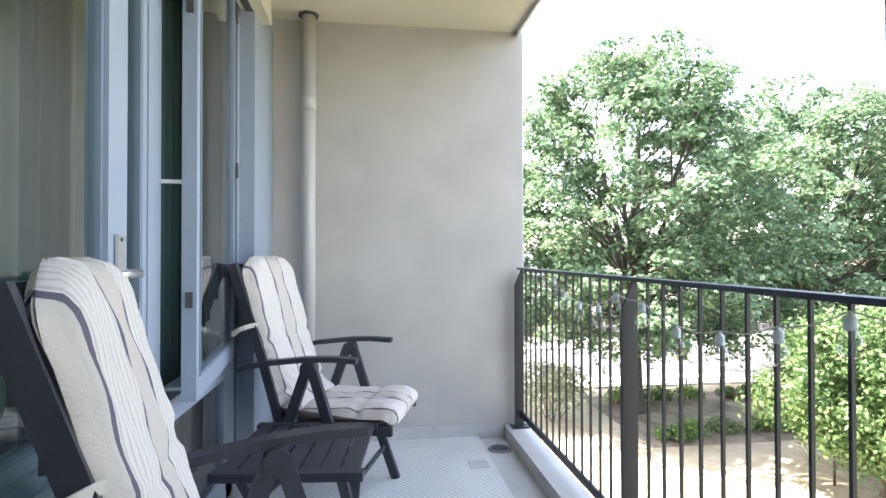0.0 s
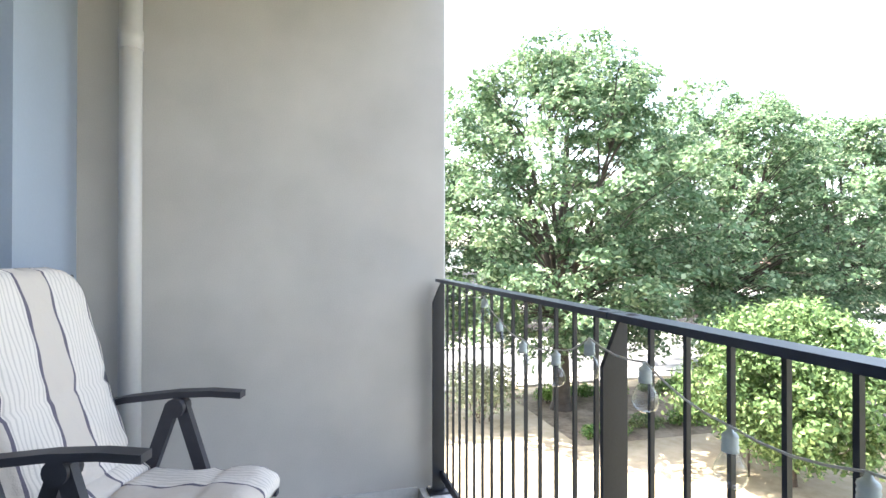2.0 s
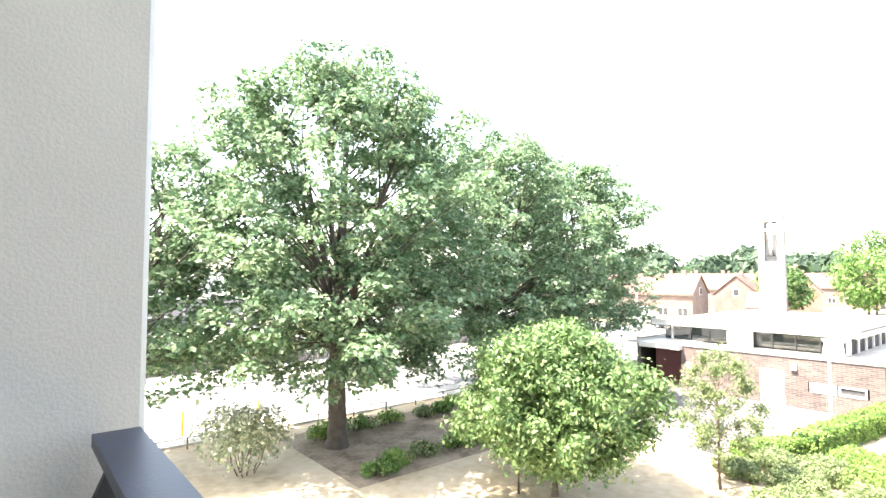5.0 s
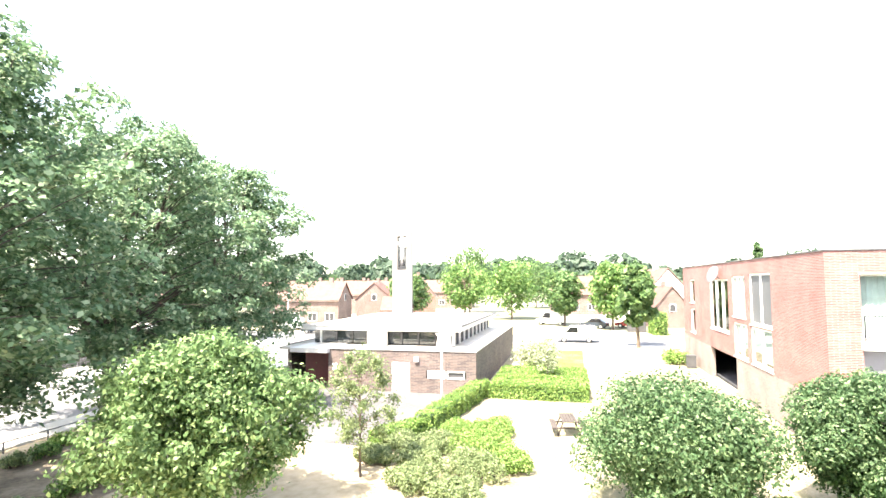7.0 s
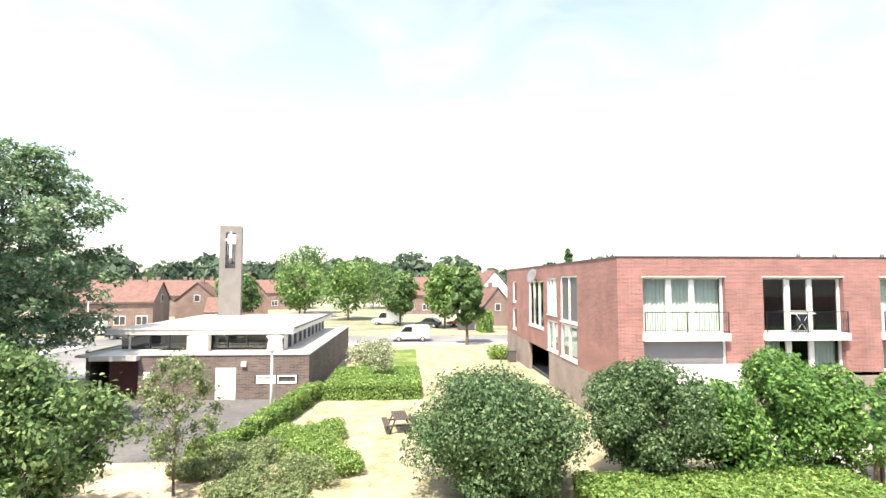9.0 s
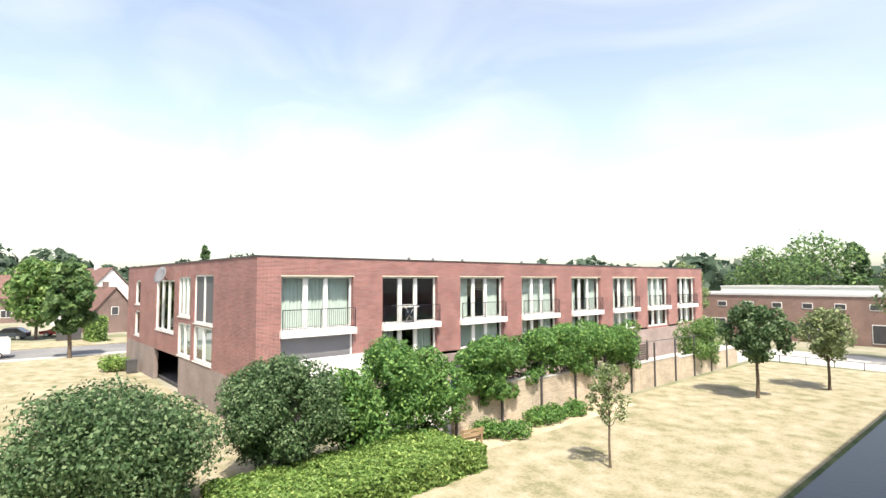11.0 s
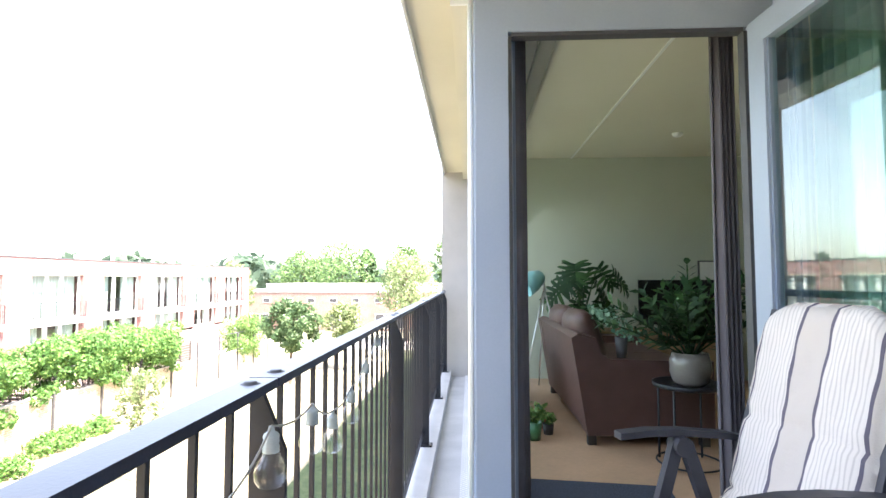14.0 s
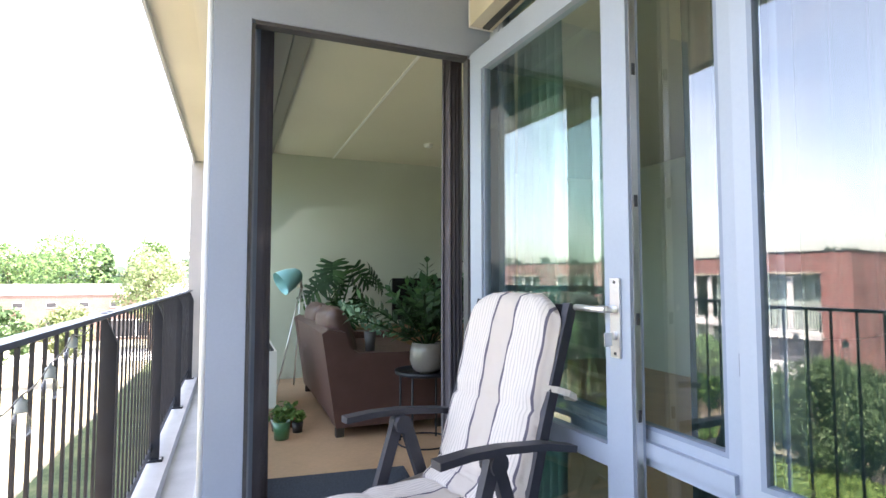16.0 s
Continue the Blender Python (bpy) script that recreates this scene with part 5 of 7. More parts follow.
# split-leaf plant on a stand behind the sofa
mon = thing("monstera_plant", (-1.55, -6.62, -0.012), "large dark split-leaf plant in a black pot", "plant")
bm = bmesh.new()
lathe(bm, [(0.0, 0.0), (0.15, 0.0), (0.19, 0.34), (0.17, 0.34), (0.16, 0.30), (0.0, 0.30)], seg=24)
part("pot", bm, DARK_TRIM, mon)
bm, bl = bmesh.new(), bmesh.new()
for k in range(13):
    a = k * 2.4
    r, h = 0.08 + 0.24 * rng.random(), 0.85 + 0.55 * rng.random()
    tip = Vector((math.cos(a) * r - 0.08, math.sin(a) * r * 0.7, h))
    mid = Vector((tip.x * 0.35, tip.y * 0.35, h * 0.72))
    tube(bm, (0.02 * math.cos(a), 0.02 * math.sin(a), 0.30), mid, 0.009, 0.007, 5, caps=False)
    tube(bm, mid, tip, 0.007, 0.005, 5, caps=False)
    out = Vector((math.cos(a), math.sin(a) + 0.9, 0.25)).normalized()
    sd = out.cross(Vector((0, 0, 1))).normalized()
    dn = (Vector((math.cos(a) * 0.5, math.sin(a) * 0.5, -0.75)) + sd * rng.normal(0, 0.3)).normalized()
    sd = (sd - dn * sd.dot(dn)).normalized()
    nor = sd.cross(dn)
    if nor.dot(out) < 0:
        nor = -nor
    s = rng.uniform(0.12, 0.19)
    # heart-shaped blade: fingers off the midrib, joined near it and split towards the rim
    lobes = 7
    for sg in (-1, 1):
        for i in range(lobes):
            f0, f1 = i / lobes, (i + 1) / lobes
            root0, root1 = tip + dn * s * 1.7 * f0, tip + dn * s * 1.7 * f1
            ang = math.radians(118 - 88 * (i + 0.5) / lobes)
            dir_f = dn * math.cos(ang) + sd * sg * math.sin(ang)
            ln = s * (0.80 + 0.42 * math.sin(math.pi * (0.25 + 0.62 * (i + 0.5) / lobes)))
            if i == lobes - 1:
                ln *= 0.75
            half = s * 0.125
            side = (dn * math.sin(ang) - sd * sg * math.cos(ang)).normalized()
            c = (root0 + root1) / 2
            ring = []
            for g, w, drop in ((0.0, 1.0, 0.0), (0.45, 1.04, 0.02), (0.8, 0.80, -0.02), (1.0, 0.22, -0.10)):
                p = c + dir_f * ln * g + nor * s * (0.10 * g * (1 - g) + drop)
                ring.append((bl.verts.new(p - side * half * w), bl.verts.new(p + side * half * w)))
            for p, q in zip(ring, ring[1:]):
                bl.faces.new((p[0], p[1], q[1], q[0])).smooth = True
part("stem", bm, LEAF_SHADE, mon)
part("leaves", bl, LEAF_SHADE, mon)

# teal floor lamp on a tripod
lamp = thing("floor_lamp", (-1.075, -6.55, -0.012), "teal metal floor lamp on a thin chrome tripod", "lamp")
head = Vector((0.0, 0.02, 1.16))
for k in range(3):
    a = 0.6 + k * 2 * math.pi / 3
    bm = bmesh.new()
    tube(bm, (-0.06, 0, 1.10), (0.30 * math.cos(a) - 0.05, 0.26 * math.sin(a), 0.0), 0.008, seg=8)
    part("leg", bm, ALU, lamp)
bm = bmesh.new()
lathe(bm, [(0.0, 0.13), (0.045, 0.128), (0.075, 0.10), (0.115, 0.0), (0.135, -0.12), (0.130, -0.12), (0.108, 0.0), (0.07, 0.09), (0.0, 0.12)], seg=28)
bmesh.ops.transform(bm, matrix=pose(0.06, 0.03, 1.19, 0, -62, 18), verts=bm.verts[:])
part("shade", bm, TEAL, lamp)
bm = bmesh.new()
tube(bm, (-0.06, 0, 1.08), (-0.05, 0, 1.22), 0.018, seg=10)
part("joint", bm, ALU, lamp)

# radiator under the front window
rad = thing("radiator", (-0.70, -5.20, 0.12), "white panel radiator under the window", "radiator")
bpart("panel", rad, WHITE, -0.09, 0.09, -1.1, 0.0, 0.0, 0.46, bev=0.012)
for y in (-0.95, -0.15):
    bpart("foot", rad, WHITE, -0.03, 0.03, y - 0.02, y + 0.02, -0.132, 0.01)
for k in range(20):
    bpart("fin", rad, DARK_TRIM, -0.07, 0.07, -1.08 + 0.054 * k, -1.06 + 0.054 * k, 0.458, 0.464)

# small pots on the floor
for x, y, r, h, mt, lf, lab in ((-0.80, -4.78, 0.065, 0.13, GREEN_POT, LEAF_BRIGHT, "small leafy plant in a ribbed green pot"),
                                (-0.90, -5.10, 0.05, 0.10, TERRA, LEAF_BRIGHT, "small seedling in a terracotta pot"),
                                (-0.79, -5.02, 0.055, 0.09, GLAZE, LEAF_DARK, "small succulent in a taupe pot"),
                                (-0.93, -4.92, 0.045, 0.08, DARK_TRIM, LEAF_BRIGHT, "small seedling in a black pot")):
    t = thing("flower_pot", (x, y, -0.012), lab, "plant", "pots on the floor")
    bm = bmesh.new()
    lathe(bm, [(0.0, 0.0), (r * 0.8, 0.0), (r, h), (r * 0.9, h), (r * 0.85, h * 0.85), (0.0, h * 0.85)], seg=20)
    part("pot", bm, mt, t)
    n = 45
    cc = np.array([[rng.normal(0, r * 0.55), rng.normal(0, r * 0.55), h + abs(rng.normal(0.04, 0.03))] for i in range(n)])
    part("leaves", quads_mesh("leaves", leaf_quads(rng, cc, np.tile([0, 0, 1.0], (n, 1)), 0.028, 0.9, 0.8), lf), lf, t)

# screen, low cabinet and picture at the back wall
cab = thing("low_cabinet", (-2.45, -6.95, -0.012), "low brown wooden cabinet along the back wall", "cabinet")
bpart("body", cab, WOOD_PALE, -0.75, 0.75, -0.22, 0.22, 0.08, 0.62, bev=0.008)
for x0, x1 in ((-0.74, -0.25), (-0.245, 0.245), (0.25, 0.74)):
    d = bpart("door", cab, WOOD_PALE, x0, x1, 0.22, 0.236, 0.10, 0.60, bev=0.004)
    bpart("handle", d, DARK_TRIM, (x0 + x1) / 2 - 0.05, (x0 + x1) / 2 + 0.05, 0.236, 0.25, 0.54, 0.555)
for x in (-0.7, 0.7):
    for y in (-0.18, 0.18):
        bpart("foot", cab, DARK_TRIM, x - 0.02, x + 0.02, y - 0.02, y + 0.02, 0.0, 0.08)
tv = thing("television", (-2.84, -6.98, 0.608), "flat black television on a low cabinet", "television")
bpart("screen", tv, SCREEN, -0.55, 0.55, -0.02, 0.015, 0.06, 0.575, bev=0.006)
bpart("stand", tv, DARK_TRIM, -0.25, 0.25, -0.1, 0.1, 0.0, 0.012)
bpart("neck", tv, DARK_TRIM, -0.04, 0.04, -0.02, 0.0, 0.012, 0.07)
pic = thing("picture_frame", (-3.25, ROOM_Y + 0.02, 1.00), "black framed picture leaning on the back wall", "picture")
for dims in ((-0.18, 0.18, -0.012, 0.012, 0.40, 0.415), (-0.18, 0.18, -0.012, 0.012, 0.0, 0.015), (-0.18, -0.165, -0.012, 0.012, 0.015, 0.40), (0.165, 0.18, -0.012, 0.012, 0.015, 0.40)):
    bpart("frame", pic, DARK_TRIM, *dims)
bpart("print", pic, WHITE, -0.165, 0.165, -0.01, 0.002, 0.015, 0.40)
det = thing("smoke_detector", (-2.46, -6.15, RC), "white round smoke detector on the ceiling", "detector")
bm = bmesh.new()
lathe(bm, [(0.0, -0.035), (0.035, -0.035), (0.05, -0.02), (0.055, 0.0)], seg=20)
part("body", bm, WHITE, det)


# ---- brick apartment row across the lawn ----
row = thing("apartment_row", (25.0, -10.6, G), "long red brick apartment row with white window bands", "building")
TOP = 2.42 - G
BAYS = [(-1.25 - 6.07 * k, -5.40 - 6.07 * k) for k in range(8)]
Z_UP0, Z_UP1, Z_LO1 = -1.28 - G, 1.45 - G, -1.62 - G
edges = [0.0] + [v for b in BAYS for v in b] + [-49.6]
for k in range(0, len(edges), 2):
    bpart("pier", row, RED_BRICK, 0.0, 0.35, edges[k + 1], edges[k], 2.9, TOP)
for y1, y0 in BAYS:
    bpart("parapet", row, RED_BRICK, 0.0, 0.35, y0, y1, Z_UP1 + 0.06, TOP)
    bpart("spandrel", row, RED_BRICK, 0.10, 0.35, y0, y1, 2.7, 2.9)
bpart("back_wall", row, RED_BRICK, 0.35, 29.5, -49.6, -49.3, 0.0, TOP)
bpart("side_wall", row, RED_BRICK, 29.2, 29.5, -49.3, 0.0, 0.0, TOP)
bm = bmesh.new()
box(bm, 0.0, 0.35, -49.6, 0.0, 0.0, 2.7)
part("plinth", bm, GREY_BRICK, row)
# end wall with its windows
wins = [(24.7, 26.5, 5.4, 7.4, 1), (14.4, 19.4, 3.75, 7.4, 3), (6.3, 9.9, 4.75, 7.7, 2), (10.7, 13.4, 5.0, 7.6, 3), (24.7, 26.5, 2.8, 4.85, 1), (10.5, 13.4, 2.45, 4.6, 2), (6.4, 9.9, 2.45, 4.6, 2)]
xs = sorted({0.35, 29.2} | {w[0] for w in wins} | {w[1] for w in wins} | {13.0, 19.6})
zs = sorted({0.0, 2.3, TOP} | {w[2] for w in wins} | {w[3] for w in wins})
bm = bmesh.new()
for x0, x1 in zip(xs, xs[1:]):
    for z0, z1 in zip(zs, zs[1:]):
        mx, mz = (x0 + x1) / 2, (z0 + z1) / 2
        if any(w[0] < mx < w[1] and w[2] < mz < w[3] for w in wins) or (13.0 < mx < 19.6 and mz < 2.3):
            continue
        if mz > 2.3:
            box(bm, x0, x1, -0.30, 0.0, z0, z1)
bmesh.ops.remove_doubles(bm, verts=bm.verts[:], dist=0.001)
part("end_wall", bm, RED_BRICK, row)
for x0, x1 in ((0.35, 13.0), (19.6, 29.2)):
    bpart("end_plinth", row, GREY_BRICK, x0, x1, -0.30, 0.0, 0.0, 2.3)
for i, (x0, x1, z0, z1, n) in enumerate(wins):
    wd = new("window")
    wd.parent = row
    w = (x1 - x0) / n
    for k in range(n):
        a, b = x0 + w * k, x0 + w * (k + 1)
        for dims in ((a, a + 0.10, -0.2, -0.06, z0, z1), (b - 0.10, b, -0.2, -0.06, z0, z1), (a + 0.10, b - 0.10, -0.2, -0.06, z1 - 0.10, z1), (a + 0.10, b - 0.10, -0.2, -0.06, z0, z0 + 0.12)):
            bpart("frame", wd, WHITE, *dims)
        if i == 2:
            bpart("blind", wd, BLIND, a + 0.10, b - 0.10, -0.16, -0.12, z0 + 0.12, z1 - 0.10, label="closed dark roller blind")
        else:
            bm = bmesh.new()
            vs = [bm.verts.new(p) for p in ((a + 0.1, -0.14, z0 + 0.1), (b - 0.1, -0.14, z0 + 0.1), (b - 0.1, -0.14, z1 - 0.1), (a + 0.1, -0.14, z1 - 0.1))]
            bm.faces.new(vs)
            part("pane", bm, GLASS_FAR, wd)
            if i in (3, 5, 6):
                bpart("blind", wd, CURTAIN_PALE, a + 0.10, b - 0.10, -0.24, -0.22, z0 + (z1 - z0) * (0.12 + 0.2 * ((k + i) % 2)), z1 - 0.10, label="pale roller blind drawn down")
    bpart("sill", wd, WHITE, x0 - 0.05, x1 + 0.05, -0.18, 0.04, z0 - 0.07, z0)
bpart("roof", row, BITUMEN, 0.36, 29.2, -49.3, -0.31, TOP - 0.5, TOP - 0.2)
for dims in ((-0.04, 0.40, -49.64, 0.04, TOP, TOP + 0.06), (0.40, 29.54, -0.34, 0.04, TOP, TOP + 0.06), (0.40, 29.54, -49.64, -49.26, TOP, TOP + 0.06)):
    bpart("coping", row, DARK_TRIM, *dims)
# inner slabs and wall, coloured near-black to read as unlit rooms
for f0, f1 in ((0.0, 0.2), (2.75, 2.85), (Z_UP0 - 0.3, Z_UP0 - 0.06)):
    bpart("floor_slab", row, ROOM_SHADE, 0.6, 29.0, -49.2, -0.4, f0, f1)
bpart("core_wall", row, ROOM_SHADE, 4.5, 4.7, -49.2, -0.4, 0.2, TOP - 0.5)
DARK_UP = (1,)
for k, (y1, y0) in enumerate(BAYS):
    sl = bpart("balcony_slab", row, WHITE, -0.28, 0.5, y0 - 0.06, y1 + 0.06, Z_LO1, Z_UP0, label="white concrete balcony band")
    bpart("lintel", row, SOFFIT, -0.012, 0.40, y0 - 0.04, y1 + 0.04, Z_UP1 - 0.005, Z_UP1 + 0.055)
    for lv, (z0, z1) in enumerate(((Z_UP0, Z_UP1 - 0.02), (2.9, Z_LO1))):
        wd = new("window")
        wd.parent = row
        w = y1 - y0
        cuts = [y0, y0 + w * 0.36, y0 + w * 0.68, y1]
        if k == 0 and lv == 1:
            bpart("panel", wd, PANEL_GREY, 0.18, 0.26, y0, y1, z0, z1, label="closed grey screen")
            bpart("frame", wd, WHITE, 0.14, 0.30, y0, y0 + 0.10, z0, z1)
            continue
        for c in cuts:
            m = min(max(c, y0 + 0.06), y1 - 0.06)
            bpart("frame", wd, WHITE, 0.25, 0.37, m - 0.045, m + 0.045, z0, z1)
        bpart("frame", wd, WHITE, 0.26, 0.36, y0, y1, z1 - 0.08, z1)
        bpart("frame", wd, WHITE, 0.26, 0.36, y0, y1, z0, z0 + 0.10)
        for a, b in ((cuts[1] + 0.045, cuts[1] + 0.21), (cuts[2] - 0.21, cuts[2] - 0.045)):
            bpart("door_stile", wd, WHITE, 0.24, 0.34, a, b, z0 + 0.1, z1 - 0.1)
        bm = bmesh.new()
        bm.faces.new([bm.verts.new(p) for p in ((0.32, y0, z0), (0.32, y1, z0), (0.32, y1, z1), (0.32, y0, z1))])
        g = part("pane", bm, GLASS_FAR, wd)
        g.visible_shadow = False
        if k not in DARK_UP or lv == 1:
            bm = bmesh.new()
            n = 60
            lo, hi = [], []
            gap = 0.0 if (k + lv) % 3 == 0 else 0.18
            for i in range(n + 1):
                y = y0 + w * i / n
                x = 0.66 + 0.05 * math.sin(i * 2.1 + k) + 0.02 * math.sin(i * 0.7)
                lo.append(bm.verts.new((x, y, z0 + 0.1)))
                hi.append(bm.verts.new((x, y, z1)))
            for i in range(n):
                if gap and abs((i + 0.5) / n - 0.52) < gap:
                    continue
                bm.faces.new((lo[i], lo[i + 1], hi[i + 1], hi[i]))
            part("curtain", bm, CURTAIN_PALE, wd, "pale drawn curtain")
    rl = new("balustrade")
    rl.parent = row
    bpart("rail", rl, STEEL_BLACK, -0.22, -0.19, y0, y1, Z_UP0 + 1.02, Z_UP0 + 1.06)
    bpart("rail", rl, STEEL_BLACK, -0.22, -0.19, y0, y1, Z_UP0 + 0.08, Z_UP0 + 0.11)
    n = 34
    for i in range(n + 1):
        y = y0 + (y1 - y0) * i / n
        r = 0.020 if i % 17 == 0 else 0.007
        bpart("bar", rl, STEEL_BLACK, -0.205 - r, -0.205 + r, y - r, y + r, Z_UP0, Z_UP0 + 1.03)
# roof bits: vents
for y in (-11.5, -13.6, -16.4, -23.0, -25.2, -34.0):
    bm = bmesh.new()
    tube(bm, (3.0, y, TOP - 0.4), (3.0, y, TOP + 0.35), 0.10, seg=10)
    part("vent", bm, DARK_TRIM, row)
rack = thing("drying_rack", (24.86, -19.75, -1.28), "white folding drying rack with a dark cloth on a balcony", "drying rack")
for z, h in ((0.55, 0.95), (0.95, 0.55)):
    for s in (-0.55, 0.55):
        bm = bmesh.new()
        tube(bm, (0.05, s * 0.6, 0.0), (-0.05, -s * 0.6, 0.95), 0.02, seg=6)
        part("leg", bm, WHITE, rack)
for k in range(5):
    bm = bmesh.new()
    tube(bm, (-0.12 + 0.06 * k, -0.65, 0.95 + 0.03 * k), (-0.12 + 0.06 * k, 0.65, 0.95 + 0.03 * k), 0.014, seg=6)
    part("line", bm, WHITE, rack)
bpart("cloth", rack, CAR_DARK, -0.03, 0.03, -0.3, 0.3, 0.45, 0.98)
# awning roof over the first garden, dish on the end wall
aw = thing("terrace_roof", (25.0, -12.2, G), "white glazed lean-to terrace roof in a garden", "roof")
bm = bmesh.new()
for k in range(3):
    y0, y1 = -4.5 + 1.9 * k, -4.5 + 1.9 * k + 1.84
    vs = [bm.verts.new(p) for p in ((0.0, y0, 3.3), (0.0, y1, 3.3), (-3.2, y1, 2.75), (-3.2, y0, 2.75))]
    f = bm.faces.new(vs)
ex = bmesh.ops.extrude_face_region(bm, geom=bm.faces[:])
bmesh.ops.translate(bm, verts=[v for v in ex["geom"] if isinstance(v, bmesh.types.BMVert)], vec=(0, 0, 0.04))
part("panel", bm, AWNING, aw)
bpart("beam", aw, DARK_TRIM, -3.25, -3.12, -4.6, 1.2, 2.62, 2.75)
for y in (-4.55, 1.1):
    bpart("post", aw, DARK_TRIM, -3.25, -3.13, y - 0.06, y + 0.06, 0.0, 2.62)
dish = thing("satellite_dish", (41.2, -10.56, 1.62), "grey round satellite dish on a brick wall", "dish")
bm = bmesh.new()
lathe(bm, [(0.0, 0.0), (0.35, 0.04), (0.62, 0.15), (0.61, 0.17), (0.34, 0.06), (0.0, 0.03)], seg=24)
bmesh.ops.transform(bm, matrix=pose(0, 0.35, 0, -70, 0, 20), verts=bm.verts[:])
part("bowl", bm, PANEL_GREY, dish)
bm = bmesh.new()
tube(bm, (0, 0, -0.3), (0, 0.35, 0), 0.03, seg=8)
part("arm", bm, DARK_TRIM, dish)

# garden wall, pergola posts and vines
gw = thing("garden_wall", (18.15, -17.2, G), "weathered pale brick garden wall with dark posts", "wall")
for i in range(6):
    y1, y0 = -5.6 * i, -5.6 * (i + 1) + 0.02
    h = 2.2 - 0.16 * i
    bpart("wall_section", gw, YELLOW_BRICK, 0.0, 0.22, y0, y1, -0.1, h)
    bpart("coping", gw, CONCRETE, -0.03, 0.25, y0, y1, h, h + 0.06)
for i in range(11):
    y = -0.1 - 3.1 * i
    bpart("post", gw, DARK_TRIM, -0.10, -0.005, y - 0.05, y + 0.05, -0.1, 3.4 if i < 5 else 3.0)
bm = bmesh.new()
tube(bm, (-0.05, 0.0, 3.35), (-0.05, -31.0, 2.95), 0.025, seg=8)
part("wire_bar", bm, DARK_TRIM, gw)


def vine(at, size, leaves, seed, leaf=LEAF_VINE, hang=0.5):
    rng = np.random.default_rng(seed)
    t = thing("climbing_vine", at, "bushy green climbing vine over a wall and pergola", "vine", "vines on the pergola")
    sx, sy, sz = size
    L = []
    bm = bmesh.new()
    for i in range(26):
        r = min(sx, sy, sz * 1.3) * rng.uniform(0.26, 0.44)
        c = (rng.uniform(-0.4, 0.4) * sx, rng.uniform(-0.42, 0.42) * sy, sz * rng.uniform(0.1, 0.85))
        L.append((*c, r))
        limb(bm, rng, (0, c[1] * 0.5, -at[2] + G), c, 0.035, 0.012, 0.06, 4, 5)
    for i in range(int(12 * hang)):
        L.append((rng.uniform(-0.35, 0.1) * sx, rng.uniform(-0.45, 0.45) * sy, -rng.uniform(-0.2, 1.0), rng.uniform(0.28, 0.46)))
    part("stem", bm, BARK_DARK, t)
    part("foliage", quads_mesh("foliage", lobed_leaves(rng, L, int(leaves * 1.5), 0.088), leaf), leaf, t)


vine((18.5, -12.0, -5.2), (1.9, 1.8, 2.9), 6500, 31, hang=0.9)
vine((18.7, -14.9, -5.3), (2.6, 3.3, 3.9), 15000, 32, hang=1.2)
vine((18.4, -19.4, -3.7), (1.9, 4.0, 2.0), 12500, 33, hang=1.3)
vine((18.5, -23.0, -2.9), (1.5, 4.2, 1.2), 7500, 34, hang=0.6)
vine((18.5, -26.4, -3.2), (1.8, 4.0, 1.6), 9500, 35, hang=1.1)
vine((18.5, -30.6, -3.7), (2.1, 5.2, 2.4), 11500, 36, hang=1.1)
vine((18.8, -44.3, -5.0), (2.1, 4.4, 3.4), 6400, 37, LEAF_BRIGHT, hang=0.3)
blue = thing("folded_parasol", (18.75, -17.95, G + 0.01), "bright blue folded plastic cover above a garden wall", "cover")
bm = bmesh.new()
lathe(bm, [(0.0, 3.0), (0.16, 2.95), (0.32, 2.5), (0.42, 2.1), (0.36, 1.9), (0.05, 1.88), (0.05, 0.0)], seg=9)
part("cover", bm, BLUE_TARP, blue)


# ---- low chapel with its tower ----
ch = thing("chapel", (34.0, 5.75, G), "low flat-roofed brown brick chapel with clerestory windows", "chapel")
H0 = -3.35 - G
D_CH, W_CH = 21.0, 10.4
bm = bmesh.new()
for y0, y1, z0, z1 in ((0.0, 0.65, 0.0, H0), (0.65, 3.35, 0.0, 0.95), (0.65, 3.35, 1.5, H0), (3.35, 4.5, 0.0, H0), (4.5, 5.75, 2.0, H0), (5.75, W_CH, 0.0, H0)):
    box(bm, 0.0, 0.3, y0, y1, z0, z1)
box(bm, 0.3, D_CH, 0.0, 0.3, 0.0, H0)
box(bm, D_CH - 0.3, D_CH, 0.3, W_CH + 4, 0.0, H0)
box(bm, 2.0, D_CH, W_CH + 4, W_CH + 4.3, 0.0, H0)
part("brick_wall", bm, CHAPEL_BRICK, ch)
bpart("lower_roof", ch, BITUMEN, 0.3, D_CH - 0.3, 0.3, W_CH + 4, H0 - 0.15, H0 - 0.02)
for dims in ((-0.06, 0.36, -0.06, W_CH + 0.1, H0, H0 + 0.10), (0.36, D_CH + 0.05, -0.06, 0.36, H0, H0 + 0.10)):
    bpart("roof_edge", ch, ZINC, *dims)
bpart("white_door", ch, WHITE, 0.02, 0.12, 4.5, 5.75, 0.0, 2.0, label="plain white door", bev=0.01)
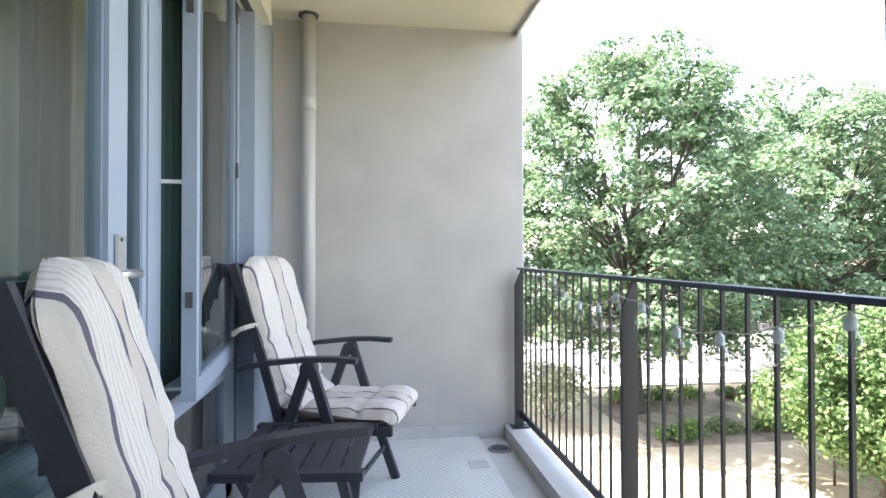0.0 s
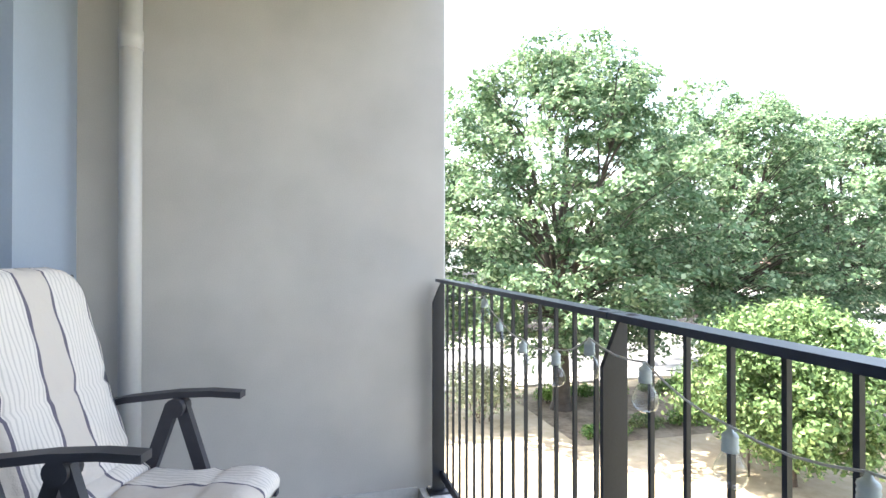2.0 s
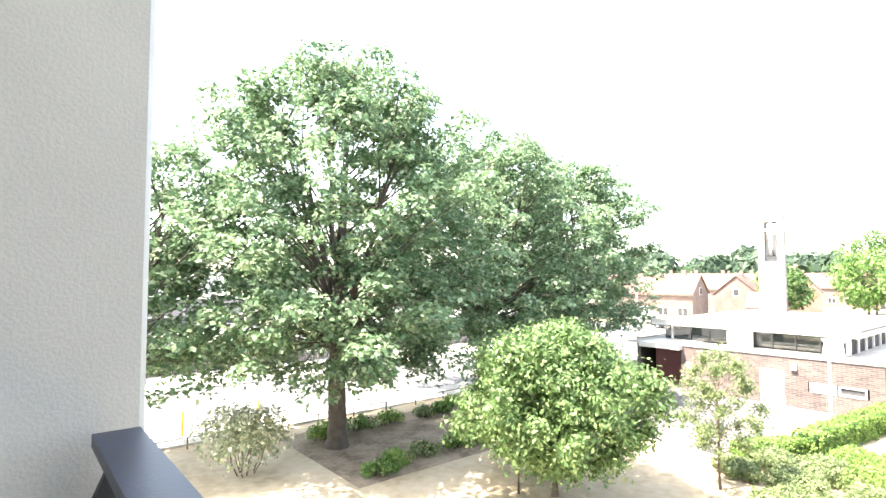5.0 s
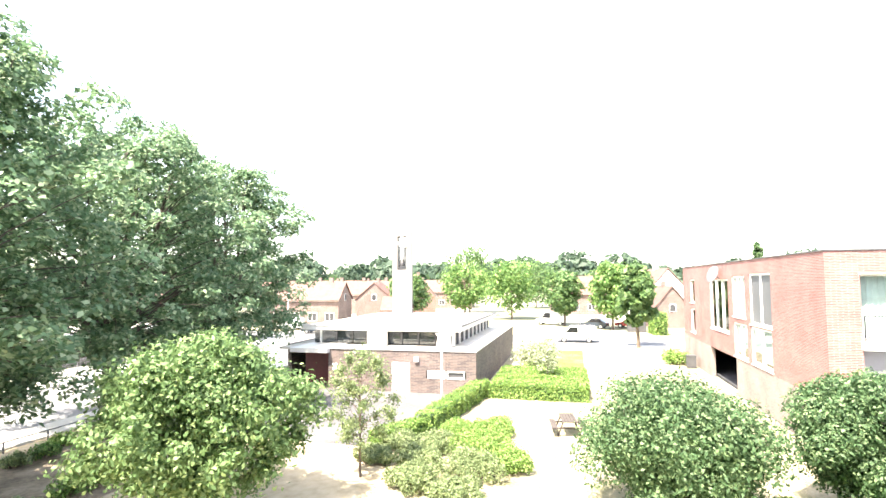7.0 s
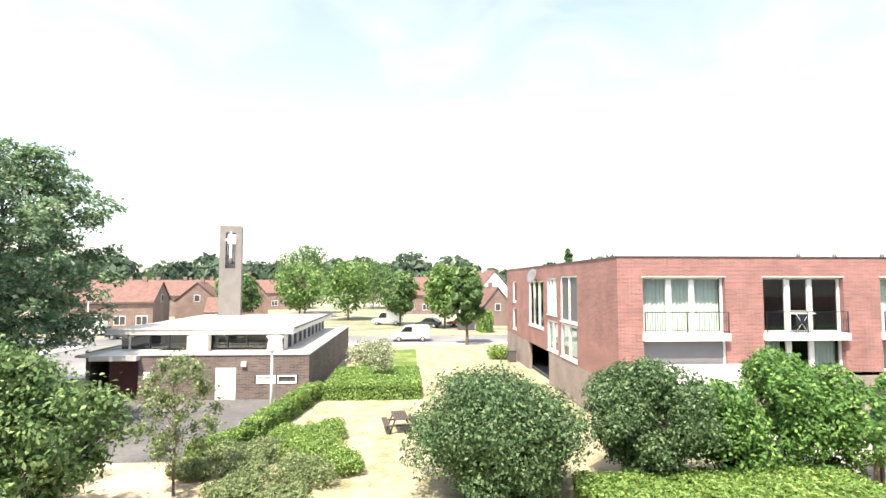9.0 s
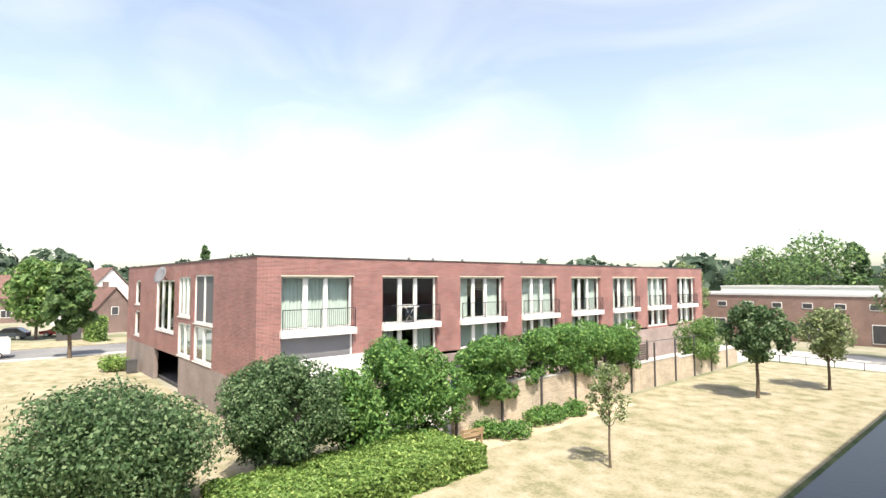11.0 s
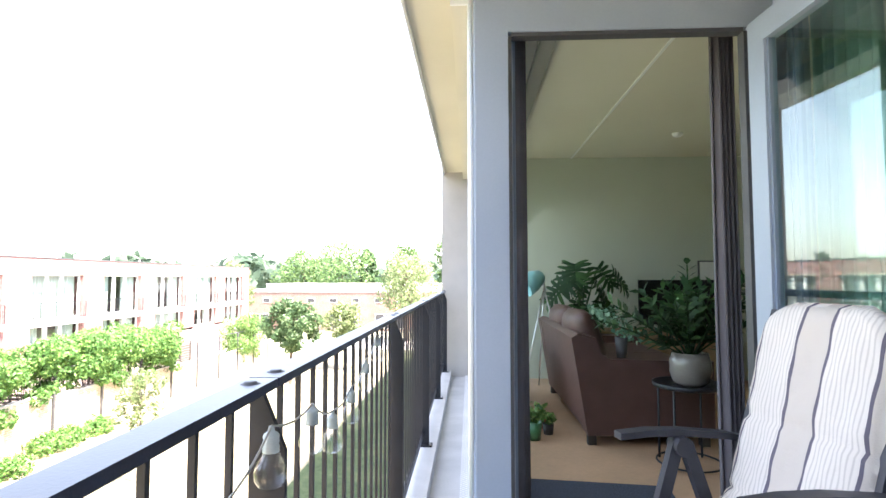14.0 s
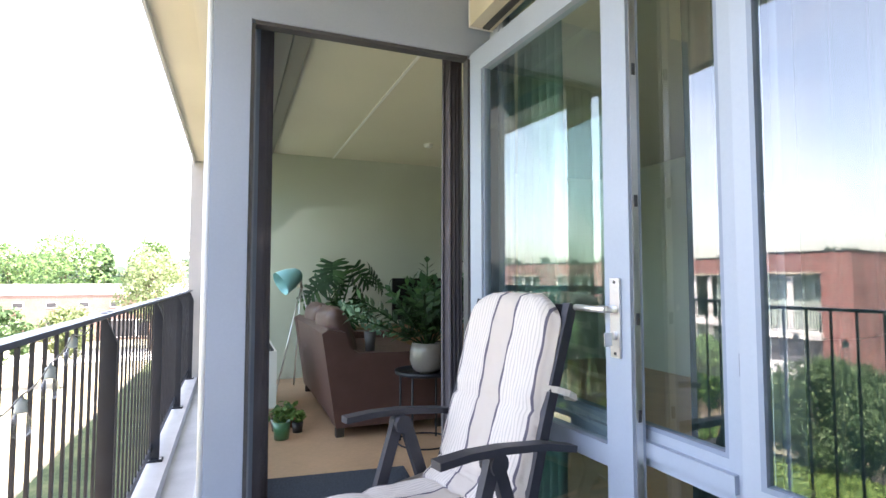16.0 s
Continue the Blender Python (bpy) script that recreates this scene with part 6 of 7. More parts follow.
for y0, y1 in ((0.75, 1.95), (2.05, 3.25)):
    wd = new("window")
    wd.parent = ch
    for dims in ((-0.02, 0.16, y0, y0 + 0.08, 0.97, 1.48), (-0.02, 0.16, y1 - 0.08, y1, 0.97, 1.48), (-0.02, 0.16, y0 + 0.08, y1 - 0.08, 1.40, 1.48), (-0.04, 0.16, y0 + 0.08, y1 - 0.08, 0.97, 1.07)):
        bpart("frame", wd, WHITE, *dims)
    bpart("pane", wd, DARK_TRIM if y0 < 1 else WHITE, 0.06, 0.08, y0 + 0.08, y1 - 0.08, 1.07, 1.40)
lampb = bpart("wall_lamp", ch, WHITE, -0.16, 0.0, 3.85, 4.15, 2.05, 2.35, label="small white wall lamp", bev=0.03)
# clerestory: a band of windows below the upper roof
Z1 = -2.28 - G
bpart("clerestory_core", ch, ROOM_SHADE, 3.0, D_CH - 2.0, 2.2, W_CH + 2.6, H0, Z1)
bm = bmesh.new()
box(bm, 2.2, D_CH - 1.6, 1.5, W_CH + 3.2, Z1, Z1 + 0.32)
part("upper_fascia", bm, ZINC, ch)
bpart("upper_roof", ch, BITUMEN, 2.35, D_CH - 1.75, 1.65, W_CH + 3.05, Z1 + 0.32, Z1 + 0.335)
for dims in ((2.15, 2.4, 1.45, W_CH + 3.25, Z1 + 0.32, Z1 + 0.40), (2.4, D_CH - 1.6, 1.45, 1.7, Z1 + 0.32, Z1 + 0.40)):
    bpart("roof_edge", ch, DARK_TRIM if dims[0] > 2.3 else ZINC, *dims)
for k in range(9):
    y = 2.2 + k * 1.28
    bpart("mullion", ch, DARK_TRIM if k % 4 else WHITE, 2.85, 3.0, y - 0.05, y + 0.05, H0, Z1)
for k in range(9):
    x = 3.2 + k * 1.75
    bpart("mullion", ch, WHITE, x - 0.06, x + 0.06, 2.08, 2.2, H0, Z1)
bm = bmesh.new()
bm.faces.new([bm.verts.new(p) for p in ((2.93, 2.2, H0 + 0.1), (2.93, W_CH + 2.6, H0 + 0.1), (2.93, W_CH + 2.6, Z1), (2.93, 2.2, Z1))])
part("clerestory_pane", bm, GLASS_FAR, ch)
bpart("roof_unit", ch, WHITE, 1.9, 2.6, 7.0, 8.3, H0, H0 + 1.0, label="white ventilation box on the roof", bev=0.03)
bm = bmesh.new()
lathe(bm, [(0.0, 1.0), (0.55, 1.0), (0.6, 0.95), (0.45, 0.75), (0.5, 0.5), (0.55, 0.0)], (1.9, 2.6, H0), 4)
part("roof_vent", bm, WHITE, ch)
bpart("porch_roof", ch, ZINC, -0.5, 3.0, W_CH - 0.1, W_CH + 2.7, H0 - 0.25, H0 + 0.06)
bpart("porch_door", ch, RED_DOOR, 1.6, 1.75, W_CH, W_CH + 2.6, 0.0, H0 - 0.25, label="dark red porch doors")
bpart("notice_box", ch, WHITE, -0.06, 0.0, W_CH - 0.7, W_CH - 0.35, 1.3, 1.75)

tw = thing("bell_tower", (52.0, 16.7, G), "tall square stone bell tower with a cross", "tower", turn=14)
TZ = 6.55 - G
bm = bmesh.new()
for y0, y1, z0, z1 in ((-0.98, 0.98, 0.0, 8.6), (-0.98, -0.45, 8.6, 12.0), (0.45, 0.98, 8.6, 12.0), (-0.98, 0.98, 12.0, TZ)):
    box(bm, -0.98, 0.98, y0, y1, z0, z1)
part("shaft", bm, TOWER, tw)
bpart("niche", tw, WHITE, 0.2, 0.3, -0.45, 0.45, 8.6, 11.0, label="pale niche behind the bell")
bm = bmesh.new()
box(bm, -1.10, -0.99, -0.09, 0.09, 9.6, 12.1)
box(bm, -1.10, -0.99, -0.45, 0.45, 11.2, 11.4)
part("cross", bm, WHITE, tw, "white cross")
bm = bmesh.new()
lathe(bm, [(0.0, 9.7), (0.12, 9.65), (0.2, 9.3), (0.34, 9.0), (0.0, 9.0)], (-0.6, 0, 0), 14)
part("bell", bm, DARK_TRIM, tw)


# ---- trees and planting ----
linden((11.05, 19.9, G), 16.65, 6.8, 2.3, 270, 76000, 0.115, 1, 0.40)
linden((22.8, 23.0, G), 16.1, 6.8, 2.4, 250, 62000, 0.124, 12, 0.44)
linden((33.8, 24.4, G), 16.3, 6.2, 2.6, 210, 40000, 0.140, 3, 0.38)
linden((3.3, 22.6, G), 12.8, 4.4, 2.8, 130, 20000, 0.122, 4, 0.34)
tree("round_tree", (14.2, 10.7, G), 5.75, 7.0, 0.7, 46000, 0.084, LEAF_ROUND, BARK, "round bright green young tree on dry grass", 5, 0.10, 150, fork=0.2, lobe_r=0.17, soft=True)
tree("young_tree", (19.0, 7.45, G), 4.9, 2.9, 1.0, 6200, 0.060, LEAF_OLIVE, BARK, "thin young tree with sparse leaves", 6, 0.045, 34, fork=0.4, slim=0.8, soft=True)
tree("laurel_bush", (18.4, -3.6, G), 4.0, 6.2, 0.1, 48000, 0.070, LEAF_DARK, BARK_DARK, "broad dark green evergreen bush", 7, 0.12, 60, fork=0.1, lobe_r=0.26)
tree("holly_tree", (18.6, -9.0, G), 4.4, 4.3, 0.9, 36000, 0.064, LEAF_DARK, BARK_DARK, "dense dark round evergreen tree", 8, 0.10, 50, fork=0.2, lobe_r=0.27)
tree("lawn_tree", (12.12, -37.2, G), 5.8, 3.9, 2.2, 6000, 0.13, LEAF_DARK, BARK, "round dark young tree on a dry lawn", 9, 0.10, 34, group="young trees on the lawn", fork=0.3)
tree("lawn_tree", (9.83, -43.4, G), 5.4, 3.7, 2.0, 3600, 0.12, LEAF_OLIVE, BARK, "light young tree on a dry lawn", 10, 0.09, 30, group="young trees on the lawn", fork=0.3)
tree("lawn_tree", (11.52, -19.4, G), 4.1, 1.9, 1.7, 1300, 0.075, LEAF_OLIVE, BARK, "thin sapling on a dry lawn", 11, 0.045, 20, group="young trees on the lawn", fork=0.5, slim=0.8)
tree("street_tree", (7.0, -62.0, G), 10.0, 7.5, 3.0, 3600, 0.2, LEAF_OLIVE, BARK, "sparse light tree before low houses", 12, 0.25, 30, fork=0.3)
tree("street_tree", (28.5, -64.0, G), 9.5, 5.0, 2.5, 2600, 0.2, LEAF_OLIVE, BARK, "sparse light tree before low houses", 13, 0.2, 24, fork=0.3)
shrub("pale_shrub", (6.9, 19.2, G), (3.4, 3.0, 3.0), 3000, 0.085, LEAF_PALE, "pale variegated leafy shrub on dry ground", 14)

hedge("box_hedge", (33.4, 1.8), (40.6, 1.8), 6.0, 0.9, 17000, 0.080, LEAF_HEDGE, "broad clipped yellow-green hedge block", 20)
hedge("clipped_hedge", (24.8, 6.6), (34.2, 5.4), 0.9, 1.0, 9000, 0.062, LEAF_HEDGE, "narrow clipped green hedge beside a court", 21)
hedge("clipped_hedge", (22.4, 8.2), (25.0, 6.9), 0.9, 0.7, 3600, 0.062, LEAF_HEDGE, "narrow clipped green hedge beside a court", 22)
hedge("ground_hedge", (16.0, -6.2), (16.4, -15.6), 3.6, 0.9, 30000, 0.072, LEAF_HEDGE, "wide low bright green hedge", 23)
hedge("street_hedge", (52.0, 26.0), (61.0, 26.4), 1.2, 1.3, 2600, 0.13, LEAF_HEDGE, "clipped hedge along a street", 24)
hedge("street_hedge", (75.4, -11.6), (79.0, -11.2), 1.6, 3.0, 1800, 0.16, LEAF_HEDGE, "tall clipped hedge by a drive", 25)
for i, (x, y, sx, sy, sz, lf) in enumerate(((20.0, 3.4, 3.0, 3.0, 0.9, LEAF_OLIVE), (22.4, 3.2, 3.2, 3.4, 1.0, LEAF_HEDGE), (24.4, 3.6, 2.6, 2.6, 0.9, LEAF_HEDGE), (20.6, 5.6, 2.6, 2.4, 0.8, LEAF_OLIVE),
                                            (18.4, 5.2, 2.4, 2.4, 0.8, LEAF_OLIVE), (22.6, 5.4, 2.4, 2.0, 0.8, LEAF_OLIVE), (21.0, 2.0, 2.4, 2.0, 0.8, LEAF_HEDGE), (17.6, 3.4, 2.0, 2.4, 0.7, LEAF_OLIVE),
                                            (24.8, 5.0, 2.4, 1.6, 0.8, LEAF_HEDGE), (20.8, 7.6, 2.2, 2.0, 0.6, LEAF_OLIVE), (22.6, 7.2, 2.2, 1.6, 0.7, LEAF_OLIVE), (25.6, 3.2, 2.0, 1.8, 0.8, LEAF_HEDGE))):
    shrub("bed_shrub", (x, y, G), (sx, sy, sz), 5200, 0.050, lf, "low loose shrub in a planting bed", 40 + i, group="bed shrubs")
for i in range(16):
    r = random.Random(70 + i)
    x = 10.4 + 10.6 * (i % 8) / 7 + r.uniform(-0.5, 0.5)
    y = (21.4 if i < 8 else 16.6) + r.uniform(-0.7, 0.7)
    shrub("bed_shrub", (x, y, G), (r.uniform(1.0, 1.9), r.uniform(0.9, 1.6), r.uniform(0.45, 0.8)), 700, 0.07, (LEAF_HEDGE, LEAF_OLIVE, LEAF_BRIGHT)[i % 3], "low shrub in a shaded planting bed", 60 + i, group="bed shrubs", lobes=6)
for i, (x, y, sx) in enumerate(((17.5, -18.7, 1.3), (16.7, -19.6, 1.7), (17.2, -22.4, 2.0), (17.2, -25.2, 1.2), (17.3, -23.6, 1.4))):
    shrub("wall_shrub", (x, y, G), (sx, sx * 1.1, 0.8), 1300, 0.075, LEAF_VINE, "low green shrub at the foot of a wall", 80 + i, group="shrubs along the wall")
shrub("white_shrub", (45.0, 2.6, G), (4.2, 3.6, 2.6), 2600, 0.11, LEAF_PALE, "pale flowering shrub beside a chapel", 86)
tree("young_tree", (37.5, 1.4, G), 3.4, 2.2, 1.0, 1000, 0.09, LEAF_PALE, BARK, "thin young tree in a hedge", 88, 0.04, 16, fork=0.4)
shrub("house_shrub", (50.5, -9.0, G), (3.2, 2.2, 1.3), 1400, 0.11, LEAF_HEDGE, "low bright shrub before a brick end wall", 87)

# street trees to the east
for i, (x, y, h, w, lf) in enumerate(((112.0, 22.5, 11.0, 11.0, LEAF_BRIGHT), (104.0, 11.5, 11.0, 11.0, LEAF_BRIGHT), (90.5, 1.2, 9.0, 7.0, LEAF_FAR), (84.5, -6.0, 10.0, 7.5, LEAF_BRIGHT), (62.0, -7.2, 9.5, 4.2, LEAF_FAR),
                                      (125.0, 24.0, 16.0, 14.0, LEAF_FAR), (150.0, 10.0, 13.0, 16.0, LEAF_FAR), (140.0, -8.0, 11.0, 12.0, LEAF_FAR), (96.0, 30.0, 9.0, 8.0, LEAF_FAR), (58.0, 44.0, 11.0, 9.0, LEAF_LINDEN))):
    tree("street_tree", (x, y, G), h, w, 2.2, 3200, 0.36, lf, BARK, "leafy street tree along the road", 100 + i, 0.18, 26, group="street trees", lobe_r=0.3)
for i, (x, y, h, w, lf, sl) in enumerate(((30.0, -125.0, 16.0, 17.0, LEAF_FAR, 1.0), (44.0, -140.0, 15.0, 16.0, LEAF_FAR, 1.0), (18.0, -150.0, 17.5, 10.0, LEAF_FAR, 1.0), (6.0, -150.0, 20.0, 9.0, LEAF_FAR, 1.0), (-6.0, -150.0, 19.0, 8.0, LEAF_FAR, 1.0),
                                          (24.0, -128.0, 15.0, 4.5, LEAF_DARK, 0.8), (12.0, -120.0, 12.0, 9.0, LEAF_PALE, 1.0), (84.0, -26.0, 13.4, 1.5, LEAF_DARK, 0.8), (70.0, -42.0, 10.6, 5.0, LEAF_DARK, 1.0))):
    tree("skyline_tree", (x, y, G), h, w, 2.0, 2600, 0.42, lf, BARK, "tree on the skyline behind roofs", 140 + i, 0.2, 26, group="skyline trees", lobe_r=0.3, slim=sl)
# woods on the horizon
rngw = np.random.default_rng(9)
for name, cx, cy, n, span, turn, hi, sz in (("woods_east", 420, 120, 22000, 560, 105, 33, 3.4), ("woods_south", 60, -230, 9000, 260, 5, 20, 2.6), ("woods_north", 60, 330, 9000, 520, 0, 16, 3.0)):
    t = thing(name, (cx, cy, G - 1), "distant wooded skyline, haze put into its dark green", "woods", kind="structure", turn=turn)
    L = [(rngw.uniform(-span / 2, span / 2), rngw.normal(0, 22), hi * rngw.uniform(0.25, 0.55) * (0.75 + 0.25 * math.sin(i * 0.31)), hi * rngw.uniform(0.28, 0.5)) for i in range(90)]
    part("crowns", quads_mesh("crowns", lobed_leaves(rngw, L, n, sz, shell=0.8), LEAF_HAZED), LEAF_HAZED, t)
    bpart("thicket", t, LEAF_DARK, -span / 2, span / 2, -6, 6, 0, hi * 0.45)


# ---- houses, low buildings ----
def house(at, w, d, eave, ridge, turn, label, roof=TILES, wall=HOUSE_BRICK, chimneys=1, storeys=2, windows=3):
    """Gabled house: walls, overhanging tiled roof, window rows on both long sides, a gable window."""
    h = thing("house", at, label, "house", "houses along the street", turn=turn)
    bm = bmesh.new()
    pr = [(-d / 2, 0), (d / 2, 0), (d / 2, eave), (0, ridge - 0.12), (-d / 2, eave)]
    a = [bm.verts.new((-w / 2, y, z)) for y, z in pr]
    b = [bm.verts.new((w / 2, y, z)) for y, z in pr]
    bm.faces.new(a)
    bm.faces.new(b[::-1])
    for i in (0, 1, 4):
        bm.faces.new((a[i], a[(i + 1) % 5], b[(i + 1) % 5], b[i]))
    part("wall", bm, wall, h)
    bm = bmesh.new()
    o = 0.4
    k = (ridge - eave) / (d / 2)
    for s in (-1, 1):
        vs = [bm.verts.new(p) for p in ((-w / 2 - 0.2, s * (d / 2 + o), eave - k * o), (w / 2 + 0.2, s * (d / 2 + o), eave - k * o), (w / 2 + 0.2, 0, ridge), (-w / 2 - 0.2, 0, ridge))]
        bm.faces.new(vs)
    ex = bmesh.ops.extrude_face_region(bm, geom=bm.faces[:])
    bmesh.ops.translate(bm, verts=[v for v in ex["geom"] if isinstance(v, bmesh.types.BMVert)], vec=(0, 0, 0.16))
    rf = part("roof", bm, roof, h)
    for c in range(chimneys):
        x = -w / 2 + w * (c + 0.5) / chimneys
        bpart("chimney", rf, wall, x - 0.35, x + 0.35, -0.3, 0.3, ridge - 0.4, ridge + 0.9)
    for s in (-1, 1):
        bpart("gutter", h, WHITE, -w / 2 - 0.15, w / 2 + 0.15, s * (d / 2 + 0.25) - 0.08, s * (d / 2 + 0.25) + 0.08, eave - 0.32, eave - 0.16)
        for st in range(storeys):
            z0 = 0.9 + st * 2.7
            if z0 + 1.3 > eave:
                continue
            for i in range(windows):
                x = -w / 2 + w * (i + 0.5) / windows
                wd = new("window")
                wd.parent = h
                y = s * d / 2
                bpart("frame", wd, WHITE, x - 0.8, x + 0.8, y - 0.05, y + 0.05, z0, z0 + 1.4)
                for px0, px1 in ((x - 0.72, x - 0.04), (x + 0.04, x + 0.72)):
                    bpart("pane", wd, ROOM_SHADE, px0, px1, y - 0.07, y + 0.07, z0 + 0.1, z0 + 1.3)
    for s in (-1, 1):
        wd = new("window")
        wd.parent = h
        x = s * w / 2
        bpart("frame", wd, WHITE, x - 0.05, x + 0.05, -0.5, 0.5, eave - 0.3, eave + 0.9)
        bpart("pane", wd, ROOM_SHADE, x - 0.07, x + 0.07, -0.42, 0.42, eave - 0.22, eave + 0.82)
    return h


house((85.0, 46.0, G), 15, 8, 4.5, 7.3, 98, "brick terraced house with an orange tiled roof", windows=5, chimneys=3)
house((98.0, 37.0, G), 7, 7, 4.2, 7.2, 8, "brick gabled house with an orange tiled roof", windows=2)
house((92.0, 31.0, G), 5, 4, 2.6, 4.6, 98, "small brick annex with an orange tiled roof", windows=1, storeys=1)
house((112.0, 33.0, G), 9, 7, 4.6, 8.6, 20, "dark brick gabled house with a grey roof", GREY_TILES, BROWN_BRICK, windows=2)
house((120.0, 52.0, G), 22, 9, 4.6, 7.6, 98, "row of brick houses with an orange tiled roof", windows=7, chimneys=4)
house((150.0, 40.0, G), 24, 9, 4.6, 7.8, 95, "row of brick houses with an orange tiled roof", windows=7, chimneys=4)
house((126.0, -2.0, G), 14, 8, 4.6, 8.4, 95, "brick house with an orange tiled roof behind trees", windows=4, chimneys=2)
house((104.0, -15.0, G), 12, 9, 4.4, 9.4, 12, "white-fronted house with an orange tiled roof", TILES, WHITE, windows=3)
house((92.0, -14.5, G), 7, 6, 2.8, 6.4, 12, "small brick garage house with an orange tiled roof", windows=1, storeys=1)
house((160.0, 75.0, G), 30, 9, 4.6, 7.8, 110, "distant row of houses with an orange tiled roof", windows=7, chimneys=3)
house((75.0, 70.0, G), 26, 9, 4.4, 7.4, 98, "distant row of brick houses behind trees", windows=6, chimneys=3)


def flat_block(name, x0, x1, y0, y1, h, wall, label, side, bands, trim=ZINC):
    """A low flat-roofed block with window bands on one side ('y-' or 'y+')."""
    t = thing(name, ((x0 + x1) / 2, (y0 + y1) / 2, G), label, "building")
    w, d = (x1 - x0) / 2, (y1 - y0) / 2
    bpart("wall", t, wall, -w, w, -d, d, 0.0, h)
    bpart("roof", t, BITUMEN, -w + 0.3, w - 0.3, -d + 0.3, d - 0.3, h, h + 0.02)
    for dims in ((-w - 0.1, w + 0.1, -d - 0.1, -d + 0.3, h, h + 0.28), (-w - 0.1, w + 0.1, d - 0.3, d + 0.1, h, h + 0.28), (-w - 0.1, -w + 0.3, -d + 0.3, d - 0.3, h, h + 0.28), (w - 0.3, w + 0.1, -d + 0.3, d - 0.3, h, h + 0.28)):
        bpart("roof_edge", t, trim, *dims)
    s = -1 if side == "y-" else 1
    for z0, z1, n, width in bands:
        for i in range(n):
            x = -w + 2 * w * (i + 0.5) / n
            wd = new("window")
            wd.parent = t
            y = s * d
            bpart("frame", wd, WHITE, x - width / 2, x + width / 2, y - 0.05, y + 0.05, z0, z1)
            m = max(1, int(width / 1.1))
            for k in range(m):
                a = x - width / 2 + width * k / m + 0.07
                bpart("pane", wd, ROOM_SHADE, a, a + width / m - 0.14, y - 0.07, y + 0.07, z0 + 0.08, z1 - 0.08)
    return t


flat_block("row_houses", -24.0, 33.0, -84.0, -74.0, 5.4, BROWN_BRICK, "long low brick terrace with white window bands", "y+", ((0.3, 2.4, 9, 4.0), (3.9, 4.6, 18, 1.1)))
flat_block("row_houses", -20.0, 40.0, -118.0, -104.0, 6.0, WHITE, "pale flat-roofed block behind a terrace", "y+", ((3.4, 4.8, 14, 2.6),))
flat_block("school_block", 4.0, 24.0, 42.0, 54.0, 1.9, WOOD_GREY, "low brown flat-roofed school pavilion", "y-", ((0.8, 1.6, 3, 2.0),))
flat_block("school_block", 2.0, 20.0, 55.0, 66.0, 5.0, PANEL_GREY, "grey flat-roofed school hall", "y-", ((2.4, 3.4, 5, 2.2),))
flat_block("school_block", 26.0, 50.0, 43.0, 56.0, 2.6, WOOD_GREY, "low brown flat-roofed school pavilion", "y-", ((0.8, 1.8, 6, 2.0),))
flat_block("school_block", 8.0, 22.0, 70.0, 84.0, 7.4, WHITE, "white flat-roofed block behind a yard", "y-", ((3.4, 4.6, 4, 2.2),))

# fences
fence = thing("yard_fence", (28.0, 38.7, G + 0.02), "grey steel bar fence along a yard", "fence")
for i in range(23):
    bpart("post", fence, PANEL_GREY, -24 + 2.2 * i - 0.03, -24 + 2.2 * i + 0.03, -0.03, 0.03, 0.0, 1.25)
for z in (0.15, 1.15):
    bpart("rail", fence, PANEL_GREY, -24, 24.4, -0.02, 0.02, z, z + 0.05)
bm = bmesh.new()
for i in range(370):
    x = -24 + 0.13 * i
    box(bm, x - 0.012, x + 0.012, -0.012, 0.012, 0.1, 1.25)
tagged(part("bar_infill", bm, PANEL_GREY, fence), kind="stuff")
low = thing("low_fence", (14.0, 23.6, G), "low dark steel rail along the footway", "fence")
for i in range(20):
    bpart("post", low, DARK_TRIM, -20 + 2.0 * i - 0.025, -20 + 2.0 * i + 0.025, -0.025, 0.025, -0.05, 0.5)
bpart("rail", low, DARK_TRIM, -20, 18, -0.02, 0.02, 0.46, 0.50)
low2 = thing("low_fence", (8.0, -54.4, G), "low grey steel rail at the end of a lawn", "fence")
for i in range(12):
    bpart("post", low2, DARK_TRIM, -10 + 2.0 * i - 0.03, -10 + 2.0 * i + 0.03, -0.03, 0.03, -0.05, 0.65)
bpart("rail", low2, DARK_TRIM, -10, 12, -0.02, 0.02, 0.60, 0.65)


# ---- street furniture, vehicles ----
def lamp_post(at, h, label):
    t = thing("street_lamp", at, label, "street lamp", "street lamps")
    bm = bmesh.new()
    tube(bm, (0, 0, -0.05), (0, 0, h), 0.075, 0.05, 10)
    part("pole", bm, WHITE, t)
    bm = bmesh.new()
    lathe(bm, [(0.0, h + 0.42), (0.14, h + 0.38), (0.16, h + 0.10), (0.08, h), (0.0, h)], seg=12)
    part("lantern", bm, WHITE, t)


lamp_post((28.7, 6.7, G), 3.6, "white street lamp at the edge of a court")
lamp_post((12.6, 35.9, G + 0.1), 5.4, "white street lamp on a footway")
lamp_post((66.0, 38.0, G), 5.5, "white street lamp by a street")
for x, y in ((9.6, 25.2), (6.2, 25.3)):
    t = thing("marker_post", (x, y, G + 0.1), "short yellow marker post on a footway", "post")
    bm = bmesh.new()
    tube(bm, (0, 0, 0), (0, 0, 1.1), 0.06, 0.05, 10)
    part("post", bm, YELLOW, t)


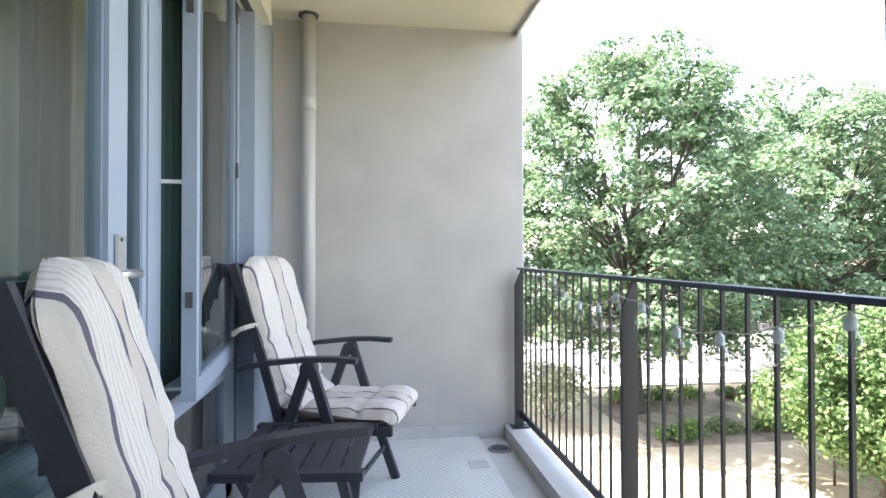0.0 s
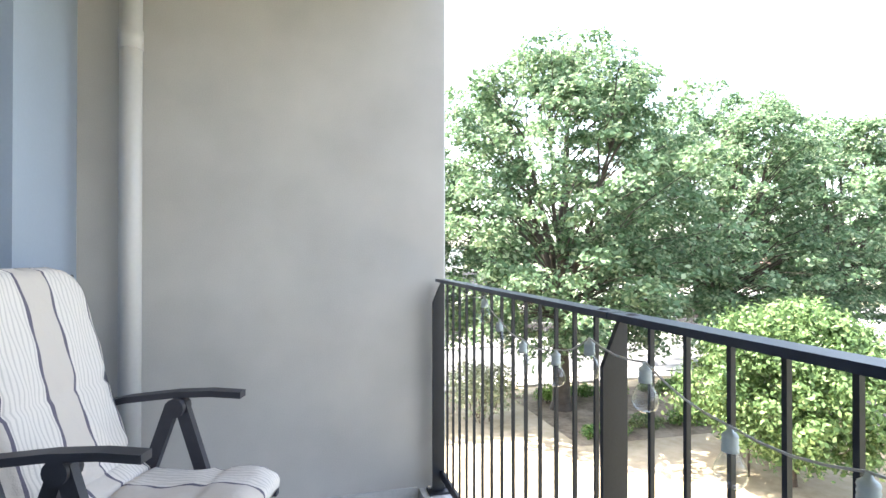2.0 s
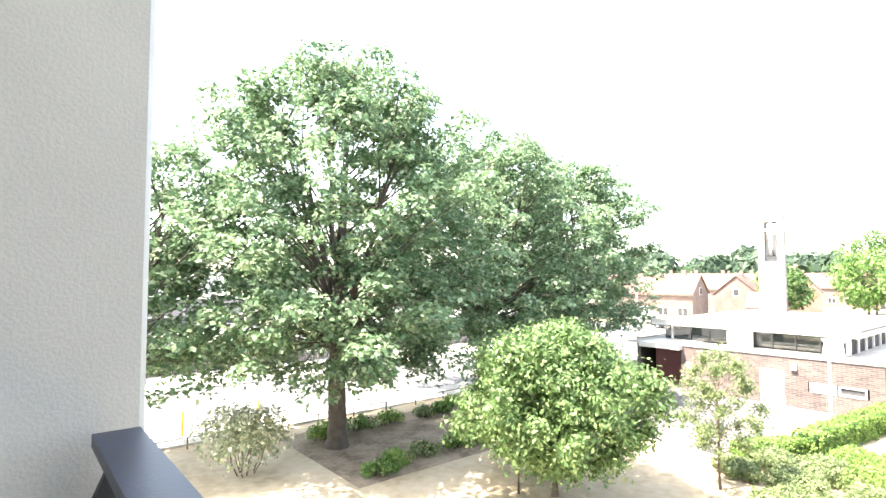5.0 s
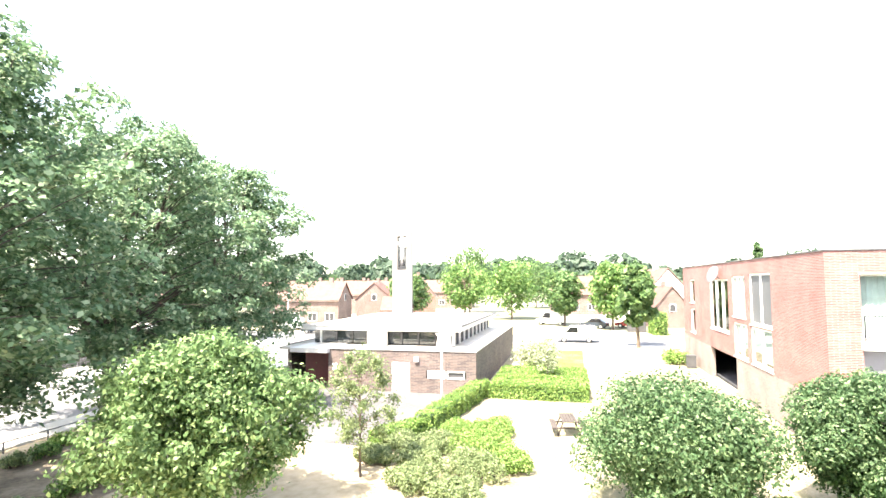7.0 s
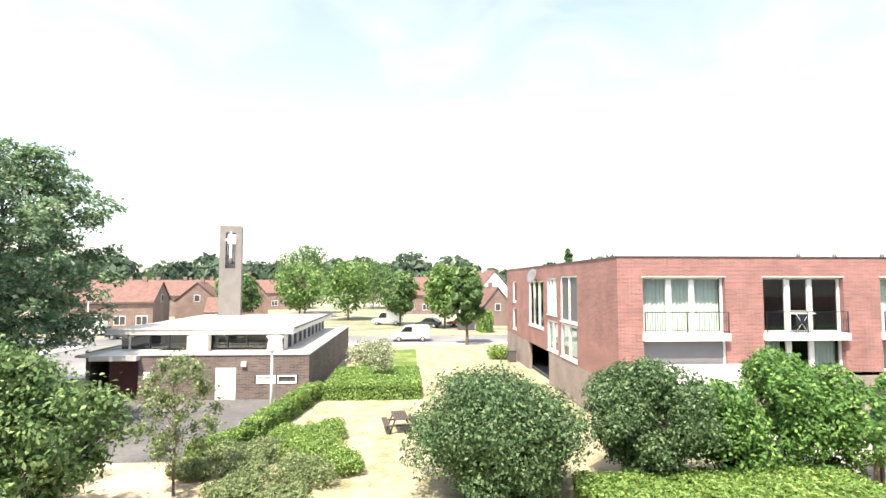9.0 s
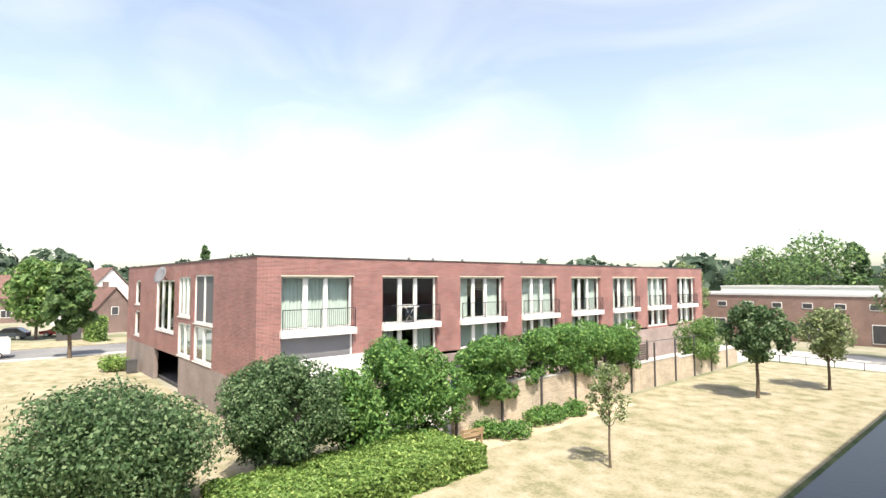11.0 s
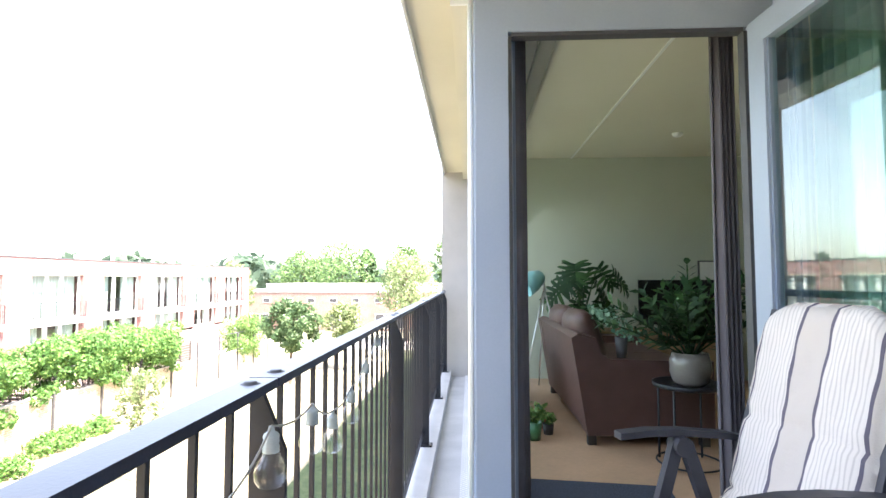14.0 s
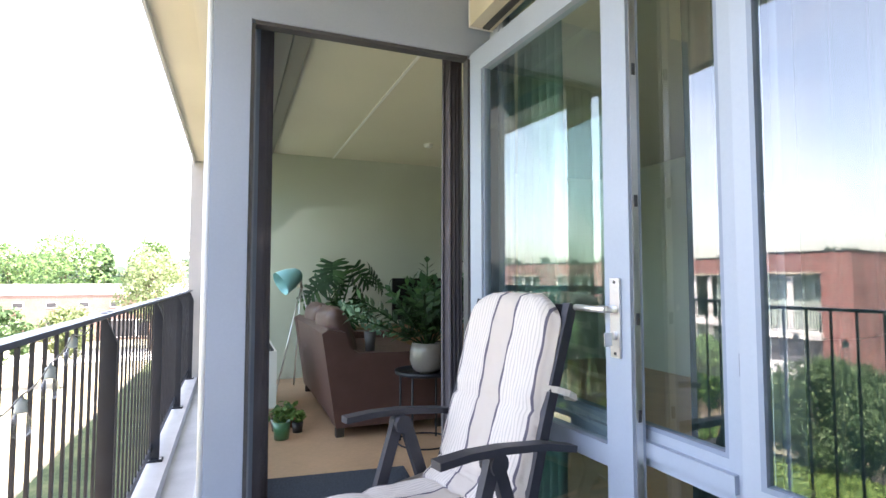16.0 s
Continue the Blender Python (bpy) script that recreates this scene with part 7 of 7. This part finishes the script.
def vehicle(at, turn, L, W, H, paint, label, van=False):
    """A car or van: shaped body, glass, lamps, four wheels."""
    c = thing("van" if van else "car", at, label, "van" if van else "car", "parked vehicles", turn=turn)
    if van:
        pr = [(-L / 2, 0.45), (L / 2, 0.45), (L / 2, 0.95), (L / 2 - 0.9, 1.15), (L / 2 - 1.6, H - 0.05), (L / 2 - 2.0, H), (-L / 2 + 0.1, H), (-L / 2, H - 0.15)]
        gp = [(L / 2 - 0.98, 1.18), (L / 2 - 1.62, H - 0.12), (L / 2 - 2.5, H - 0.12), (L / 2 - 2.5, 1.18)]
    else:
        pr = [(-L / 2, 0.35), (L / 2, 0.35), (L / 2, 0.70), (L / 2 - 1.1, 0.92), (L / 2 - 1.9, H), (-L / 2 + 1.0, H), (-L / 2 + 0.2, 0.98), (-L / 2, 0.9)]
        gp = [(L / 2 - 1.25, 0.95), (L / 2 - 1.95, H - 0.07), (-L / 2 + 1.05, H - 0.07), (-L / 2 + 0.45, 0.98)]
    bm = bmesh.new()
    a = [bm.verts.new((x, -W / 2, z)) for x, z in pr]
    b = [bm.verts.new((x, W / 2, z)) for x, z in pr]
    bm.faces.new(a)
    bm.faces.new(b[::-1])
    for i in range(len(pr)):
        j = (i + 1) % len(pr)
        bm.faces.new((a[i], a[j], b[j], b[i]))
    bevelled(bm, 0.07, 3)
    part("body", bm, paint, c)
    bm = bmesh.new()
    a = [bm.verts.new((x, -W / 2 - 0.008, z)) for x, z in gp]
    b = [bm.verts.new((x, W / 2 + 0.008, z)) for x, z in gp]
    bm.faces.new(a)
    bm.faces.new(b[::-1])
    for i in range(4):
        bm.faces.new((a[i], a[(i + 1) % 4], b[(i + 1) % 4], b[i]))
    part("windows", bm, SCREEN, c)
    for x in (-L / 2 + 0.85, L / 2 - 0.85):
        for s in (-1, 1):
            bm = bmesh.new()
            tube(bm, (x, s * (W / 2 - 0.18), 0.32), (x, s * (W / 2 + 0.02), 0.32), 0.32, seg=18)
            wh = part("wheel", bm, RUBBER, c)
            bm = bmesh.new()
            tube(bm, (x, s * (W / 2 + 0.02), 0.32), (x, s * (W / 2 + 0.03), 0.32), 0.2, seg=14)
            part("rim", bm, ALU, wh)
    for s in (-1, 1):
        bpart("headlight", c, WHITE, L / 2 - 0.06, L / 2 + 0.01, s * W / 2 * 0.75 - 0.15, s * W / 2 * 0.75 + 0.15, 0.62, 0.78)
        bpart("tail_light", c, CAR_RED, -L / 2 - 0.01, -L / 2 + 0.04, s * W / 2 * 0.85 - 0.08, s * W / 2 * 0.85 + 0.08, 0.8, 1.1)


vehicle((66.5, -0.6, G), 90, 4.6, 1.85, 1.95, CAR_WHITE, "white delivery van on a street", True)
vehicle((70.8, 36.0, G), 95, 4.3, 1.75, 1.45, CAR_DARK, "dark parked car on a street")
vehicle((74.5, 43.0, G), 95, 4.8, 1.85, 1.95, CAR_WHITE, "white parked van on a street", True)
vehicle((71.5, 29.5, G), 95, 4.2, 1.75, 1.45, CAR_DARK, "dark parked car on a street")
vehicle((88.0, -8.8, G), 70, 4.2, 1.75, 1.5, CAR_RED, "red parked car on a drive")
vehicle((86.5, -3.4, G), 70, 4.2, 1.75, 1.5, CAR_DARK, "dark parked car on a drive")
vehicle((92.0, 3.4, G), 80, 5.0, 1.9, 2.2, CAR_WHITE, "white parked van behind trees", True)

picnic = thing("picnic_table", (26.6, -0.1, G), "weathered wooden picnic table on a dry lawn", "picnic table", turn=8)
for i in range(5):
    bpart("top_board", picnic, WOOD_GREY, -0.85, 0.85, -0.36 + 0.146 * i, -0.232 + 0.146 * i, 0.72, 0.76)
for s in (-1, 1):
    for k in (0, 1):
        bpart("seat_board", picnic, WOOD_GREY, -0.85, 0.85, s * 0.70 - 0.14 + 0.145 * k, s * 0.70 - 0.01 + 0.145 * k, 0.43, 0.465)
for x in (-0.6, 0.6):
    bpart("cross_beam", picnic, WOOD_GREY, x - 0.03, x + 0.03, -0.78, 0.78, 0.36, 0.43)
    for s in (-1, 1):
        bm = bmesh.new()
        sweep(bm, [(x + 0.05, s * 0.26, 0.72), (x + 0.05, s * 0.55, 0.0)], 0.06, 0.09, (1, 0, 0))
        part("leg", bm, WOOD_GREY, picnic)
bench = thing("garden_bench", (16.95, -17.0, G), "small pale wooden bench at a garden wall", "bench", turn=80)
for k in range(3):
    bpart("seat_board", bench, WOOD_PALE, -0.6, 0.6, -0.2 + 0.13 * k, -0.09 + 0.13 * k, 0.40, 0.435)
for k in range(2):
    bpart("back_board", bench, WOOD_PALE, -0.6, 0.6, 0.22, 0.25, 0.58 + 0.16 * k, 0.70 + 0.16 * k)
for x in (-0.5, 0.5):
    bpart("leg", bench, WOOD_PALE, x - 0.035, x + 0.035, -0.18, -0.11, 0.0, 0.40)
    bpart("leg", bench, WOOD_PALE, x - 0.035, x + 0.035, 0.18, 0.25, 0.0, 0.88)
bin_ = thing("wheeled_bin", (48.5, -9.9, G), "dark green wheeled bin by a brick wall", "bin")
bpart("body", bin_, DARK_TRIM, -0.3, 0.3, -0.35, 0.35, 0.06, 1.0, bev=0.03)
bpart("lid", bin_, DARK_TRIM, -0.33, 0.33, -0.38, 0.38, 1.0, 1.07, bev=0.02)
shed = thing("kiosk", (80.5, -9.0, G), "dark bus shelter kiosk beside a street", "kiosk")
bpart("body", shed, DARK_TRIM, -0.9, 0.9, -1.2, 1.2, 0.0, 2.2, bev=0.03)
bpart("roof", shed, PANEL_GREY, -1.1, 1.1, -1.4, 1.4, 2.2, 2.32, bev=0.02)
stake = thing("tree_stake", (13.4, 11.6, G), "thin wooden stake beside a young tree", "stake")
bm = bmesh.new()
tube(bm, (0, 0, -0.1), (0, 0, 2.0), 0.035, seg=8)
part("stake", bm, WOOD_GREY, stake)

# slatted screens between the back gardens, a white chair behind the wall
for i, (y, h) in enumerate(((-35.9, 3.1), (-29.6, 2.3), (-23.2, 2.5))):
    sc = thing("slatted_screen", (18.6, y, G + 0.01), "dark brown slatted wooden garden screen behind a brick wall", "screen", "garden screens", turn=90 if i == 0 else 0)
    for x in (0.05, 1.25, 2.45):
        bpart("post", sc, WOOD_GREY, x - 0.045, x + 0.045, -0.045, 0.045, 0.0, h)
    for k in range(int((h - 0.3) / 0.16)):
        z = 0.2 + 0.16 * k
        bpart("slat", sc, WOOD_GREY, 0.0, 2.5, 0.046, 0.064, z, z + 0.12)
for y, turn in ((-24.4, 20), (-25.9, -35)):
    ch = thing("garden_chair", (19.7, y, G + 0.01), "white plastic garden chair behind a brick wall", "chair", "garden chairs", turn=turn)
    bpart("seat", ch, WHITE, -0.25, 0.25, -0.25, 0.25, 0.40, 0.44, bev=0.01)
    bpart("backrest", ch, WHITE, 0.20, 0.25, -0.25, 0.25, 0.44, 1.0, bev=0.01)
    for x in (-0.22, 0.22):
        for yy in (-0.22, 0.22):
            bpart("leg", ch, WHITE, x - 0.02, x + 0.02, yy - 0.02, yy + 0.02, 0.0, 0.40)
    for yy in (-0.24, 0.24):
        bpart("armrest", ch, WHITE, -0.22, 0.24, yy - 0.025, yy + 0.025, 0.62, 0.65, bev=0.006)
